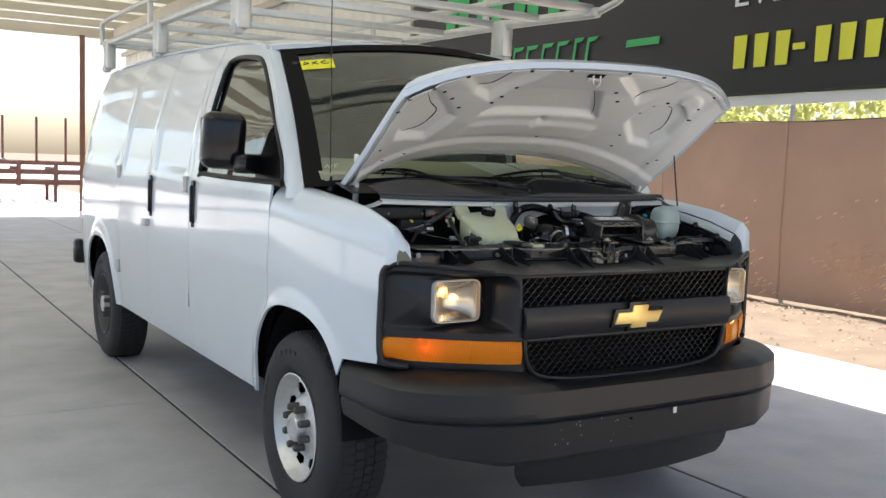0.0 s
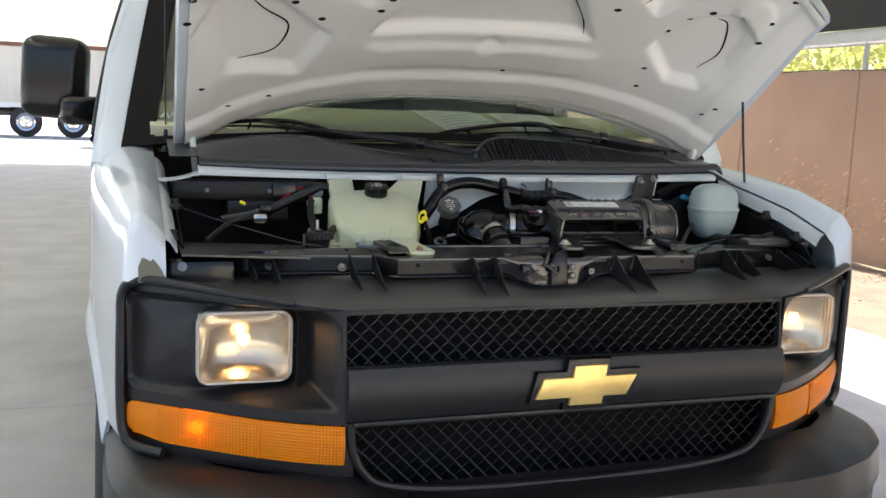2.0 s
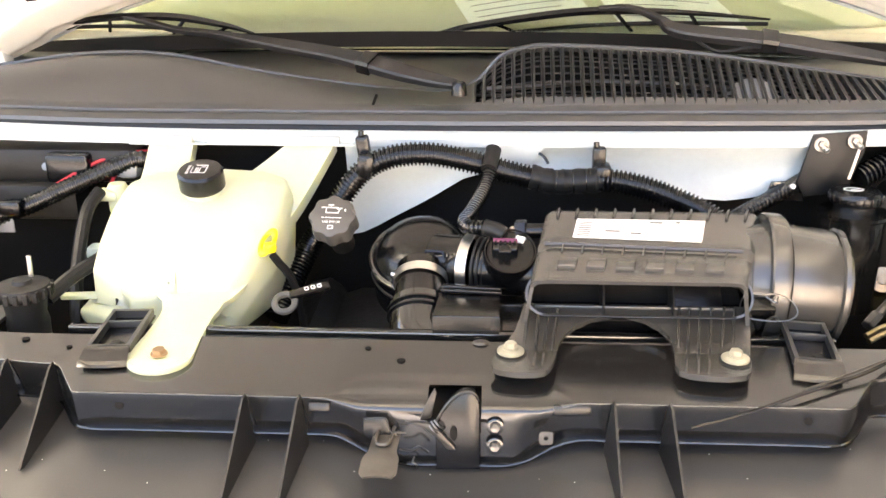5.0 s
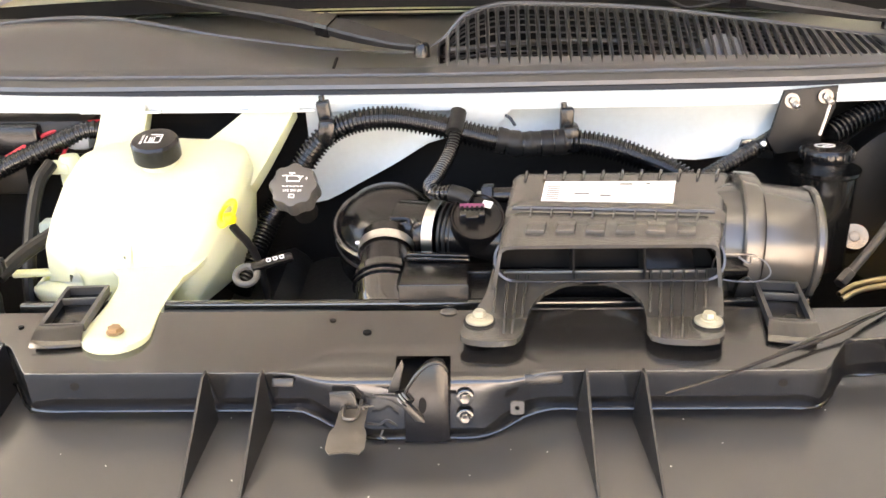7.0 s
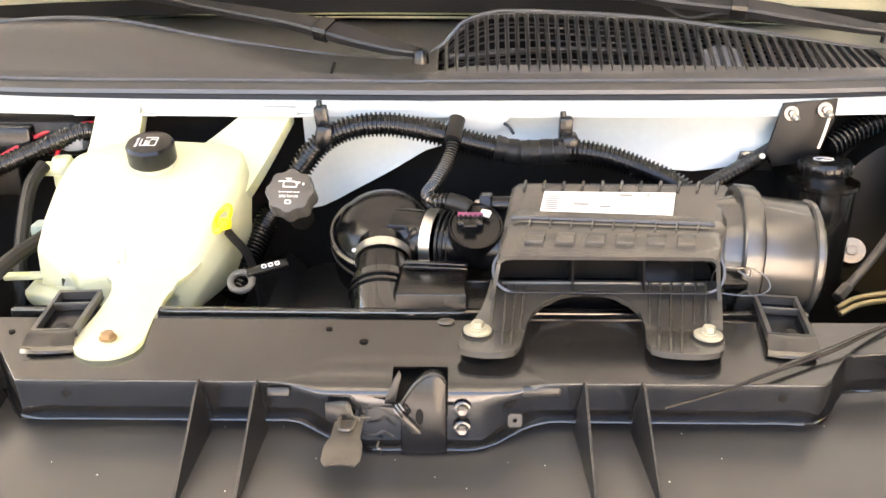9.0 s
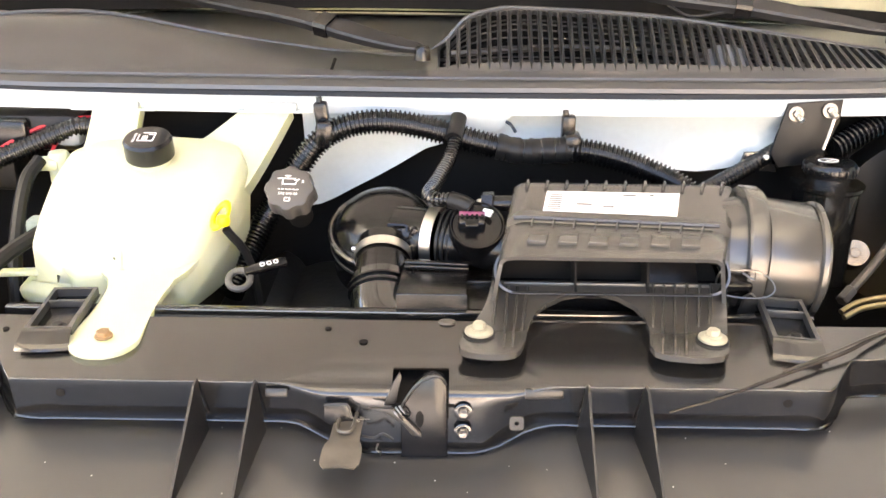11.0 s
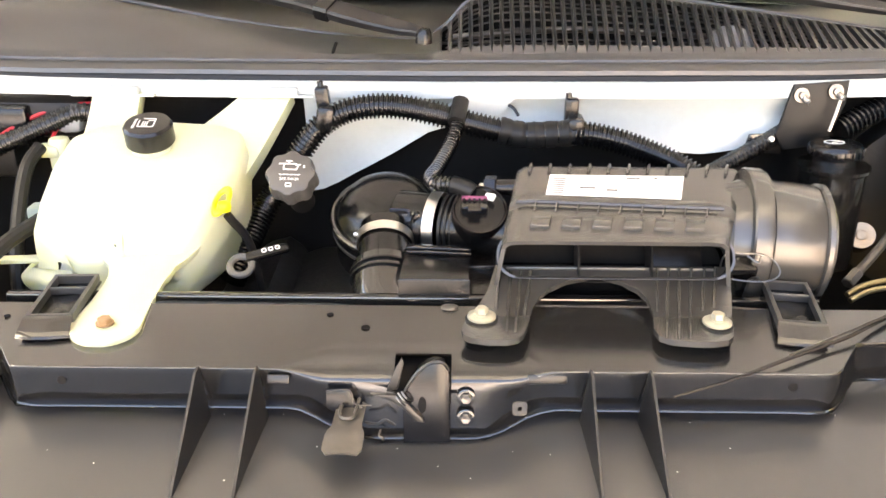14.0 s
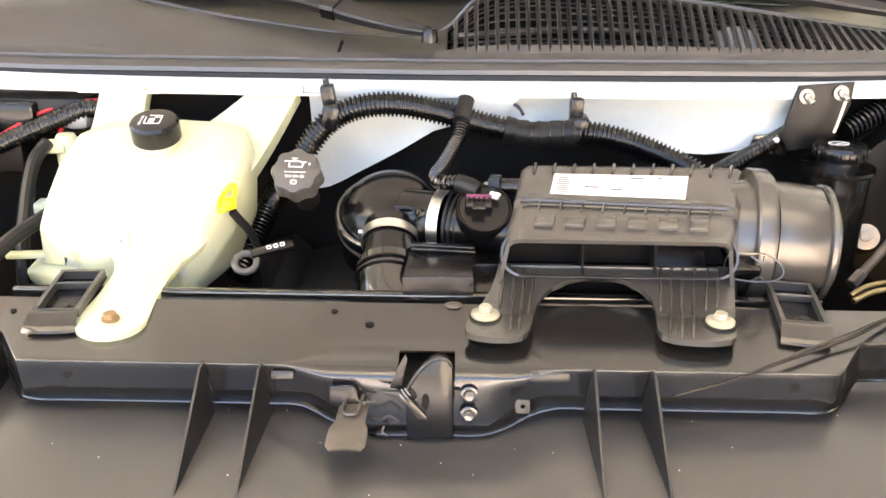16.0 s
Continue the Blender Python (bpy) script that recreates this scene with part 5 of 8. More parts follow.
bm = tube([hood_pt(SU - 0.02, SV, -0.01), hood_pt(SU - 0.02, SV + 0.02, -0.040), hood_pt(SU, SV + 0.03, -0.052), hood_pt(SU + 0.02, SV + 0.02, -0.040), hood_pt(SU + 0.02, SV, -0.01)], 0.004, 8, 4)
part("striker", bm, STEEL, hood)
part("striker_plate", box(0.055, 0.022, 0.010, hood_pt(SU, SV + 0.035, -0.020), 0.003, rot=(-24, 0, 0)), HOODIN, hood)
# hinge arms and prop rod
for s in (-1, 1):
    part("hinge_arm", box(0.016, 0.03, 0.26, (HX + s * 0.765 - 0.0, 0.885, 1.36), 0.005, rot=(14, s * 6, 0)), HOODIN, van)
top = Vector((0.80, 0.69, 1.555))
part("prop_rod", tube([(0.780, 0.69, 1.592), (0.803, 0.685, 1.595), (0.815, 0.68, 1.58), (0.818, 0.66, 1.44), (0.822, 0.64, 1.30)], 0.0036, 8, 5), BLACKPL, van, "thin black prop rod")

# ---- engine bay ----
def shell_and_floor():
    # bay walls and floor coloured near black in place of deep shade
    part("inner_fender", sheet(lambda u, v: (-0.795 - 0.02 * v, u, interp(u, WING_Y, WING_Z) - 0.05 - 0.5 * v), lines(0.24, 0.95, step=0.1), lin(0, 1, 4), 0.004), SHADEBLK, van)
    part("inner_fender", sheet(lambda u, v: (0.800 + 0.02 * v, u, interp(u, WING_Y, WING_Z) - 0.05 - 0.5 * v), lines(0.24, 0.95, step=0.1), lin(0, 1, 4), 0.004), SHADEBLK, van)
    part("bay_floor", box(1.6, 0.9, 0.02, (0, 0.55, 0.62)), SHADEBLK, van)
    part("firewall", box(1.56, 0.02, 0.70, (0, 0.70, 0.94)), SHADEBLK, van)
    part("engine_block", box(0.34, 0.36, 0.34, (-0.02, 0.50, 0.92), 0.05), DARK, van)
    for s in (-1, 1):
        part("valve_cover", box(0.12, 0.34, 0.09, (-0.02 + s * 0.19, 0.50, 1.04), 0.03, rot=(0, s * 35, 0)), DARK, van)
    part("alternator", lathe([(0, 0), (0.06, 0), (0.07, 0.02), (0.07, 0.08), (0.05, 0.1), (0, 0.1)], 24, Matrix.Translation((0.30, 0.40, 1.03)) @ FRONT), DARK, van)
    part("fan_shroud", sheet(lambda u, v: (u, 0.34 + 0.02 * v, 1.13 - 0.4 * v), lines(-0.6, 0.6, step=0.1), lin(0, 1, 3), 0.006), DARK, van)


shell_and_floor()


def head_z(y, x=1.0):
    """Height of the header panel, which dips a little under the latch."""
    a = max(0.0, min(1.0, (0.135 - abs(x - 0.005)) / 0.06)) * max(0.0, min(1.0, (y - 0.09) / 0.08))
    return 1.086 + 0.170 * (y - 0.037) - 0.013 * a * a * (3 - 2 * a)


def front_edge(x):
    return interp(abs(x - 0.005), (0.0, 0.368, 0.405, 0.50, 0.62, 0.80), (0.190, 0.190, 0.246, 0.258, 0.29, 0.35))


def plate_z(x, y):
    return interp(y, (0.24, 0.30), (1.1612, 1.1687)) - 0.05 * max(0, abs(x) - 0.5)


def pressed(x):
    """1 where the front edge is rolled down into the latch panel, 0 beside it."""
    a = interp(x, (-0.128, -0.078, 0.080, 0.128), (0, 1, 1, 0))
    return a * a * (3 - 2 * a)


def support():
    """Radiator support: plate, fold or roll, face and lip, in one pressing."""
    def section(u):
        w, e = pressed(u), front_edge(u) + 0.03 * max(0, abs(u) - 0.5)
        drop = 0.05 * max(0, abs(u) - 0.5)
        mix = lambda a, b: a + (b - a) * w
        rim = interp(u, (-0.118, -0.075, -0.048, 0.061, 0.081, 0.115), (0.197, 0.186, 0.172, 0.173, 0.185, 0.197))
        by, bz = mix(e + 0.002, 0.240), 1.161 - drop
        cy, cz = mix(e - 0.0005, 0.187), mix(1.1595, 1.149) - drop
        dy, dz = mix(e + 0.005, rim + 0.009), mix(1.121, head_z(rim, u) + 0.003) - drop
        row = [(0.300 + 0.05 * max(0, abs(u) - 0.45) + (by - 0.300) * k / 8, bz + 0.0075 * (1 - k / 8)) for k in range(8)]
        for k in range(9):
            a = math.pi / 2 * k / 8
            row.append((by + (cy - by) * math.sin(a), cz + (bz - cz) * math.cos(a)))
        for k in (1, 2, 3, 4, 5):
            s = k / 5
            row.append((cy + (dy - cy) * s, cz + (dz - cz) * s))
        row += [(dy - 0.0075, dz - 0.0008), (dy - 0.0085, dz + 0.0006)]
        return row
    us = lines(-0.80, -0.41, -0.37, -0.13, -0.021, 0.030, 0.13, 0.37, 0.41, 0.80, step=0.008)
    secs = {u: section(u) for u in us}
    n = len(secs[us[0]])
    sup = part("radiator_support", sheet(lambda u, v: (u, *secs[u][v]), us, list(range(n)), 0.0, keep=lambda u, v: not (-0.021 < u < 0.030 and 10.0 < v < 18.0)), PLATEBLK, van, "glossy black steel radiator support", angle=50)
    part("lip_edge", tube([(u, secs[u][-1][0], secs[u][-1][1] + 0.0006) for u in us[::3]], 0.0014, 6, 2), GLOSSBLK, sup)
    part("rear_step", box(0.80, 0.030, 0.010, (-0.01, 0.312, 1.146), 0.002), SHADEBLK, sup)
    part("rear_flange", box(0.82, 0.012, 0.020, (-0.01, 0.322, 1.160), 0.003), GLOSSBLK, sup)
    # creases where the roll runs out
    for pts in (((-0.140, 0.232), (-0.112, 0.208), (-0.086, 0.192)), ((0.140, 0.262), (0.118, 0.236), (0.100, 0.212), (0.094, 0.200))):
        part("crease", tube([(x, y, 1.1632 - 0.010 * k) for k, (x, y) in enumerate(pts)], lambda t: 0.0012 + 0.002 * math.sin(math.pi * t), 8, 6), GLOSSBLK, sup)

    # latch on the leaning panel
    n = Vector((0, -0.989, 0.148))

    def lean(z):
        return z - 0.233 * (1.165 - z)

    def P(x, z, h=0.0):
        return Vector((x, 0.188 - (1.165 - lean(z)) * 0.15, lean(z))) + n * h

    def plate(name, pts, depth, lift, material, parent, bevel=0.001, label=""):
        e2 = Vector((0, 0.148, 0.989))
        o = P(0, 1.14, lift)
        m = Matrix(((1, 0, 0, o.x), (0, e2.y, n.y, o.y), (0, e2.z, n.z, o.z), (0, 0, 0, 1)))
        return part(name, prism([(x, (lean(z) - lean(1.14)) / 0.989) for x, z in pts], depth, m, bevel=bevel), material, parent, label)
    lat = part("latch_well", box(0.062, 0.060, 0.030, (0.004, 0.216, 1.128), 0.0), SHADEBLK, sup, smooth=False)
    lat = plate("hood_latch", [(-0.0123, 1.109), (-0.0124, 1.1475), (-0.0078, 1.1555), (0.0002, 1.1644), (0.0088, 1.1706), (0.0169, 1.1728), (0.024, 1.1705), (0.0282, 1.1634), (0.0299, 1.1101)], 0.012, 0.010, BLACKPL, van, 0.003, "black pressed steel hood latch with springs")
    part("jaw_edge", tube([P(-0.0115, 1.1495, 0.012), P(-0.0078, 1.1555, 0.013), P(0.0002, 1.1644, 0.013), P(0.0088, 1.1706, 0.013), P(0.0169, 1.1728, 0.013), P(0.024, 1.1705, 0.012), P(0.0275, 1.165, 0.010)], lambda t: 0.0009 + 0.0009 * math.sin(math.pi * t), 8, 6), LATCH, lat)
    part("jaw_slot", lathe([(0, 0.0006), (0.0032, 0.0006), (0.0036, 0)], 14, aim(P(0.0045, 1.1395, 0.0102), P(0.0045, 1.1395, 1))[0] @ Matrix.Diagonal((1, 2.2, 1, 1))), SHADEBLK, lat, smooth=False)
    plate("jaw_strap", [(-0.0277, 1.1469), (-0.0196, 1.1643), (-0.0138, 1.1724), (-0.012, 1.1682), (-0.0171, 1.149)], 0.003, 0.004, LATCH, lat, 0.0008)
    plate("latch_pawl", [(-0.0407, 1.1485), (-0.0246, 1.1442), (-0.0103, 1.1362), (-0.0016, 1.1273), (0.006, 1.1268), (0.0051, 1.1298), (-0.0084, 1.1416), (-0.0192, 1.1478)], 0.004, 0.014, LATCH, lat, 0.001)
    for a, b in (((-0.0193, 1.1473), (-0.0086, 1.1386)), ((-0.0167, 1.149), (-0.0059, 1.1409)), ((-0.0136, 1.1499), (-0.0043, 1.1428))):
        part("spring_coil", tube([P(*a, 0.012), P((a[0] + b[0]) / 2, (a[1] + b[1]) / 2, 0.016), P(*b, 0.012)], 0.0010, 6, 4), DSTEEL, lat)
    plate("slot_plate", [(-0.0806, 1.1478), (-0.0598, 1.149), (-0.0552, 1.1389), (-0.0493, 1.1379), (-0.0463, 1.1311), (-0.069, 1.1298), (-0.0807, 1.1349)], 0.006, 0.007, BLACKPL, lat, 0.0015)
    part("slot_edge", tube([P(-0.0800, 1.1480, 0.007), P(-0.0598, 1.149, 0.008), P(-0.0560, 1.140, 0.008), P(-0.0493, 1.1379, 0.008), P(-0.040, 1.138, 0.007)], 0.0008, 6, 3), LATCH, lat)
    part("latch_jog", tube([P(-0.0461, 1.1258, 0.010), P(-0.0348, 1.1259, 0.013), P(-0.0278, 1.1288, 0.013), P(-0.019, 1.1234, 0.010)], 0.0012, 6, 5), LATCH, lat)
    part("latch_spring_leg", tube([P(-0.0325, 1.1186, 0.006), P(-0.0340, 1.1150, 0.009), P(-0.0302, 1.1130, 0.009), P(-0.031, 1.108, 0.005)], 0.0009, 6, 4), DSTEEL, lat)
    for z in (1.1426, 1.1273):
        b, _ = aim(P(0.043, z, 0.002), P(0.043, z, 1))
        part("bolt_washer", lathe([(0.0, 0.0), (0.0078, 0.0), (0.0080, 0.0010), (0.0068, 0.0016), (0.0045, 0.0013)], 24, b), GLOSSBLK, lat)
        part("latch_bolt", lathe([(0, 0.001), (0.0048, 0.001), (0.0048, 0.0042), (0.0040, 0.0050), (0.0, 0.0046)], 6, b), DSTEEL, lat, smooth=False)
    q, _ = aim(P(0.0908, 1.1349, 0.004), P(0.0908, 1.1349, 1))
    part("clip_nut", frame_ring(rounded(0.013, 0.013, 0.003), rounded(0.004, 0.004, 0.0019), 0.002, q), GLOSSBLK, lat)
    part("panel_clip", box(0.020, 0.004, 0.008, P(-0.1233, 1.1546, 0.000), 0.0015, rot=(-20, 0, 0)), LATCH, sup)
    part("panel_boss", box(0.036, 0.006, 0.010, (0.115, 0.191, 1.152), 0.003, rot=(-12, 0, 2)), LATCH, sup)
    # release lever, reaching forward
    lever = sheet(lambda u, v: (-0.058 + (-0.5 + u) * interp(v, (0, 0.55, 0.68, 0.95, 1), (0.026, 0.026, 0.034, 0.034, 0.026)) - 0.004 * v, 0.192 - 0.074 * v, 1.129 - 0.004 * v - (0.012 * max(0, v - 0.66)) + 0.002 * math.cos(3.1 * (u - 0.5))), lin(0, 1, 8), lin(0, 1, 14), 0.002)
    lv = part("release_lever", lever, LEVER, lat, "worn bare steel release lever")
    part("lever_rib", tube([(-0.066, 0.187, 1.1325), (-0.067, 0.162, 1.1315), (-0.060, 0.156, 1.1315), (-0.054, 0.162, 1.1315), (-0.052, 0.187, 1.1325)], 0.0018, 6, 4), LEVER, lv)
    # holes, uncut: near-black discs carry the shade they would hold
    for x, y, r in ((-0.052, 0.262, 0.0042), (-0.088, 0.283, 0.0032), (-0.452, 0.288, 0.004), (-0.40, 0.275, 0.003)):
        part("drilled_hole", lathe([(0, 0.0004), (r, 0.0004), (r * 1.05, 0)], 14, Matrix.Translation((x, y, plate_z(x, y) + 0.0004))), SHADEBLK, sup, smooth=False)
    for x in (-0.318, 0.334):
        part("drilled_hole", lathe([(0, 0.0008), (0.0040, 0.0008), (0.0042, 0)], 14, aim((x, front_edge(x) + 0.0012, 1.146), (x, front_edge(x) - 1, 1.26))[0]), SHADEBLK, sup, smooth=False)
    part("plug", lathe([(0.006, 0), (0.0055, 0.002), (0.003, 0.003), (0, 0.003)], 16, Matrix.Translation((0.028, 0.297, 1.168)) @ Matrix.Diagonal((1.5, 1, 1, 1))), LEVER, sup)
    for x in (-0.47, 0.505, -0.62, 0.66):
        bolt("panel_bolt", (x, front_edge(x) - 0.006, 1.134), 0.006, sup, DSTEEL, (0, -0.8, 0.6))


support()


def header_panel():
    """Moulding between the grille and the support."""
    def fn(u, v):
        y0 = fascia(u) + 0.002
        back = front_edge(u) + 0.03 * max(0, abs(u) - 0.5) + 0.012
        y = y0 + (max(back, y0 + 0.05) - y0) * v
        zb = 1.1145 - 0.05 * max(0, abs(u) - 0.5)
        z = brow(u) - 0.001 + (zb - brow(u)) * v + head_z(y, u) - head_z(y) + 0.003 * math.sin(min(1, v * 6) * math.pi / 2) * (1 - v)
        return (u, y, z)
    hp = part("header_panel", sheet(fn, lines(-0.915, -0.15, 0.15, 0.915, step=0.02), lin(0, 1, 24), 0.0), HEADER, van, "dark grey moulded header panel, dusty")
    fins = ((-0.194, -0.199), (-0.142, -0.148), (0.153, 0.154), (0.205, 0.209), (-0.455, -0.449), (-0.405, -0.399), (0.495, 0.489), (0.548, 0.542), (-0.66, -0.654), (-0.615, -0.609), (0.70, 0.694), (0.752, 0.746))
    for x, xf in fins:
        yb = front_edge(x) + 0.03 * max(0, abs(x) - 0.5) - 0.0015
        yf = max(fascia(x) + 0.022, yb - 0.105)
        drop = 0.05 * max(0, abs(x) - 0.5)
        out = 0.018 if abs(x) < 0.5 else 0.004
        vs = [(yb, 1.1635 - drop, 0.0), (yb - 0.010, 1.1625 - drop, 0.10), ((yb + yf) / 2, (1.1625 - drop) * 0.42 + 0.58 * (head_z(yf) + 0.002) + 0.006, 0.55), (yf, head_z(yf) + (0.0 if abs(x) < 0.5 else 0.006), 1.0), (yb, 1.085, 0.0)]
        lean_x = math.copysign(out, x) * -0.5
        fin = bmesh.new()
        for dx in (-0.0011, 0.0011):
            fin.faces.new([fin.verts.new((x + dx + (xf - x) * q + (lean_x if k == 4 else 0.0), y, z)) for k, (y, z, q) in enumerate(vs)])
        f1, f2 = list(fin.faces)
        for k in range(5):
            fin.faces.new((f1.verts[k], f1.verts[(k + 1) % 5], f2.verts[(k + 1) % 5], f2.verts[k]))
        bmesh.ops.triangulate(fin, faces=[f1, f2])
        part("stiffening_fin", fin, FASCIA, hp, smooth=False)
    rng = np.random.RandomState(8)
    bm = bmesh.new()
    for k in range(26):
        u, v = rng.uniform(-0.45, 0.5), rng.uniform(0.1, 0.95)
        x, y, z = fn(u, v)
        box(*(rng.uniform(0.0005, 0.0011, 2)), 0.0005, (x, y, z + 0.0005), bm=bm)
    tagged(part("dust_specks", bm, PAPER, hp, smooth=False), kind="stuff")


header_panel()


def tray_bracket(x0, yaw):
    """Open rubber-stop bracket with a bolt in it."""
    m = Matrix.Translation((x0, 0.290, 1.166)) @ Euler((0, 0, radians(yaw))).to_matrix().to_4x4()
    b = part("stop_bracket", box(0.046, 0.112, 0.003, m @ Vector((0, 0.002, 0.0025)), 0.001, rot=(0, 0, yaw)), BLACKPL, van, "black open plastic bracket bolted to the support")
    wall = frame_ring([(-0.022, 0.056), (0.022, 0.056), (0.022, -0.036), (-0.022, -0.036)], [(-0.0185, 0.051), (0.0185, 0.051), (0.0175, -0.033), (-0.0175, -0.033)], 0.010, m @ Matrix.Translation((0, 0, 0.0125)))
    part("bracket_wall", wall, HEADER, b, smooth=False)
    part("bracket_web", box(0.037, 0.003, 0.008, m @ Vector((0, 0.026, 0.008)), 0.0008, rot=(0, 0, yaw)), HEADER, b)
    def lip(u, v):
        w = 0.022 + 0.003 * v
        return tuple(m @ Vector((w * u, -0.036 - 0.024 * v - 0.003 * (1 - u * u), 0.0125 - interp(v, (0, 0.2, 0.85, 1), (0, 0.0005, 0.008, 0.012)))))
    part("bracket_lip", sheet(lip, lines(-1, -0.85, 0.85, 1, step=0.2), lines(0, 0.2, 0.85, 1, step=0.1), 0.0), GLOSSBLK, b, "glossy sloped lip")
    bolt("bracket_bolt", m @ Vector((0.003, -0.020, 0.004)), 0.0055, b, DARK)


tray_bracket(-0.352, 4)
tray_bracket(0.364, -8)


def coolant_tank():
    """Milky surge tank with two ears, a foot, a cap and a hose."""
    LY = (0.600, 0.592, 0.560, 0.515, 0.470, 0.430, 0.408, 0.398)
    LEFT = (-0.404, -0.414, -0.438, -0.441, -0.440, -0.436, -0.405, -0.385)
    LLOW = (-0.404, -0.414, -0.438, -0.446, -0.458, -0.460, -0.420, -0.385)
    RIGHT = (-0.236, -0.226, -0.217, -0.219, -0.228, -0.246, -0.260, -0.270)
    RLOW = (-0.236, -0.226, -0.222, -0.232, -0.242, -0.254, -0.264, -0.272)
    TOP = (1.262, 1.266, 1.262, 1.246, 1.224, 1.202, 1.184, 1.166)
    bm = bmesh.new()
    rows = []
    for i, y in enumerate(LY):
        l, ll, r, rl, zt = LEFT[i], LLOW[i], RIGHT[i], RLOW[i], TOP[i]
        b = 1.112 + 0.012 * (i == 7)
        ring = [(l + 0.012, zt), (l + 0.060, zt + 0.004), ((l + r) / 2, zt + 0.006), (r - 0.034, zt + 0.003), (r - 0.007, zt - 0.005), (r, zt - 0.018), (r + 0.002, zt - 0.05 if zt - 0.05 > b + 0.02 else b + 0.022), (rl, b + 0.008), (rl - 0.014, b), ((l + r) / 2, b - 0.004), (ll + 0.02, b), (ll + 0.004, b + 0.012), (ll + 0.001, b + 0.026), (l, max(b + 0.034, zt - 0.06)), (l + 0.001, zt - 0.012)]
        rows.append([bm.verts.new((x, y, z)) for x, z in ring])
    for a, b in zip(rows, rows[1:]):
        for k in range(len(a)):
            bm.faces.new((a[k], a[(k + 1) % len(a)], b[(k + 1) % len(a)], b[k]))
    for ring in (rows[0], rows[-1]):
        mid = bm.verts.new(sum((q.co for q in ring), Vector()) / len(ring))
        for k in range(len(ring)):
            bm.faces.new((ring[k], ring[(k + 1) % len(ring)], mid))
    bmesh.ops.recalc_face_normals(bm, faces=bm.faces)
    bmesh.ops.bevel(bm, geom=list(bm.edges), offset=0.0035, segments=2, affect="EDGES", profile=0.5)
    tank = part("coolant_tank", bm, HDPE, van, "milky white plastic coolant tank with a black cap", angle=60)
    # ears bolted to the cowl
    part("tank_ear", sheet(lambda u, v: (-0.424 + 0.060 * u + 0.001 * v, 0.580 + 0.053 * v, 1.256 + 0.044 * v ** 1.3), lin(0, 1, 4), lin(0, 1, 8), 0.018), HDPE, tank)
    part("tank_ear", sheet(lambda u, v: (-0.296 + 0.078 * u + (0.062 - 0.016 * u) * v, 0.590 - 0.055 * u * (1 - v) + 0.046 * v, 1.258 - 0.036 * u * (1 - v) + 0.040 * v ** 1.2), lin(0, 1, 6), lin(0, 1, 8), 0.020), HDPE, tank)
    for x in (-0.398, -0.198):
        part("ear_clip", box(0.105, 0.010, 0.003, (x, 0.632, 1.2955), 0.001), SILLW, tank)
        part("ear_hook", box(0.066, 0.012, 0.010, (x, 0.631, 1.3015), 0.002), SILLW, tank)
    # foot
    def foot(u, v):
        y = 0.425 - 0.205 * v
        w = interp(y, (0.252, 0.30, 0.35, 0.385, 0.400, 0.425), (0.0335, 0.030, 0.030, 0.036, 0.046, 0.060))
        if y < 0.252:
            w = 0.0335 * math.sqrt(max(0.0, 1 - ((0.252 - y) / 0.0322) ** 2))
        cx = interp(v, (0, 0.3, 1), (-0.308, -0.298, -0.296))
        z = interp(v, (0, 0.13, 0.35, 0.55, 1), (1.178, 1.172, 1.171, 1.170, 1.170))
        return (cx + w * u, y, z + 0.004 * (1 - u * u) * (1 - v))
    part("tank_foot", sheet(foot, lin(-1, 1, 10), lin(0, 0.8, 16) + [0.84, 0.87, 0.90, 0.93, 0.955, 0.975, 0.99, 0.998], 0.008), HDPE, tank)
    bolt("foot_bolt", (-0.296, 0.250, 1.172), 0.0068, tank, RUSTBOLT, (0, -0.05, 1), washer=1.25)
    part("tank_notch", box(0.016, 0.020, 0.030, (-0.300, 0.402, 1.128), 0.005), HDPE, tank)
    # cap
    m = Matrix.Translation((-0.325, 0.536, 1.252)) @ Euler((radians(14), 0, 0)).to_matrix().to_4x4()
    part("filler_neck", lathe([(0.024, -0.01), (0.024, 0.014)], 24, m), HDPE, tank)
    prof = [(0.0, 0.012), (0.027, 0.012), (0.0285, 0.014), (0.0285, 0.034), (0.026, 0.0375), (0.022, 0.038), (0, 0.0385)]
    cap = part("tank_cap", lathe(prof, 40, m), BLACKPL, tank, "round black plastic cap with white symbols")
    def on_cap(x, y, w, h):
        return box(w, h, 0.0006, m @ Vector((x, y, 0.0389)), rot=(14, 0, 0))
    for x, y, w, h in ((0.0, -0.0105, 0.018, 0.0012), (-0.009, -0.003, 0.0012, 0.014), (0.009, -0.001, 0.0012, 0.018), (0.0015, 0.008, 0.014, 0.0012), (-0.004, -0.004, 0.0012, 0.011), (-0.0015, -0.004, 0.0012, 0.011), (0.001, -0.004, 0.0012, 0.011), (0.0045, 0.004, 0.006, 0.001)):
        part("symbol_bar", on_cap(x, y, w, h), MARK, cap, smooth=False)
    writing("marking", "DEX-COOL", 0.0042, m @ Matrix.Translation((-0.0135, -0.003, 0.0388)) @ Matrix.Rotation(math.pi / 2, 4, "Z"), MARK, cap, 0.0002)
    # overflow spout with its hose
    part("spout", lathe([(0.013, -0.02), (0.014, 0.012), (0.011, 0.018), (0, 0.018)], 18, Matrix.Translation((-0.459, 0.592, 1.232))), HDPE, tank)
    part("spout_arm", box(0.030, 0.022, 0.016, (-0.470, 0.586, 1.236), 0.006), HDPE, tank)
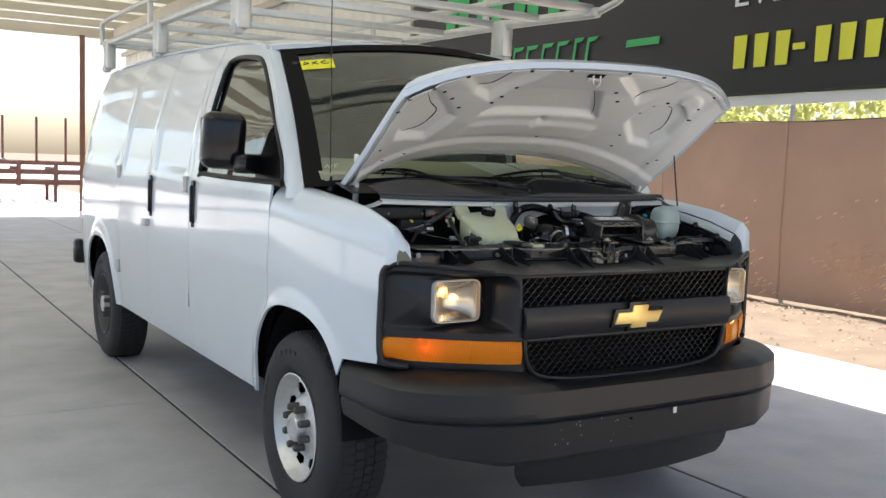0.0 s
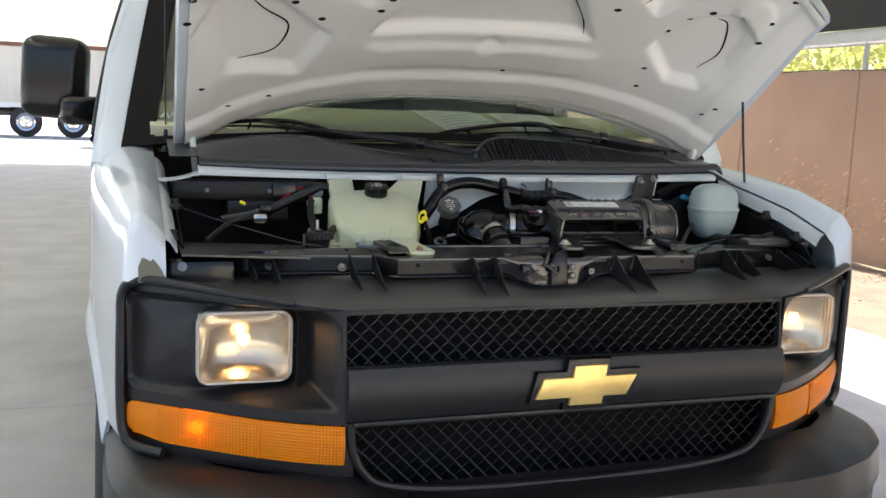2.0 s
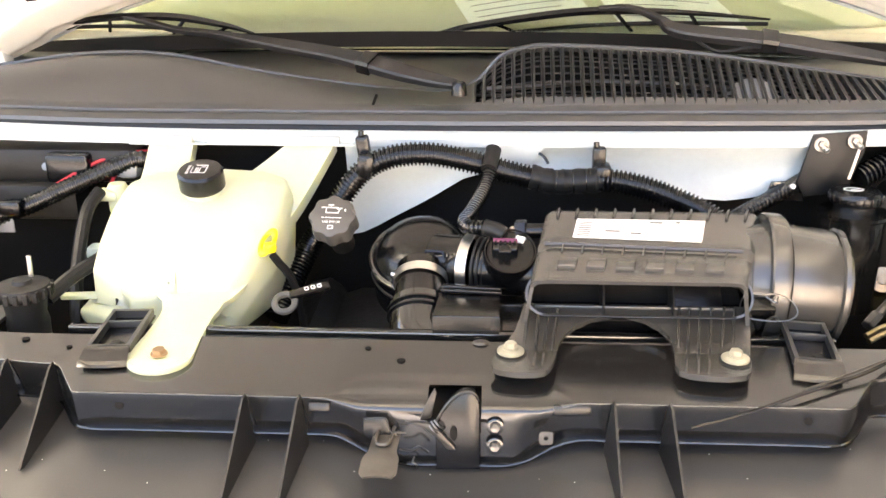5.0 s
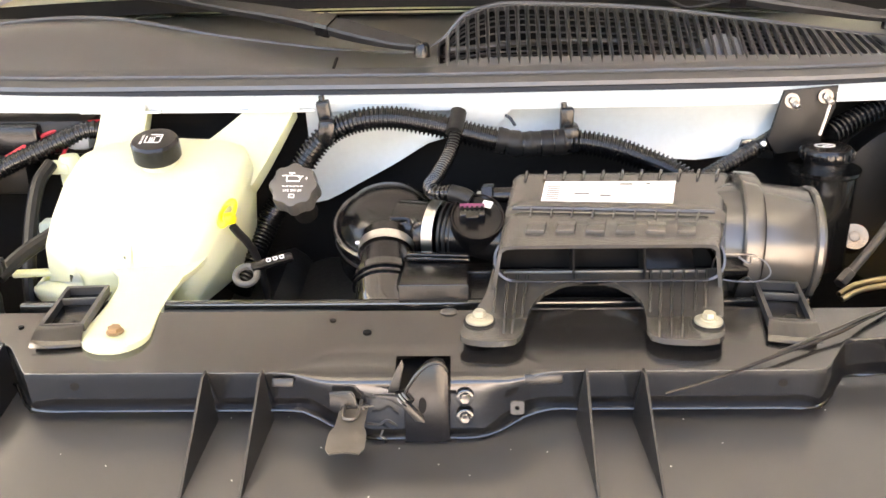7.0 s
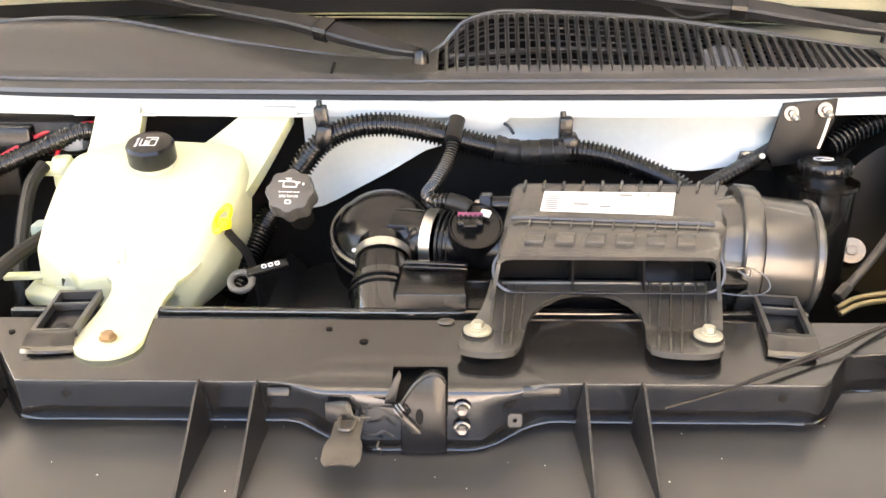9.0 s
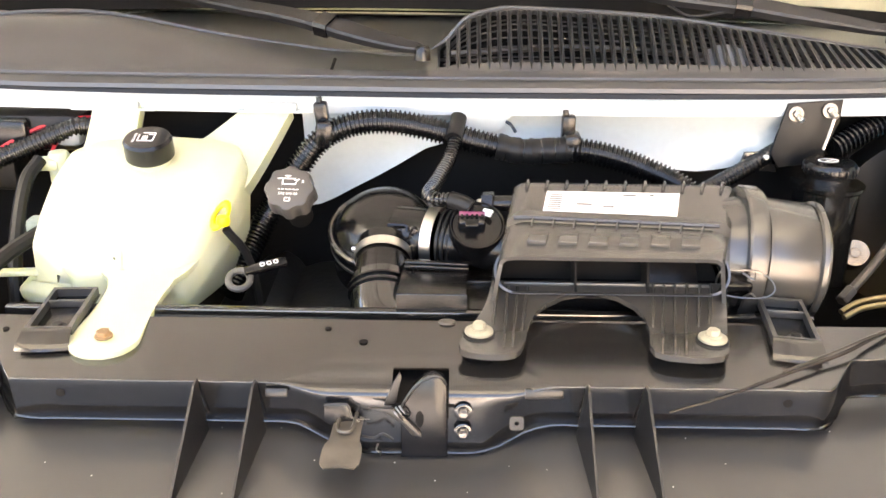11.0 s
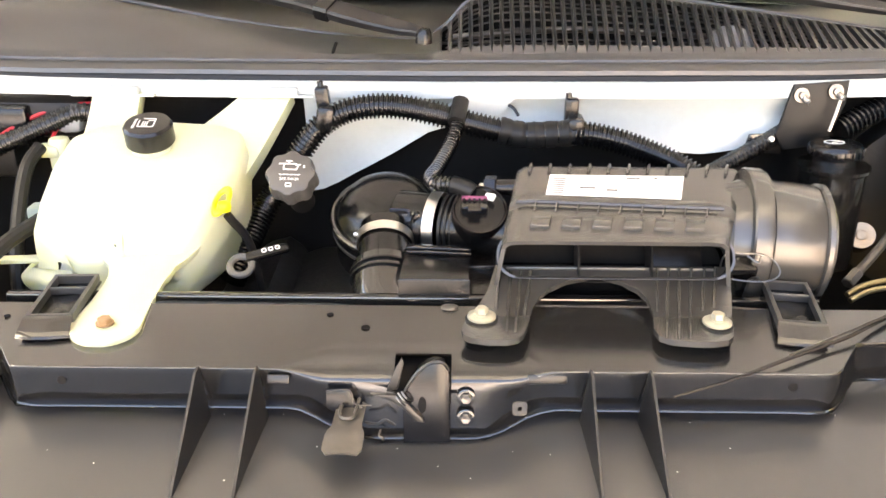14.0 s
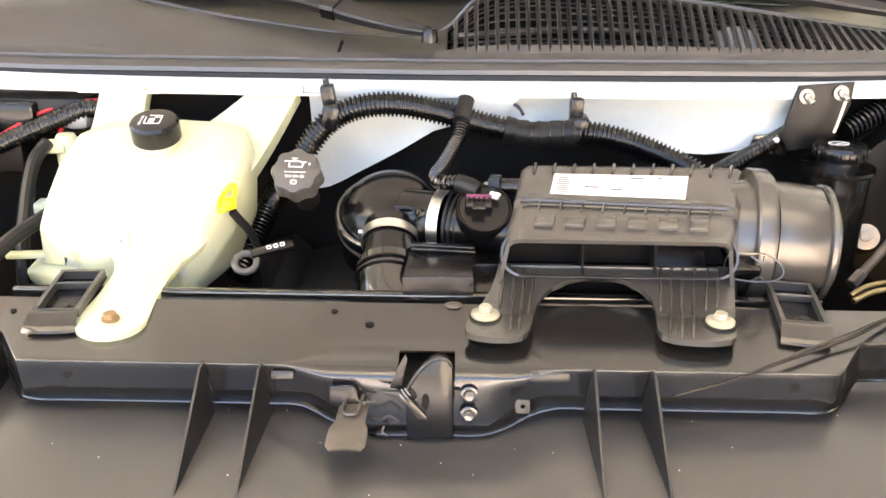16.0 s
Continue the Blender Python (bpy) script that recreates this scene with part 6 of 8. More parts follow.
    part("overflow_hose", tube([(-0.476, 0.575, 1.244), (-0.484, 0.545, 1.225), (-0.482, 0.50, 1.18), (-0.475, 0.46, 1.13), (-0.47, 0.44, 1.05)], 0.0085, 10, 6), RUBBER, tank)
    part("tank_peg", box(0.05, 0.014, 0.007, (-0.452, 0.432, 1.156), 0.003, rot=(0, 0, 6)), HDPE, tank)
    part("hose_clip", box(0.03, 0.026, 0.018, (-0.473, 0.545, 1.17), 0.004), RESW, tank)
    # yellow dipstick handle beside the tank
    ring = Matrix.Translation((-0.228, 0.455, 1.219)) @ Euler((radians(50), radians(10), radians(-25))).to_matrix().to_4x4() @ Matrix.Diagonal((0.72, 1.4, 1, 1))
    y = part("dipstick_handle", lathe([(0.0105 + 0.0034 * math.cos(a), 0.0034 * math.sin(a)) for a in lin(0, 2 * math.pi, 10)], 26, ring), YELLOW, van, "yellow plastic dipstick handle")
    part("dipstick_knob", lathe([(0.0, 0.006), (0.007, 0.005), (0.008, 0), (0.007, -0.005), (0, -0.006)], 14, Matrix.Translation((-0.224, 0.449, 1.215))), YELLOW, y)
    part("dipstick_tube", tube([(-0.222, 0.45, 1.205), (-0.20, 0.47, 1.15), (-0.19, 0.5, 1.0)], 0.005, 8, 4), DARK, y)


coolant_tank()


def oil_cap():
    m = Matrix.Translation((-0.151, 0.490, 1.229)) @ Euler((radians(45), 0, radians(-4))).to_matrix().to_4x4()
    bm = bmesh.new()
    n = 64
    rings = []
    for rr, h in ((0.024, 0.0), (1.0, 0.004), (1.0, 0.022), (0.94, 0.027), (0.8, 0.0285), (0.0, 0.0285)):
        if rr == 0.0:
            rings.append([bm.verts.new(m @ Vector((0, 0, h)))])
            continue
        ring = []
        for k in range(n):
            a = 2 * math.pi * k / n
            r = 0.0278 + 0.0014 * math.tanh(3 * math.cos(8 * a))
            r = rr * r if rr > 0.5 else rr
            ring.append(bm.verts.new(m @ Vector((r * math.cos(a), r * math.sin(a), h))))
        rings.append(ring)
    for a, b in zip(rings, rings[1:]):
        for k in range(n):
            j = (k + 1) % n
            if len(b) == 1:
                bm.faces.new((a[k], a[j], b[0]))
            else:
                bm.faces.new((a[k], a[j], b[j], b[k]))
    cap = part("oil_cap", bm, GREYBLK, van, "scalloped black oil filler cap with white symbols")
    def bar(x, y, w, h, r=0):
        part("symbol_bar", box(w, h, 0.0006, m @ Vector((x, y, 0.0288)), rot=(45, 0, r - 4)), MARK, cap, smooth=False)
    for x, y, w, h, r in ((0, 0.0035, 0.016, 0.0012, 0), (-0.0075, 0.007, 0.0012, 0.007, 0), (0, 0.0105, 0.014, 0.0012, 0), (0.010, 0.0095, 0.009, 0.0014, 28), (0.008, 0.006, 0.0012, 0.006, -30), (-0.0105, 0.0105, 0.006, 0.0012, 20), (-0.002, 0.014, 0.007, 0.0012, 0), (-0.002, 0.012, 0.0012, 0.004, 0), (0.0155, 0.0075, 0.0018, 0.003, 0)):
        bar(x, y, w, h, r)
    for k in range(6):
        bar(-0.0105 + 0.0042 * k, -0.003, 0.0032, 0.0011, 24 if k % 2 else -24)
    writing("marking", "SAE 5W-30", 0.0046, m @ Matrix.Translation((0, -0.0085, 0.0286)), MARK, cap, 0.0002)
    part("symbol_bar", frame_ring(rounded(0.007, 0.005, 0.001), rounded(0.005, 0.003, 0.0008), 0.0005, m @ Matrix.Translation((0, -0.0155, 0.029))), MARK, cap, smooth=False)
    part("filler_neck", lathe([(0.015, -0.05), (0.015, 0.004)], 24, m), SHADEBLK, van)
    d = part("dipstick_ring", lathe([(0.012 + 0.004 * math.cos(a), 0.0035 * math.sin(a)) for a in lin(0, 2 * math.pi, 8)], 22, Matrix.Translation((-0.199, 0.398, 1.166)) @ Euler((radians(35), 0, 0)).to_matrix().to_4x4()), GREYBLK, van)
    part("transmission_dipstick", box(0.048, 0.013, 0.007, (-0.172, 0.412, 1.176), 0.003, rot=(20, -8, 20)), BLACKPL, van, "black dipstick handle with white marks")
    for k, dx in enumerate((-0.003, 0.004, 0.011)):
        part("handle_mark", frame_ring(rounded(0.0055, 0.006, 0.0018), rounded(0.0032, 0.0036, 0.001), 0.0006, Matrix.Translation((-0.172 + dx, 0.410 + 0.36 * dx, 1.1805 + 0.13 * dx)) @ Euler((radians(20), radians(-8), radians(20))).to_matrix().to_4x4()), MARK, d, smooth=False)


oil_cap()


def air_box():
    """Air cleaner with its intake mouth, collar and round end."""
    def zt(y):
        return interp(y, (0.312, 0.383, 0.386, 0.392, 0.455, 0.47), (1.234, 1.245, 1.249, 1.251, 1.264, 1.257))

    def fn(u, v):
        y = 0.312 + 0.158 * v
        l = interp(v, (0, 0.2, 1), (0.078, 0.082, 0.104))
        r = interp(v, (0, 0.4, 1), (0.300, 0.314, 0.352))
        return (l + (r - l) * u, y - 0.020 * u * math.sin(math.pi * min(1, v * 1.1)) ** 2, zt(y) - 0.006 * max(0, abs(2 * u - 1) - 0.93) / 0.07)
    ab = part("air_cleaner", sheet(fn, lines(0, 0.03, 0.97, 1, step=0.05), lines(0, 0.445, 0.47, 0.5, 0.9, 1, step=0.05), 0.004), AIRBOX, van, "grey-black plastic air cleaner box with an intake mouth")
    # side skirts
    for u in (0, 1):
        part("box_side", sheet(lambda a, v: (fn(u, a)[0] + (0.012 if u else -0.012) * v, fn(u, a)[1], fn(u, a)[2] - 0.002 - 0.075 * v), lin(0, 1, 10), lin(0, 1, 4), 0.004), AIRBOX, ab)
    part("box_back", sheet(lambda a, v: (fn(a, 1)[0], fn(a, 1)[1] + 0.01 * v, fn(a, 1)[2] - 0.08 * v), lin(0, 1, 8), lin(0, 1, 3), 0.004), AIRBOX, ab)
    # ribs over the rear edge
    for k in range(11):
        u = 0.06 + 0.088 * k
        a, b, c = Vector(fn(u, 0.80)), Vector(fn(u, 0.93)), Vector(fn(u, 1.0))
        part("edge_rib", tube([a + Vector((0, 0, 0.001)), b + Vector((0, 0, 0.0025)), c + Vector((0, 0.004, -0.01))], 0.0018, 6, 3), AIRBOX, ab)
    bm = bmesh.new()
    step = [Vector(fn(u, 0.46)) + Vector((0, 0, 0.0015)) for u in lin(0.03, 0.95, 12)]
    part("lid_step", tube(step, 0.0022, 6, 3), AIRBOX, ab)
    for k in range(9):
        u = 0.12 + 0.095 * k
        part("step_rib", rod(Vector(fn(u, 0.46)) + Vector((0, 0, 0.002)), Vector(fn(u, 0.38)) + Vector((0, 0, 0.0)), 0.0014, 5), AIRBOX, ab)
    # raised marks in place of the maker's word
    for k in range(6):
        c = Vector(fn(0.160 + 0.136 * k, 0.21))
        w = 0.022
        part("raised_mark", prism([(-w / 2, -0.0085), (w / 2 - 0.003, -0.0085), (w / 2, 0.0085), (-w / 2 + 0.003, 0.0085)], 0.005, Matrix.Translation(c + Vector((0, 0, 0.0045))) @ Euler((radians(13), 0, radians(-4))).to_matrix().to_4x4(), bevel=0.0008), AIRBOX, ab)
    # label with bars
    lab = sheet(lambda u, v: tuple(Vector(fn(0.155 + 0.60 * u, 0.535 + 0.25 * v)) + Vector((0, 0, 0.0006))), lin(0, 1, 8), lin(0, 1, 4))
    lb = part("paper_label", lab, PAPER, ab, "white paper label with faint print", smooth=False)
    for k in range(8):
        part("bar_code", sheet(lambda u, v: tuple(Vector(fn(0.172 + 0.06 * u, 0.56 + 0.024 * k + 0.011 * v)) + Vector((0, 0, 0.0011))), [0, 1], [0, 1]), FAINT, lb, smooth=False)
    for a, b, w in ((0.50, 0.735, 0.06), (0.62, 0.74, 0.02), (0.30, 0.62, 0.07), (0.42, 0.60, 0.05)):
        part("print_bar", sheet(lambda u, v: tuple(Vector(fn(a + w * u, b + 0.02 * v)) + Vector((0, 0, 0.0011))), [0, 1], [0, 1]), FAINT, lb, smooth=False)
    # intake mouth, the darkness inside it given by a near-black throat
    mo = Matrix.Translation((0.192, 0.322, 1.2145)) @ Euler((radians(90 - 30), 0, 0)).to_matrix().to_4x4()
    outer, inner = rounded(0.236, 0.046, 0.0215, 8), rounded(0.231, 0.041, 0.0195, 8)
    part("mouth_rim", frame_ring(outer, inner, 0.030, mo), AIRBOX, ab, angle=50)
    part("mouth_throat", prism(rounded(0.232, 0.042, 0.0195, 8), 0.002, mo @ Matrix.Translation((0, 0, -0.045))), SHADEBLK, ab)
    part("throat_floor", box(0.20, 0.002, 0.045, mo @ Vector((0, -0.0215, -0.022)), rot=(60, 0, 0)), SHADEBLK, ab, smooth=False)
    for dx in (-0.035, 0.038):
        part("mouth_web", box(0.0022, 0.041, 0.030, mo @ Vector((dx, 0, -0.026)), rot=(60, 0, 0)), SHADEBLK, ab, smooth=False)
    part("throat_panel", box(0.055, 0.036, 0.002, mo @ Vector((0.068, 0.0, -0.036)), rot=(60, 0, 12)), BLACKPL, ab, smooth=False)
    # two feet, joined by an arch under the mouth
    def skirt_z(y):
        return interp(y, (0.210, 0.262, 0.285, 0.315, 0.338), (1.177, 1.178, 1.181, 1.187, 1.197))

    def leg(left, right, ribs):
        ys = [k[0] for k in left]
        def lf(u, v):
            y = 0.338 - 0.122 * v
            l, r = interp(y, [k[0] for k in left], [k[1] for k in left]), interp(y, [k[0] for k in right], [k[1] for k in right])
            return (l + (r - l) * u, y, skirt_z(y))
        lg = part("mounting_foot", sheet(lf, lin(0, 1, 12), lines(0, 0.06, 0.12, 0.2, 0.9, 0.94, 0.97, 1, step=0.025), 0.006), AIRBOX, ab, "ribbed plastic foot")
        for xa, ya, xb, yb in ribs:
            pts = [Vector((xa + (xb - xa) * s, ya + (yb - ya) * s, 0)) for s in lin(0, 1, 6)]
            part("rib", tube([Vector((q.x, q.y, skirt_z(q.y) + 0.0024 - 0.003 * (k == 6))) for k, q in enumerate(pts)], 0.0015, 6, 2), AIRBOX, lg)
        return lg
    leg(((0.216, 0.062), (0.220, 0.046), (0.226, 0.040), (0.238, 0.039), (0.262, 0.048), (0.30, 0.064), (0.338, 0.074)),
        ((0.216, 0.080), (0.220, 0.090), (0.228, 0.096), (0.245, 0.101), (0.275, 0.107), (0.292, 0.114), (0.308, 0.126), (0.318, 0.142), (0.324, 0.168), (0.3245, 0.1745), (0.338, 0.1745)),
        ((0.078, 0.327, 0.072, 0.272), (0.089, 0.328, 0.080, 0.230), (0.099, 0.328, 0.088, 0.230), (0.109, 0.328, 0.099, 0.262)))
    leg(((0.216, 0.250), (0.219, 0.230), (0.226, 0.220), (0.238, 0.217), (0.270, 0.222), (0.292, 0.221), (0.308, 0.213), (0.318, 0.201), (0.324, 0.181), (0.3245, 0.1745), (0.338, 0.1745)),
        ((0.216, 0.266), (0.219, 0.280), (0.226, 0.287), (0.245, 0.291), (0.30, 0.304), (0.338, 0.310)),
        ((0.237, 0.333, 0.226, 0.272), (0.248, 0.333, 0.225, 0.222), (0.259, 0.333, 0.236, 0.220), (0.271, 0.333, 0.246, 0.220), (0.284, 0.333, 0.270, 0.274), (0.295, 0.333, 0.282, 0.280)))
    part("skirt_band", box(0.212, 0.006, 0.006, (0.190, 0.335, 1.1945), 0.002), AIRBOX, ab)
    for x, y in ((0.058, 0.255), (0.277, 0.248)):
        w = part("washer", lathe([(0, 0), (0.0135, 0), (0.0135, 0.004), (0.011, 0.0055), (0, 0.0055)], 26, Matrix.Translation((x, y, 1.178))), ZINC, ab)
        bolt("foot_bolt", (x, y, 1.1835), 0.0062, ab, ZINC, (0, 0, 1), washer=1.3, high=0.006)
        part("grommet", lathe([(0.0155, -0.006), (0.0155, 0.003), (0.013, 0.004)], 22, Matrix.Translation((x, y, 1.176))), RUBBER, ab)
    part("lower_box", box(0.25, 0.12, 0.05, (0.20, 0.41, 1.165), 0.01), BLACKPL, ab)
    # collar and round end
    ax = Matrix.Translation((0.335, 0.418, 1.196)) @ Euler((0, radians(93), radians(-4))).to_matrix().to_4x4()
    part("filter_neck", lathe([(0.060, -0.02), (0.066, 0.008), (0.066, 0.02)], 48, ax), AIRBOX, ab)
    part("collar", lathe([(0.062, 0.004), (0.076, 0.004), (0.0775, 0.006), (0.0775, 0.020), (0.076, 0.024), (0.066, 0.025)], 56, ax), AIRBOX, ab)
    part("filter_end", lathe([(0.067, 0.028), (0.066, 0.036), (0.0640, 0.078), (0.061, 0.083), (0.0605, 0.086), (0.056, 0.094), (0.05, 0.095), (0.0, 0.095)], 56, ax), AIRBOX, ab)
    part("end_rib", lathe([(0.0635, 0.081), (0.0660, 0.083), (0.0660, 0.088), (0.060, 0.090)], 56, ax), AIRBOX, ab)
    # wire clip
    wire = [(0.303, 0.345, 1.187), (0.306, 0.342, 1.208), (0.325, 0.338, 1.212), (0.345, 0.340, 1.209), (0.357, 0.336, 1.202), (0.360, 0.331, 1.193), (0.352, 0.330, 1.186), (0.335, 0.331, 1.184), (0.315, 0.334, 1.185), (0.304, 0.340, 1.188)]
    part("wire_clip", tube(wire, 0.0009, 8, 6), DSTEEL, ab, "bent steel wire clip")
    part("clip_hook", tube([(0.328, 0.340, 1.208), (0.338, 0.333, 1.204), (0.339, 0.333, 1.211)], 0.0011, 8, 4), DSTEEL, ab)
    part("clip_hook", tube([(0.330, 0.334, 1.184), (0.336, 0.329, 1.190), (0.342, 0.331, 1.184)], 0.0011, 8, 4), DSTEEL, ab)
    part("clip_block", box(0.034, 0.02, 0.016, (0.323, 0.347, 1.192), 0.003, rot=(25, 0, 0)), BLACKPL, ab)
    # hinge post at the left
    part("sensor_post", rod((0.070, 0.462, 1.236), (0.105, 0.458, 1.238), 0.009, 14), BLACKPL, ab)
    part("sensor_nut", rod((0.066, 0.463, 1.236), (0.080, 0.461, 1.237), 0.013, 6), BLACKPL, ab)
    part("sensor_tip", rod((0.060, 0.464, 1.235), (0.068, 0.463, 1.236), 0.005, 10), STEEL, ab)


air_box()


def intake_duct():
    """Rubber elbow, clamps, air-flow sensor and resonator."""
    m = Matrix.Translation((-0.045, 0.508, 1.180))
    tilt = Euler((radians(22), 0, 0)).to_matrix().to_4x4()
    d = part("intake_elbow", lathe([(0.064, -0.05), (0.066, -0.01), (0.066, 0.004), (0.061, 0.008), (0.058, 0.016), (0.050, 0.030), (0.034, 0.040), (0.015, 0.044), (0, 0.044)], 48, m @ tilt), BLACKPL, van, "black rubber intake elbow with steel clamps")
    part("elbow_ring", lathe([(0.0655 + 0.004 * math.cos(a), 0.006 + 0.004 * math.sin(a)) for a in lin(0, 2 * math.pi, 10)], 56, m @ tilt), GLOSSBLK, d)
    part("elbow_ring", lathe([(0.0645 + 0.003 * math.cos(a), -0.012 + 0.003 * math.sin(a)) for a in lin(0, 2 * math.pi, 10)], 56, m @ tilt), RUBBER, d)
    part("clamp_screw", rod((-0.038, 0.566, 1.204), (-0.012, 0.556, 1.202), 0.0055, 10), STEEL, d)
    part("elbow_web", box(0.012, 0.05, 0.02, (-0.012, 0.468, 1.205), 0.004, rot=(10, 30, 10)), BLACKPL, d)
    # branch to the sensor
    part("branch_right", rod((-0.03, 0.485, 1.188), (0.012, 0.468, 1.190), 0.034, 30), BLACKPL, d)
    bm = bmesh.new()
    for k in range(3):
        m2, _ = aim((0.022 + 0.007 * k, 0.464, 1.190), (0.1, 0.44, 1.190))
        lathe([(0.030, 0), (0.0355, 0.001), (0.0355, 0.004), (0.030, 0.005)], 30, m2, bm)
    part("bellows", bm, RUBBER, d)
    m2, _ = aim((0.006, 0.470, 1.190), (0.1, 0.44, 1.190))
    part("clamp_band", lathe([(0.0355, 0), (0.0365, 0.0005), (0.0365, 0.013), (0.0355, 0.0135)], 36, m2), STEEL, d, "bright steel clamp band")
    part("sensor_tube", rod((0.02, 0.464, 1.190), (0.10, 0.440, 1.190), 0.031, 30), BLACKPL, d)
    # round sensor face
    ms = Matrix.Translation((0.060, 0.436, 1.214)) @ Euler((radians(38), 0, 0)).to_matrix().to_4x4()
    sn = part("air_flow_sensor", lathe([(0.031, -0.02), (0.031, 0.008), (0.030, 0.011), (0.0285, 0.011), (0.027, 0.009), (0, 0.009)], 40, ms), BLACKPL, van, "round black sensor housing with a plug")
    plug = part("sensor_plug", box(0.030, 0.016, 0.012, ms @ Vector((-0.006, 0.002, 0.014)), 0.004, rot=(38, 0, 0)), BLACKPL, sn)
    part("plug_seal", box(0.028, 0.005, 0.003, ms @ Vector((-0.006, 0.008, 0.0205)), 0.001, rot=(38, 0, 0)), PINK, sn, "magenta seal")
    for k in range(5):
        part("seal_tooth", box(0.0024, 0.004, 0.003, ms @ Vector((-0.017 + 0.0055 * k, 0.0045, 0.0208)), rot=(38, 0, 0)), BLACKPL, sn, smooth=False)
    part("plug_tab", box(0.012, 0.008, 0.004, ms @ Vector((0.011, 0.011, 0.018)), 0.001, rot=(38, 0, -35)), PAPER, sn)
    part("plug_latch", box(0.014, 0.010, 0.003, ms @ Vector((-0.006, -0.005, 0.0215)), 0.001, rot=(38, 0, 0)), BLACKPL, sn)
    # branch towards the front with its clamp
    a, b = Vector((-0.045, 0.462, 1.186)), Vector((-0.044, 0.395, 1.150))
    part("branch_front", rod(a, b, 0.030, 30), BLACKPL, d)
    m3, _ = aim(Vector((-0.045, 0.447, 1.180)), Vector((-0.044, 0.395, 1.152)))
    part("clamp_band", lathe([(0.0315, 0), (0.0325, 0.0005), (0.0325, 0.011), (0.0315, 0.0115)], 36, m3), STEEL, d, "bright steel clamp band")
    part("clamp_ear", tube([(-0.040, 0.452, 1.212), (-0.020, 0.450, 1.212), (-0.018, 0.447, 1.206)], 0.0022, 6, 4), BLACKPL, d)
    part("clamp_ear", rod((-0.080, 0.445, 1.185), (-0.070, 0.442, 1.186), 0.003, 6), STEEL, d)
    part("resonator_pipe", tube([(-0.044, 0.415, 1.158), (-0.043, 0.392, 1.145), (-0.036, 0.366, 1.132), (-0.012, 0.352, 1.126), (0.03, 0.350, 1.126)], 0.035, 22, 8), GLOSSBLK, d, "glossy black rounded pipe")
    m4, _ = aim(Vector((-0.044, 0.408, 1.155)), Vector((-0.043, 0.385, 1.140)))
    for k in (0.0, 0.008):
        part("pipe_seam", lathe([(0.034, k), (0.0375, k + 0.001), (0.0375, k + 0.003), (0.034, k + 0.004)], 32, m4), BLACKPL, d)
    part("resonator_cap", prism([(-0.036, 0.042), (0.034, 0.036), (0.032, -0.052), (-0.040, -0.052)], 0.05, Matrix.Translation((0.016, 0.376, 1.184)) @ Euler((radians(-3), 0, 0)).to_matrix().to_4x4(), bevel=0.002), BLACKPL, d, "flat black cover", angle=25)
    part("cap_ridge", box(0.070, 0.010, 0.006, (0.016, 0.404, 1.186), 0.002, rot=(0, 0, -4)), BLACKPL, d)
    part("cap_ridge", box(0.070, 0.004, 0.004, (0.016, 0.392, 1.186), 0.001, rot=(0, 0, -4)), BLACKPL, d)
    part("bridge_plate", box(0.06, 0.10, 0.008, (0.072, 0.375, 1.166), 0.003), BLACKPL, d)
    part("bridge_edge", box(0.045, 0.006, 0.010, (0.066, 0.386, 1.170), 0.002), BLACKPL, d)


intake_duct()


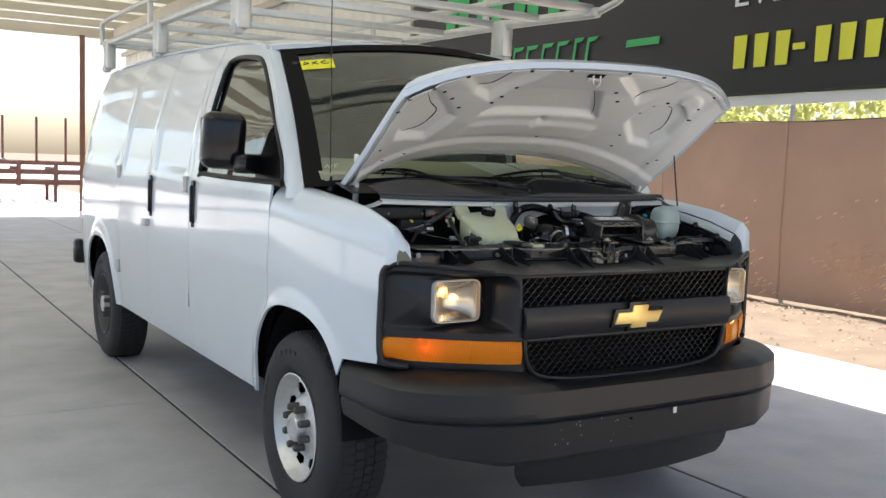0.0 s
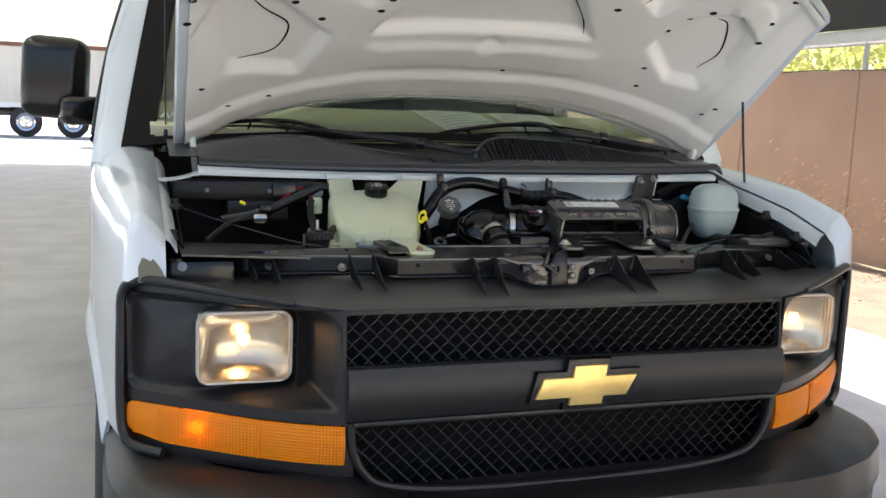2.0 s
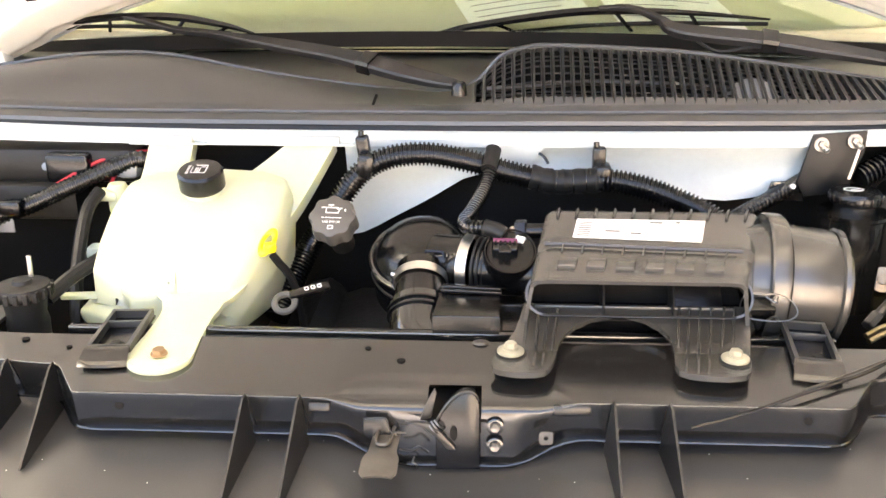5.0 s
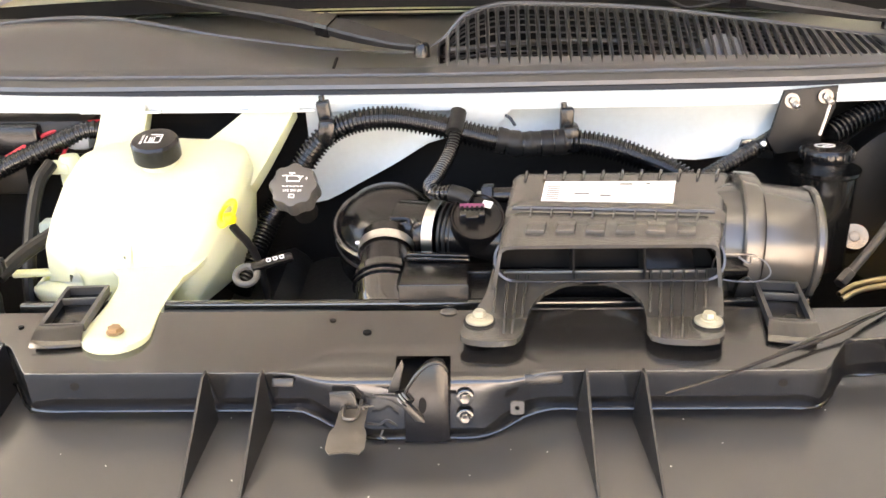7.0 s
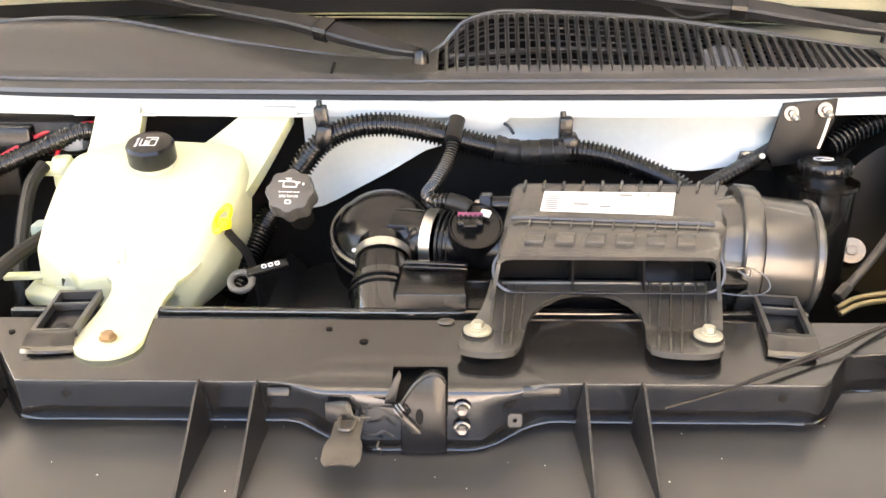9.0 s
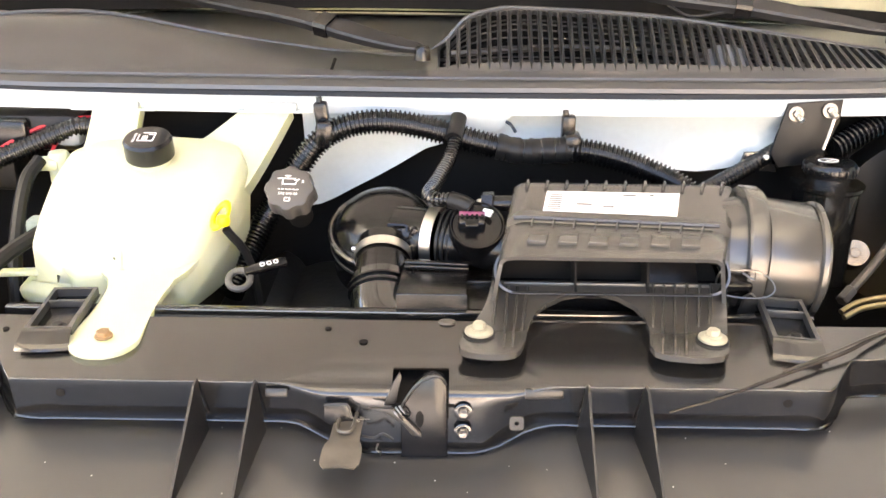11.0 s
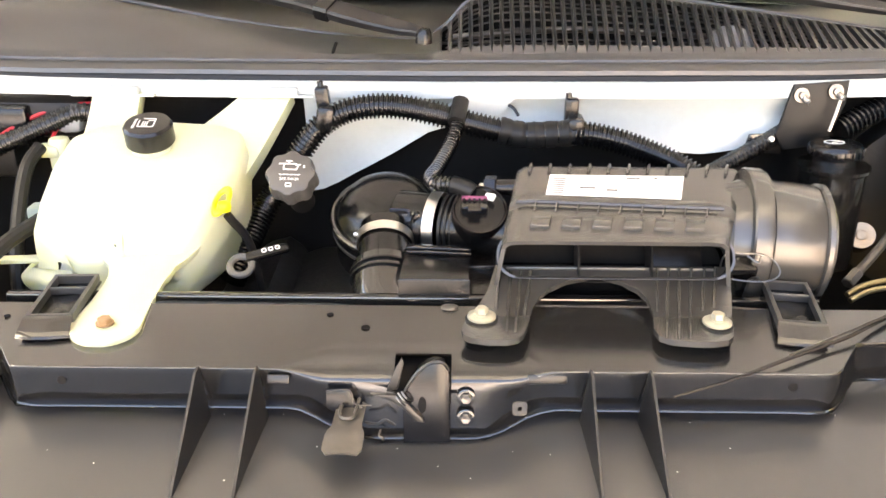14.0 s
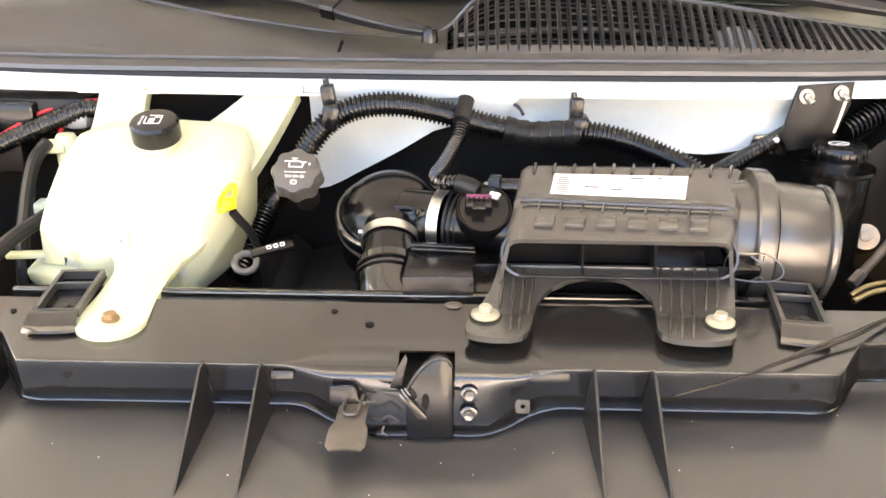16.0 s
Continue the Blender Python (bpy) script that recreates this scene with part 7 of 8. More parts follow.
def harness():
    h = part("wiring_conduit", tube([(-0.235, 0.50, 1.10), (-0.205, 0.575, 1.165), (-0.166, 0.592, 1.225), (-0.133, 0.602, 1.266), (-0.095, 0.605, 1.286), (-0.045, 0.605, 1.291), (0.013, 0.605, 1.281), (0.062, 0.603, 1.268), (0.119, 0.600, 1.257), (0.175, 0.600, 1.260), (0.222, 0.597, 1.255), (0.272, 0.590, 1.240), (0.320, 0.575, 1.220), (0.36, 0.55, 1.19)], 0.0158, 20, 10, ribs=0.0055, depth=0.22), CONDUIT, van, "black corrugated wiring conduit")
    part("tape_wrap", tube([(0.088, 0.601, 1.263), (0.119, 0.600, 1.257), (0.150, 0.600, 1.258), (0.182, 0.600, 1.260)], lambda t: 0.0162 + 0.0007 * math.sin(30 * t) + 0.0005 * math.sin(71 * t), 18, 10), RUBBER, h)
    for x, z, lean in ((-0.127, 1.276, 8), (0.182, 1.264, 0)):
        part("conduit_clip", box(0.022, 0.036, 0.034, (x, 0.604, z), 0.006, rot=(0, lean, 0)), BLACKPL, h)
        part("clip_stem", box(0.017, 0.016, 0.036, (x - 0.004, 0.616, z + 0.018), 0.003, rot=(0, -lean, 0)), BLACKPL, h)
        part("clip_teeth", rod((x - 0.007, 0.618, z + 0.032), (x - 0.008, 0.620, z + 0.042), 0.004, 8), BLACKPL, h)
    part("branch_conduit", tube([(0.040, 0.607, 1.294), (0.038, 0.592, 1.285), (0.030, 0.555, 1.262), (0.014, 0.505, 1.246), (0.006, 0.478, 1.242), (0.012, 0.462, 1.240), (0.030, 0.455, 1.242), (0.046, 0.449, 1.240)], 0.0088, 14, 8, ribs=0.0050, depth=0.25), CONDUIT, h)
    part("branch_tape", tube([(0.040, 0.606, 1.298), (0.037, 0.592, 1.287), (0.034, 0.578, 1.278)], 0.0105, 12, 5), RUBBER, h)
    part("branch_tape", tube([(0.030, 0.455, 1.242), (0.044, 0.449, 1.240), (0.052, 0.446, 1.236)], 0.0098, 12, 5), RUBBER, h)
    part("cable_tie", tube([(0.112, 0.612, 1.278), (0.106, 0.618, 1.286), (0.100, 0.622, 1.289)], 0.002, 6, 3), BLACKPL, h)
    # hose bundle at the right end
    part("side_conduit", tube([(0.525, 0.640, 1.255), (0.565, 0.655, 1.272), (0.62, 0.672, 1.290), (0.70, 0.69, 1.30), (0.76, 0.70, 1.29)], 0.0165, 18, 8, ribs=0.007, depth=0.22), CONDUIT, van, "black corrugated hose")
    part("side_conduit", tube([(0.34, 0.60, 1.20), (0.40, 0.625, 1.225), (0.455, 0.648, 1.25)], 0.011, 14, 6, ribs=0.006), CONDUIT, van, "black corrugated hose")
    lf = part("left_conduit", tube([(-0.70, 0.52, 1.20), (-0.60, 0.565, 1.215), (-0.52, 0.60, 1.245), (-0.45, 0.622, 1.272), (-0.425, 0.63, 1.272)], 0.0125, 16, 8, ribs=0.006), CONDUIT, van, "black corrugated conduit with loose red wires")
    part("red_wire", tube([(-0.545, 0.60, 1.245), (-0.50, 0.628, 1.268), (-0.455, 0.638, 1.280), (-0.43, 0.64, 1.282)], 0.0025, 8, 6), RED, lf)
    part("red_wire", tube([(-0.475, 0.600, 1.238), (-0.468, 0.620, 1.258), (-0.45, 0.634, 1.270)], 0.0025, 8, 6), RED, lf)
    part("tape_knot", box(0.035, 0.03, 0.028, (-0.455, 0.628, 1.262), 0.01), GREY, lf)


harness()


def cowl():
    """White steel lip, black cowl cover, vent and wipers."""
    lip = part("cowl_lip", sheet(lambda u, v: (u, 0.668 - 0.030 * math.sin(math.pi / 2 * min(1, 2 * v)), 1.313 + 0.022 * max(0, abs(u) - 0.3) ** 1.5 + 0.008 * max(0, u) - 0.021 * v), lines(-0.74, 0.72, step=0.06), lin(0, 1, 8), 0.003), SILLW, van, "white painted steel cowl lip")
    low = ((-0.16, -0.135, -0.10, -0.05, 0.0, 0.05, 0.12, 0.20, 0.30, 0.36, 0.41, 0.45, 0.475), (1.160, 1.165, 1.185, 1.212, 1.243, 1.258, 1.250, 1.236, 1.220, 1.216, 1.224, 1.242, 1.256))
    part("cowl_panel", sheet(lambda u, v: (u, 0.642 + 0.012 * math.sin(math.pi * v) + 0.016 * v, 1.300 + (interp(u, *low) - 1.300) * v), lines(-0.16, 0.475, step=0.02), lin(0, 1, 10), 0.003), SILLW, van, "white painted firewall panel")
    part("cowl_dent", sheet(lambda u, v: (0.035 + 0.075 * u - 0.02 * v, 0.6385 + 0.006 * v, 1.296 - 0.026 * v), lin(0, 1, 6), lin(0, 1, 4), 0.002), SILLW, lip)
    part("scuff_mark", box(0.014, 0.001, 0.002, (0.022, 0.6395, 1.297), rot=(0, -20, 0)), RUSTBOLT, lip, smooth=False)
    part("flange_left", sheet(lambda u, v: (-0.83 + 0.115 * u, 0.64 + 0.06 * v, 1.285 + 0.03 * u * u), lin(0, 1, 8), lin(0, 1, 3), 0.004), SILLW, van)
    part("flange_right", sheet(lambda u, v: (0.83 - 0.115 * u, 0.64 + 0.06 * v, 1.30 + 0.035 * u * u), lin(0, 1, 8), lin(0, 1, 3), 0.004), SILLW, van)

    TX = (-0.80, -0.70, -0.574, -0.445, -0.293, -0.149, -0.048, -0.01, 0.02, 0.05, 0.085, 0.13, 0.305, 0.468, 0.605, 0.72, 0.80)
    TZ = (1.350, 1.372, 1.390, 1.392, 1.366, 1.347, 1.340, 1.342, 1.360, 1.392, 1.404, 1.407, 1.399, 1.379, 1.360, 1.350, 1.350)

    def cov(u, v):
        top = interp(u, TX, TZ)
        ramp = max(0, abs(u) - 0.5)
        y = interp(v, (0, 0.06, 0.14, 0.22, 0.30, 1), (0.666, 0.659, 0.661, 0.672, 0.690, 0.782)) + 0.03 * ramp
        base = 0.010 * max(0, u) + 0.02 * ramp
        z = interp(v, (0, 0.06, 0.14, 0.22, 0.30), (1.309, 1.314, 1.322, 1.330, 1.338)) + base if v < 0.30 else 1.338 + base + (top - 1.338 - base) * math.sin(math.pi / 2 * (v - 0.30) / 0.70) ** 0.9
        return (u, y, z)

    def vent_zone(u, v):
        return 0.012 < u < 0.62 and 0.31 < v < 0.94 and interp(u, TX, TZ) > 1.352
    c = part("cowl_cover", sheet(cov, lines(-0.735, -0.128, -0.124, 0.012, 0.62, 0.76, step=0.0137), lines(0, 0.06, 0.14, 0.22, 0.30, 0.31, 0.94, 1, step=0.06), 0.0035, keep=lambda u, v: not vent_zone(u, v)), HEADER, van, "black plastic cowl cover with an air vent")
    part("cowl_seal", tube([(u, 0.662 + 0.03 * max(0, abs(u) - 0.5), 1.3105 + 0.010 * max(0, u) + 0.02 * max(0, abs(u) - 0.5)) for u in lin(-0.735, 0.76, 20)], 0.007, 8, 3), RUBBER, c)
    part("cover_seam", tube([Vector(cov(-0.126, v)) + Vector((0, -0.001, 0.001)) for v in (0.30, 0.45, 0.60)], 0.0022, 6, 3), SHADEBLK, c)
    part("cover_ridge", tube([Vector(cov(u, 0.235)) + Vector((0, -0.002, 0.0)) for u in lin(-0.73, 0.75, 22)], 0.0035, 8, 3), HEADER, c)
    part("cover_rim", tube([Vector(cov(u, 1.0)) for u in TX[1:-1]], 0.0035, 8, 5), HEADER, c)
    # vent: a row of upright slots with round ends, louvres a little lower
    def slot(uc):
        p, r, rv, rl = 0.00685, 0.0042, 0.040, 0.020
        hi, lo = 0.925, 0.352
        bm = bmesh.new()
        outer, inner, deep = [], [], []
        n = Vector((0, -0.55, 0.83))
        for k in range(16):
            a = math.pi * (k % 8) / 7 + (math.pi if k > 7 else 0.0)
            upper = k < 8
            outer.append(bm.verts.new(cov(uc + p * math.cos(a), 0.96 if upper else 0.30)))
            q = Vector(cov(uc + r * math.cos(a), (hi - rv + rv * math.sin(a)) if upper else (lo + rl + rl * math.sin(a))))
            inner.append(bm.verts.new(q))
            deep.append(bm.verts.new(q - n * 0.007))
        for a, b in ((outer, inner), (inner, deep)):
            for k in range(16):
                bm.faces.new((a[k], a[(k + 1) % 16], b[(k + 1) % 16], b[k]))
        return bm
    u = 0.012 + 0.00685
    while u < 0.61:
        if interp(u, TX, TZ) > 1.352 and cov(u, 0.96)[2] - cov(u, 0.30)[2] > 0.008:
            part("vent_slot", slot(u), HEADER, c, smooth=False)
        u += 0.0137
    for v in lin(0.37, 0.90, 6):
        pts = [Vector(cov(x, v)) + Vector((0, 0.010, -0.013)) for x in lin(0.020, 0.61, 24)]
        part("vent_louvre", tube(pts, 0.0014, 5, 2), HEADER, c)
    part("vent_back", sheet(lambda x, v: (x, 0.790, 1.30 + (interp(x, TX, TZ) - 0.008 - 1.30) * v), lines(0.0, 0.64, step=0.03), [0, 1], 0.002), SHADEBLK, c)
    part("vent_well", sheet(lambda a, v: (0.02 + 0.6 * a, 0.70 + 0.10 * v, 1.315 + 0.01 * v), lin(0, 1, 6), lin(0, 1, 3)), SHADEBLK, c)
    part("wiper_linkage", tube([(0.03, 0.735, 1.352), (0.2, 0.742, 1.362), (0.42, 0.735, 1.352)], 0.0045, 8, 6), LEVER, c)
    part("motor_housing", lathe([(0, 0.012), (0.030, 0.010), (0.036, 0), (0.034, -0.01)], 24, Matrix.Translation((0.40, 0.730, 1.344)) @ Euler((radians(30), 0, 0)).to_matrix().to_4x4()), GREY, c)
    # tray under the glass
    part("cowl_tray", sheet(lambda a, v: (-0.80 + 1.60 * a, 0.785 + 0.16 * v, 1.335 + 0.035 * v), lin(0, 1, 14), lin(0, 1, 4), 0.003), HEADER, van)

    def wiper(pivot, arm, blade, blade2):
        w = part("wiper_arm", strap(arm, lambda t: interp(t, (0, 0.05, 0.2, 0.3, 0.45, 0.6, 1), (0.014, 0.022, 0.030, 0.028, 0.022, 0.010, 0.008)), lambda t: interp(t, (0, 0.2, 0.5, 1), (0.008, 0.013, 0.011, 0.006))), FASCIA, van, "black steel wiper arm with a thin blade", smooth=False)
        q, d = Vector(arm[2]), (Vector(arm[3]) - Vector(arm[1])).normalized()
        part("arm_hinge", strap([q - d * 0.010, q, q + d * 0.012], 0.033, 0.019, 2), BLACKPL, w, smooth=False)
        part("pivot_cap", lathe([(0, 0.009), (0.008, 0.008), (0.010, 0.004), (0.011, -0.010)], 16, Matrix.Translation(pivot)), BLACKPL, w)
        part("blade_bridge", tube(blade, lambda t: 0.002 + 0.005 * math.sin(math.pi * t), 6, 8), BLACKPL, w)
        part("blade_rubber", tube(blade2, 0.0035, 6, 6), RUBBER, w)
        for t in (0.18, 0.36, 0.64, 0.82):
            i = t * (len(blade) - 1)
            p, q = Vector(blade[int(i)]).lerp(Vector(blade[min(int(i) + 1, len(blade) - 1)]), i % 1), Vector(blade2[0]).lerp(Vector(blade2[-1]), t)
            part("blade_claw", rod(p, q, 0.003, 6), BLACKPL, w)
    wiper((-0.008, 0.692, 1.362), [(-0.012, 0.695, 1.366), (-0.075, 0.725, 1.374), (-0.140, 0.760, 1.385), (-0.20, 0.795, 1.392), (-0.31, 0.850, 1.400), (-0.40, 0.885, 1.408), (-0.463, 0.905, 1.412), (-0.52, 0.92, 1.424), (-0.563, 0.93, 1.430)],
          [(-0.72, 0.940, 1.412), (-0.646, 0.935, 1.419), (-0.56, 0.93, 1.428), (-0.47, 0.93, 1.428), (-0.39, 0.932, 1.415), (-0.345, 0.935, 1.402)],
          [(-0.72, 0.948, 1.405), (-0.55, 0.942, 1.412), (-0.345, 0.94, 1.398)])
    wiper((0.64, 0.775, 1.378), [(0.64, 0.775, 1.384), (0.52, 0.785, 1.402), (0.433, 0.795, 1.414), (0.311, 0.81, 1.425), (0.285, 0.84, 1.436), (0.262, 0.87, 1.446), (0.238, 0.90, 1.448), (0.20, 0.91, 1.446)],
          [(-0.115, 0.945, 1.386), (-0.05, 0.93, 1.402), (0.016, 0.925, 1.418), (0.15, 0.918, 1.438), (0.24, 0.915, 1.442), (0.35, 0.92, 1.438), (0.468, 0.93, 1.428)],
          [(-0.115, 0.95, 1.380), (0.05, 0.94, 1.402), (0.25, 0.935, 1.420), (0.468, 0.94, 1.420)])
    part("washer_hose", tube([(0.33, 0.80, 1.412), (0.36, 0.79, 1.398), (0.40, 0.79, 1.404), (0.43, 0.79, 1.41)], 0.0025, 6, 5), RUBBER, van)


cowl()


def right_corner():
    """Bracket, steering fluid can, brake reservoir, copper plug and lines."""
    pl = part("bracket_plate", prism([(-0.034, 0.034), (0.034, 0.040), (0.034, 0.012), (0.016, -0.042), (-0.036, -0.05), (-0.048, -0.03)], 0.004, facing(0.490, 0.631, 1.281), bevel=0.001), RUBBER, van, "black steel bracket with two bolts")
    for x, z in ((0.466, 1.303), (0.508, 1.308)):
        bolt("plate_bolt", (x, 0.628, z), 0.005, pl, DSTEEL, (0, -1, 0.2), washer=1.9)
        part("stud", rod((x + 0.002, 0.626, z - 0.002), (x + 0.005, 0.616, z - 0.006), 0.0038, 10), STEEL, pl)
    part("cotter", tube([(0.512, 0.620, 1.300), (0.507, 0.616, 1.282), (0.500, 0.610, 1.262)], 0.0020, 6, 4), STEEL, pl)
    can = part("power_steering_can", lathe([(0, 0.0), (0.044, 0.0), (0.044, -0.004), (0.040, -0.008), (0.040, -0.13), (0, -0.13)], 36, Matrix.Translation((0.505, 0.590, 1.226))), GLOSSBLK, van, "black steering fluid can with a ribbed cap")
    part("can_cap", lathe([(0.026, 0.0), (0.026, 0.007), (0.031, 0.009), (0.032, 0.012), (0.032, 0.021), (0.029, 0.0255), (0.020, 0.026), (0, 0.026)], 36, Matrix.Translation((0.507, 0.596, 1.226))), BLACKPL, can)
    for k in range(20):
        a = 2 * math.pi * k / 20
        part("grip_rib", box(0.004, 0.003, 0.010, (0.507 + 0.032 * math.cos(a), 0.596 + 0.032 * math.sin(a), 1.2425), 0.001, rot=(0, 0, math.degrees(a))), BLACKPL, can)
    part("cap_mark", frame_ring([(0.013 * math.cos(a), 0.008 * math.sin(a)) for a in lin(0, 6.0, 14)], [(0.011 * math.cos(a), 0.0064 * math.sin(a)) for a in lin(0, 6.0, 14)], 0.0006, Matrix.Translation((0.503, 0.596, 1.2528))), MARK, can, smooth=False)
    part("cap_bar", box(0.016, 0.0015, 0.0006, (0.506, 0.596, 1.2526), rot=(0, 0, 25)), MARK, can, smooth=False)
    part("flange_bolt", rod((0.436, 0.640, 1.242), (0.437, 0.628, 1.246), 0.0042, 8), STEEL, van)
    part("engine_lift_eye", prism([(-0.02, 0.012), (0.018, 0.014), (0.024, -0.014), (-0.026, -0.010)], 0.004, facing(0.432, 0.640, 1.236), bevel=0.001), GLOSSBLK, van)
    part("blue_connector", box(0.022, 0.018, 0.014, (0.622, 0.640, 1.254), 0.004, rot=(0, 20, 10)), BLUEP, van)
    part("copper_plug", lathe([(0, 0.004), (0.006, 0.004), (0.007, 0.0025), (0.0172, 0.003), (0.018, 0.0), (0.018, -0.03)], 30, Matrix.Translation((0.563, 0.605, 1.124)) @ Euler((radians(58), 0, radians(-18))).to_matrix().to_4x4()), COPPER, van, "round copper-coloured plug")
    part("fuel_line", tube([(0.475, 0.425, 1.125), (0.505, 0.440, 1.132), (0.56, 0.448, 1.136), (0.66, 0.45, 1.135)], 0.0035, 10, 6), BRASS, van)
    part("fuel_line", tube([(0.475, 0.415, 1.123), (0.505, 0.428, 1.130), (0.56, 0.436, 1.133), (0.66, 0.44, 1.132)], 0.0035, 10, 6), BRASS, van)
    part("silver_pipe", tube([(0.497, 0.470, 1.122), (0.54, 0.505, 1.148), (0.60, 0.56, 1.185), (0.66, 0.60, 1.21)], 0.0055, 10, 5), LEVER, van)
    part("pipe_nut", rod((0.492, 0.466, 1.119), (0.508, 0.479, 1.129), 0.008, 6), LEVER, van)
    # brake fluid reservoir
    def pod(u, v):
        z = 1.150 + 0.153 * v
        w = interp(v, (0, 0.06, 0.2, 0.36, 0.49, 0.51, 0.55, 0.57, 0.72, 0.84, 0.92, 0.97, 1), (0.036, 0.048, 0.059, 0.065, 0.067, 0.0705, 0.0705, 0.067, 0.065, 0.060, 0.051, 0.036, 0.0))
        d = w * 0.75
        q = (abs(math.cos(u)) ** 3 + abs(math.sin(u)) ** 3) ** (-1 / 3)
        return (0.662 + w * math.cos(u) * q, 0.555 + d * math.sin(u) * q, z)
    part("brake_reservoir", sheet(pod, lin(0, 2 * math.pi, 40), lines(0, 0.06, 0.2, 0.36, 0.49, 0.51, 0.55, 0.57, 0.72, 0.84, 0.92, 0.97, 1, step=0.05)), RESW, van, "pale green-white brake fluid reservoir")
    part("master_cylinder", rod((0.655, 0.46, 1.135), (0.66, 0.68, 1.15), 0.028, 20), DARK, van)
    part("brake_booster", lathe([(0, 0), (0.10, 0.0), (0.12, 0.03), (0.12, 0.07), (0.0, 0.09)], 32, Matrix.Translation((0.66, 0.72, 1.15)) @ FRONT), DARK, van)
    # cable across the support
    part("hood_cable", tube([(0.217, 0.150, 1.160), (0.27, 0.171, 1.164), (0.33, 0.203, 1.168), (0.396, 0.240, 1.170), (0.449, 0.279, 1.171), (0.56, 0.352, 1.174), (0.66, 0.39, 1.18)], lambda t: 0.0012 + 0.0006 * min(1, 3 * t), 8, 6), BLACKPL, van)
    part("hood_cable", tube([(0.331, 0.205, 1.170), (0.397, 0.244, 1.173), (0.446, 0.276, 1.174), (0.56, 0.345, 1.176)], 0.0012, 8, 6), LATCH, van)
    part("washer_tank_cover", box(0.14, 0.10, 0.03, (0.72, 0.42, 1.155), 0.012), HEADER, van)
    part("washer_hose", tube([(0.60, 0.43, 1.168), (0.66, 0.42, 1.172), (0.70, 0.40, 1.17), (0.76, 0.42, 1.18)], 0.006, 8, 5), RUBBER, van)


def left_corner():
    """Radiator cap and neck, dark boxes, clips and a bare pipe."""
    rc = part("radiator_cap", lathe([(0.020, 0.0), (0.030, 0.002), (0.031, 0.010), (0.029, 0.014), (0.012, 0.016), (0.010, 0.02), (0, 0.02)], 28, Matrix.Translation((-0.495, 0.378, 1.178))), DARK, van, "ribbed dark radiator cap on its neck")
    bm = bmesh.new()
    for k in range(18):
        a = 2 * math.pi * k / 18
        box(0.006, 0.006, 0.012, (-0.495 + 0.030 * math.cos(a), 0.378 + 0.030 * math.sin(a), 1.184), 0.001, bm=bm)
    tagged(part("grip_knurls", bm, DARK, rc, smooth=False), kind="stuff")
    part("radiator_neck", lathe([(0.025, 0.0), (0.022, -0.02), (0.024, -0.03), (0.022, -0.09)], 24, Matrix.Translation((-0.495, 0.378, 1.176))), DARK, van)
    part("neck_pin", rod((-0.495, 0.400, 1.185), (-0.495, 0.402, 1.218), 0.003, 8), STEEL, rc)
    part("neck_hose", tube([(-0.48, 0.40, 1.165), (-0.462, 0.43, 1.18), (-0.44, 0.47, 1.19)], 0.009, 10, 5), RUBBER, rc)
    part("fuse_box", box(0.15, 0.05, 0.05, (-0.60, 0.635, 1.215), 0.008), DARK, van)
    part("fuse_lid", box(0.06, 0.03, 0.04, (-0.535, 0.628, 1.262), 0.006), BLACKPL, van)
    part("heater_box", box(0.36, 0.05, 0.05, (-0.62, 0.655, 1.262), 0.012), DARK, van)
    for x in (-0.72, -0.57, -0.465):
        bolt("box_bolt", (x, 0.628, 1.262), 0.0034, van, DSTEEL, (0, -1, 0.3))
    part("wire_connector", box(0.03, 0.022, 0.02, (-0.590, 0.560, 1.225), 0.005), BLACKPL, van)
    part("yellow_clip", box(0.016, 0.012, 0.009, (-0.640, 0.590, 1.236), 0.004, rot=(0, 30, 20)), YELLOW, van)
    part("grey_tag", box(0.022, 0.003, 0.03, (-0.602, 0.56, 1.205), 0.001), GREY, van)
    part("grey_tag", box(0.034, 0.012, 0.006, (-0.595, 0.562, 1.222), 0.001), GREY, van)
    part("silver_pipe", tube([(-0.74, 0.41, 1.17), (-0.69, 0.46, 1.20), (-0.64, 0.50, 1.21), (-0.60, 0.505, 1.21)], 0.0055, 10, 5), DARK, van)
    part("pipe_fitting", rod((-0.625, 0.502, 1.210), (-0.595, 0.505, 1.210), 0.009, 8), STEEL, van)
    part("hood_release_cable", tube([(-0.80, 0.53, 1.235), (-0.68, 0.47, 1.200), (-0.56, 0.36, 1.176), (-0.50, 0.31, 1.170)], 0.0022, 8, 6), BLACKPL, van)
    part("left_shelf", sheet(lambda u, v: (-0.80 + 0.28 * u, 0.27 + 0.18 * v, 1.163 - 0.01 * u), lin(0, 1, 6), lin(0, 1, 4), 0.004), HEADER, van)
    part("shelf_stud", rod((-0.535, 0.34, 1.165), (-0.535, 0.34, 1.195), 0.005, 8), BLACKPL, van)
    for x, y, z in ((-0.812, 0.36, 1.20), (-0.800, 0.52, 1.25), (0.79, 0.36, 1.19), (0.80, 0.50, 1.23)):
        part("rubber_stop", lathe([(0.016, 0), (0.016, 0.006), (0.011, 0.010), (0.010, 0.022), (0, 0.024)], 14, Matrix.Translation((x, y, z - 0.02))), RUBBER, van)
    bolt("corner_bolt", (-0.800, 0.255, 1.140), 0.006, van, DSTEEL, (0, -1, 0.2))
    bolt("corner_bolt", (0.851, 0.390, 1.150), 0.0065, van, RINGW, (0, -1, 0.2))
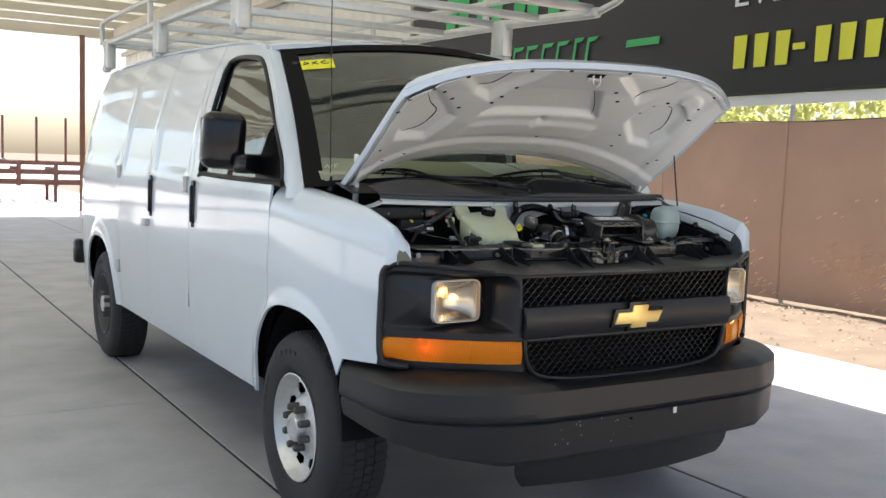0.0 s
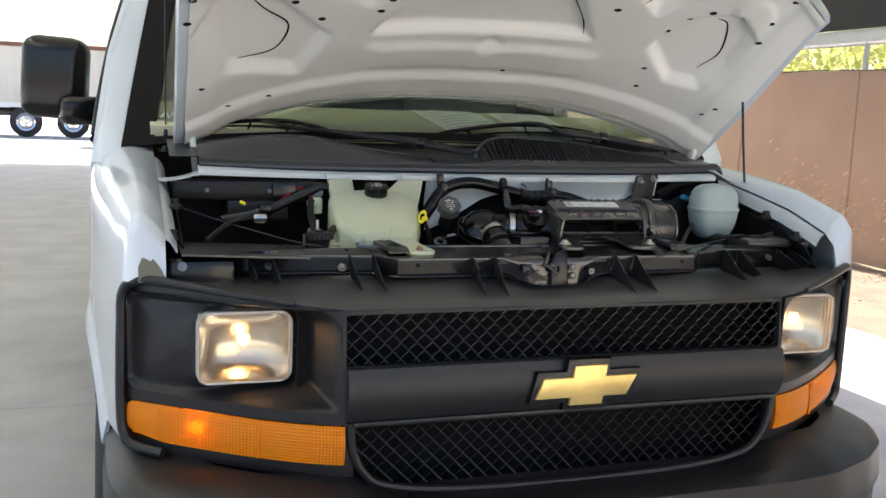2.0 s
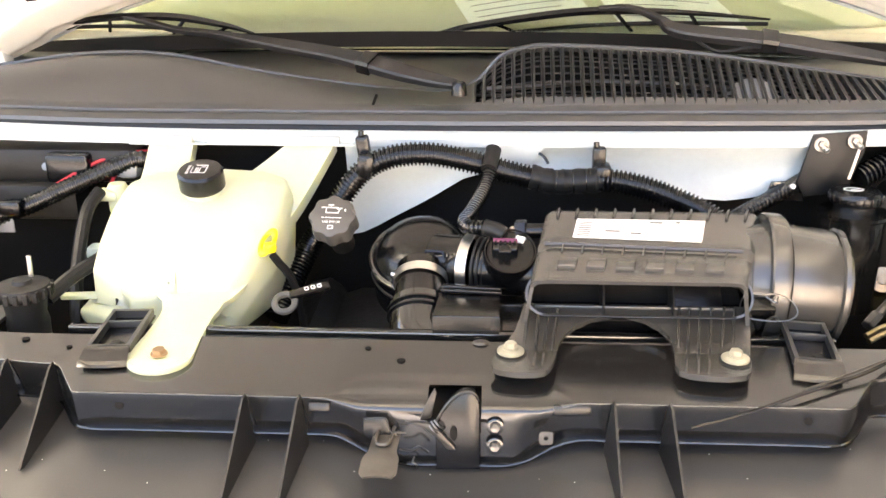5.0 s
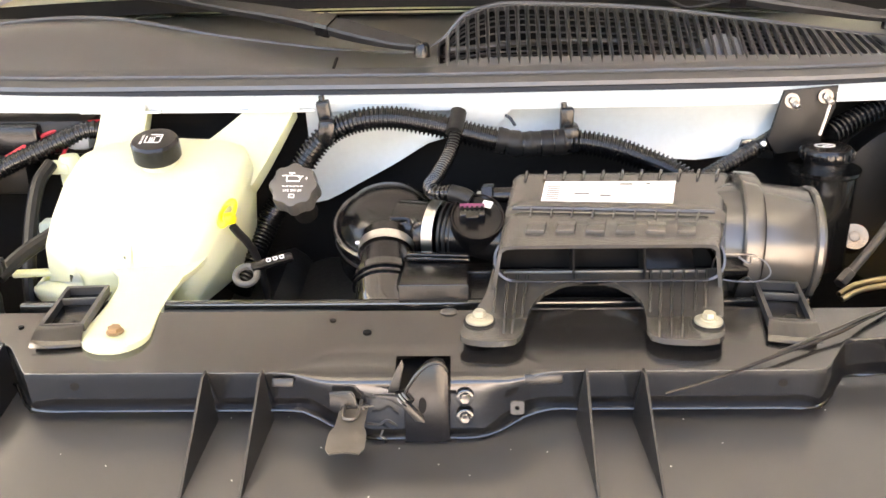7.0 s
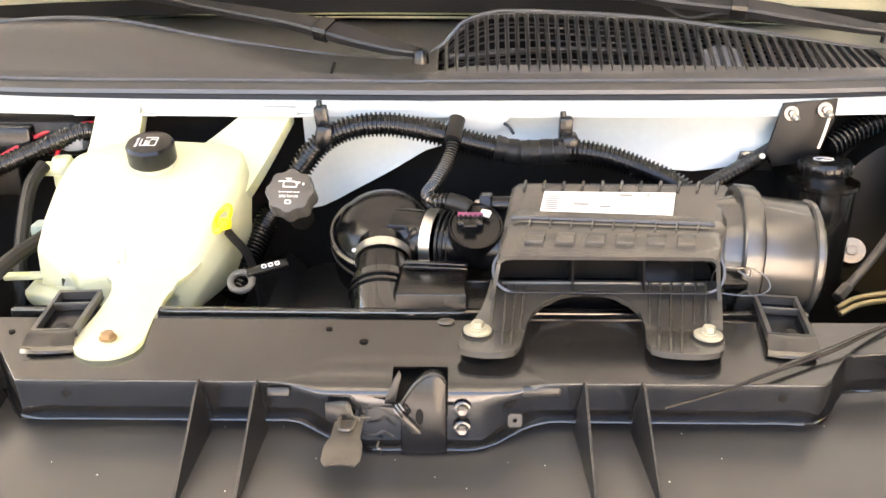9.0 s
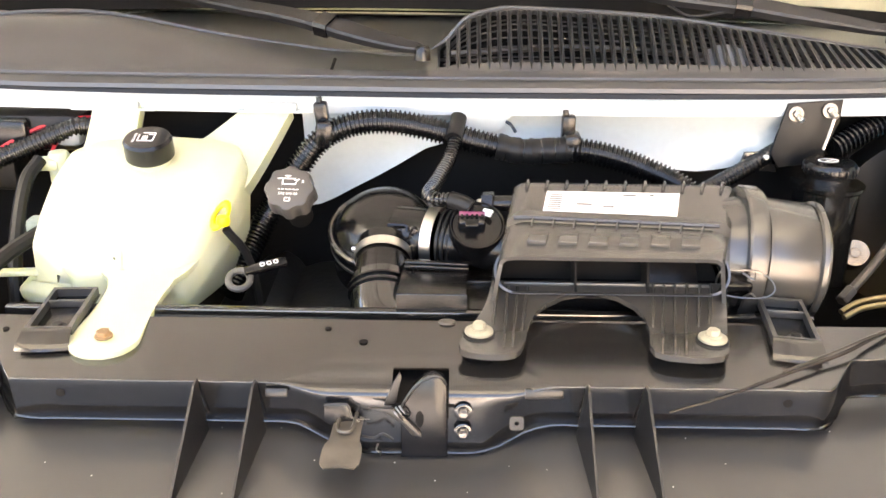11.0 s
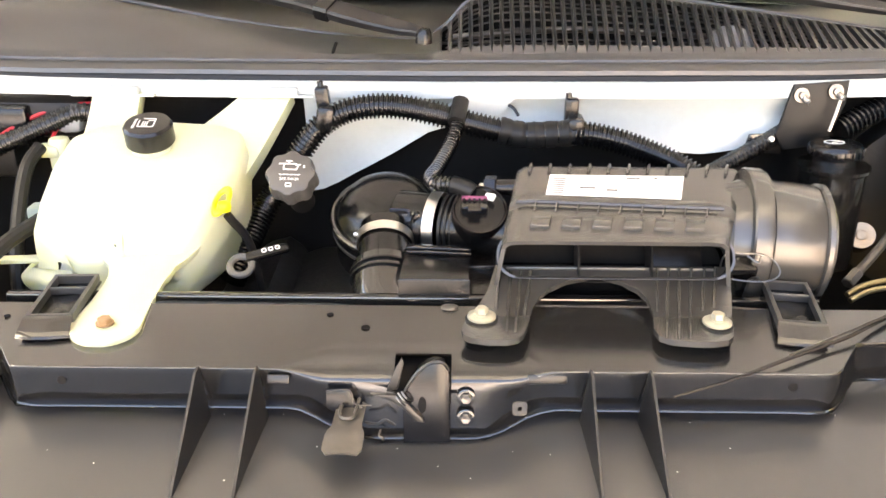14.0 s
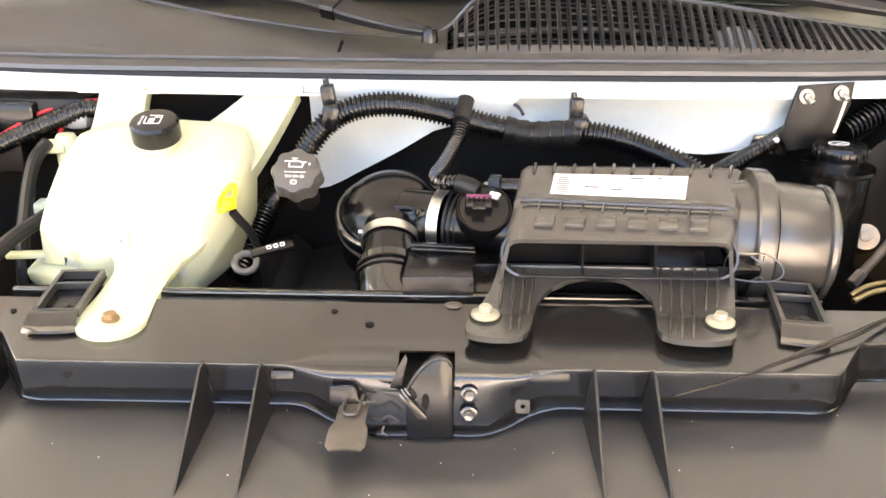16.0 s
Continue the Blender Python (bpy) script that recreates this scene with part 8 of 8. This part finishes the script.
    part("corner_filler", box(0.14, 0.06, 0.09, (-0.76, 0.30, 1.105), 0.015), BLACKPL, van)
    part("corner_filler", box(0.16, 0.06, 0.09, (0.79, 0.40, 1.105), 0.015), BLACKPL, van)


right_corner()
left_corner()


# ---- roof rack ----
def roof_rack():
    r = thing("roof_rack", "aluminium ladder rack with bowed front rail on the van roof", "roof rack")
    rail_z = 2.30
    for s in (-1, 1):
        x = s * 0.80
        part("side_rail", tube([(x, 1.25, 2.26), (x, 2.1, 2.285), (x, 3.6, rail_z), (x, 5.2, rail_z)], 0.028, 10, 6), ALU, r)
        part("upper_rail", tube([(x * 1.02, 1.25, 2.27), (x * 1.02, 1.10, 2.31), (x * 1.02, 1.12, 2.36), (x * 1.02, 1.3, 2.40), (x * 1.02, 2.1, 2.43), (x * 1.02, 3.6, 2.46), (x * 1.02, 5.05, 2.47), (x * 1.02, 5.22, 2.44), (x * 1.02, 5.24, 2.33)], 0.018, 10, 6), ALU, r)
        for y in (2.10, 3.60, 5.05):
            f = part("mounting_foot", box(0.07, 0.13, 0.21, (s * 0.80, y, 2.205), 0.01), ALU, r)
            part("clamp", box(0.05, 0.08, 0.05, (s * 0.82, y, 2.10), 0.01), GALV, f)
            part("clamp_bolt", rod((s * 0.85, y, 2.09), (s * 0.83, y, 2.15), 0.008, 8), STEEL, f)
            part("stanchion", box(0.03, 0.04, 0.16, (s * 0.815, y + 0.2, 2.38), 0.006), ALU, r)
    for y in (1.3, 1.75, 2.2, 2.75, 3.3, 3.85, 4.4, 4.95, 5.2):
        part("cross_bar", box(1.6, 0.05, 0.04, (0, y, 2.285 if y < 2.2 else 2.30), 0.008), ALU, r)


roof_rack()


# ---- what sits in the engine bay can be lifted out: things of their own ----
def lifted(name, label, category, group="", take=()):
    found = [o for o in van.children if o.name.split(".")[0] == name]
    for o in found:
        o.parent = None
        tagged(o, label, category, group)
    for o in [o for o in van.children if o.name.split(".")[0] in take]:
        o.parent = found[0]


lifted("coolant_tank", "milky white plastic coolant tank with black cap behind the radiator support", "coolant tank")
lifted("dipstick_handle", "yellow plastic dipstick handle beside the coolant tank", "dipstick")
lifted("oil_cap", "scalloped black oil filler cap with white symbols", "oil cap", take=("filler_neck",))
lifted("transmission_dipstick", "small black dipstick handle with white marks and ring", "dipstick", take=("dipstick_ring",))
lifted("air_cleaner", "grey-black plastic air cleaner box with intake mouth and white label", "air filter box")
lifted("intake_elbow", "glossy black rubber intake elbow with steel clamp bands", "air intake", take=("air_flow_sensor",))
lifted("wiring_conduit", "black corrugated wiring conduit clipped along the white cowl", "wiring harness", "corrugated conduits")
lifted("side_conduit", "black corrugated hose beside the steering fluid can", "hose", "corrugated conduits")
lifted("left_conduit", "black corrugated conduit with loose red wires", "wiring harness", "corrugated conduits")
lifted("power_steering_can", "black round steering fluid can with ribbed cap", "fluid reservoir")
lifted("brake_reservoir", "pale green-white plastic brake fluid reservoir on its cylinder", "fluid reservoir", take=("master_cylinder", "brake_booster"))
lifted("bracket_plate", "glossy black steel bracket with two bright bolts", "bracket")
lifted("stop_bracket", "black open plastic bracket bolted to the radiator support", "bracket", "stop brackets")
lifted("copper_plug", "round copper-coloured plug in the dark engine bay", "plug")
lifted("radiator_cap", "ribbed dark radiator cap on its neck", "radiator cap", take=("radiator_neck",))
lifted("hood_latch", "black pressed steel hood latch with springs and bare lever", "hood latch")
lifted("wiper_arm", "black steel wiper arm with thin blade on the windshield", "wiper", "windshield wipers")
lifted("fuse_box", "dark plastic fuse box behind the coolant tank", "fuse box", take=("fuse_lid",))
st.parent = None
tagged(st, "bright yellow paper sticker with black scrawl on the windshield", "sticker")
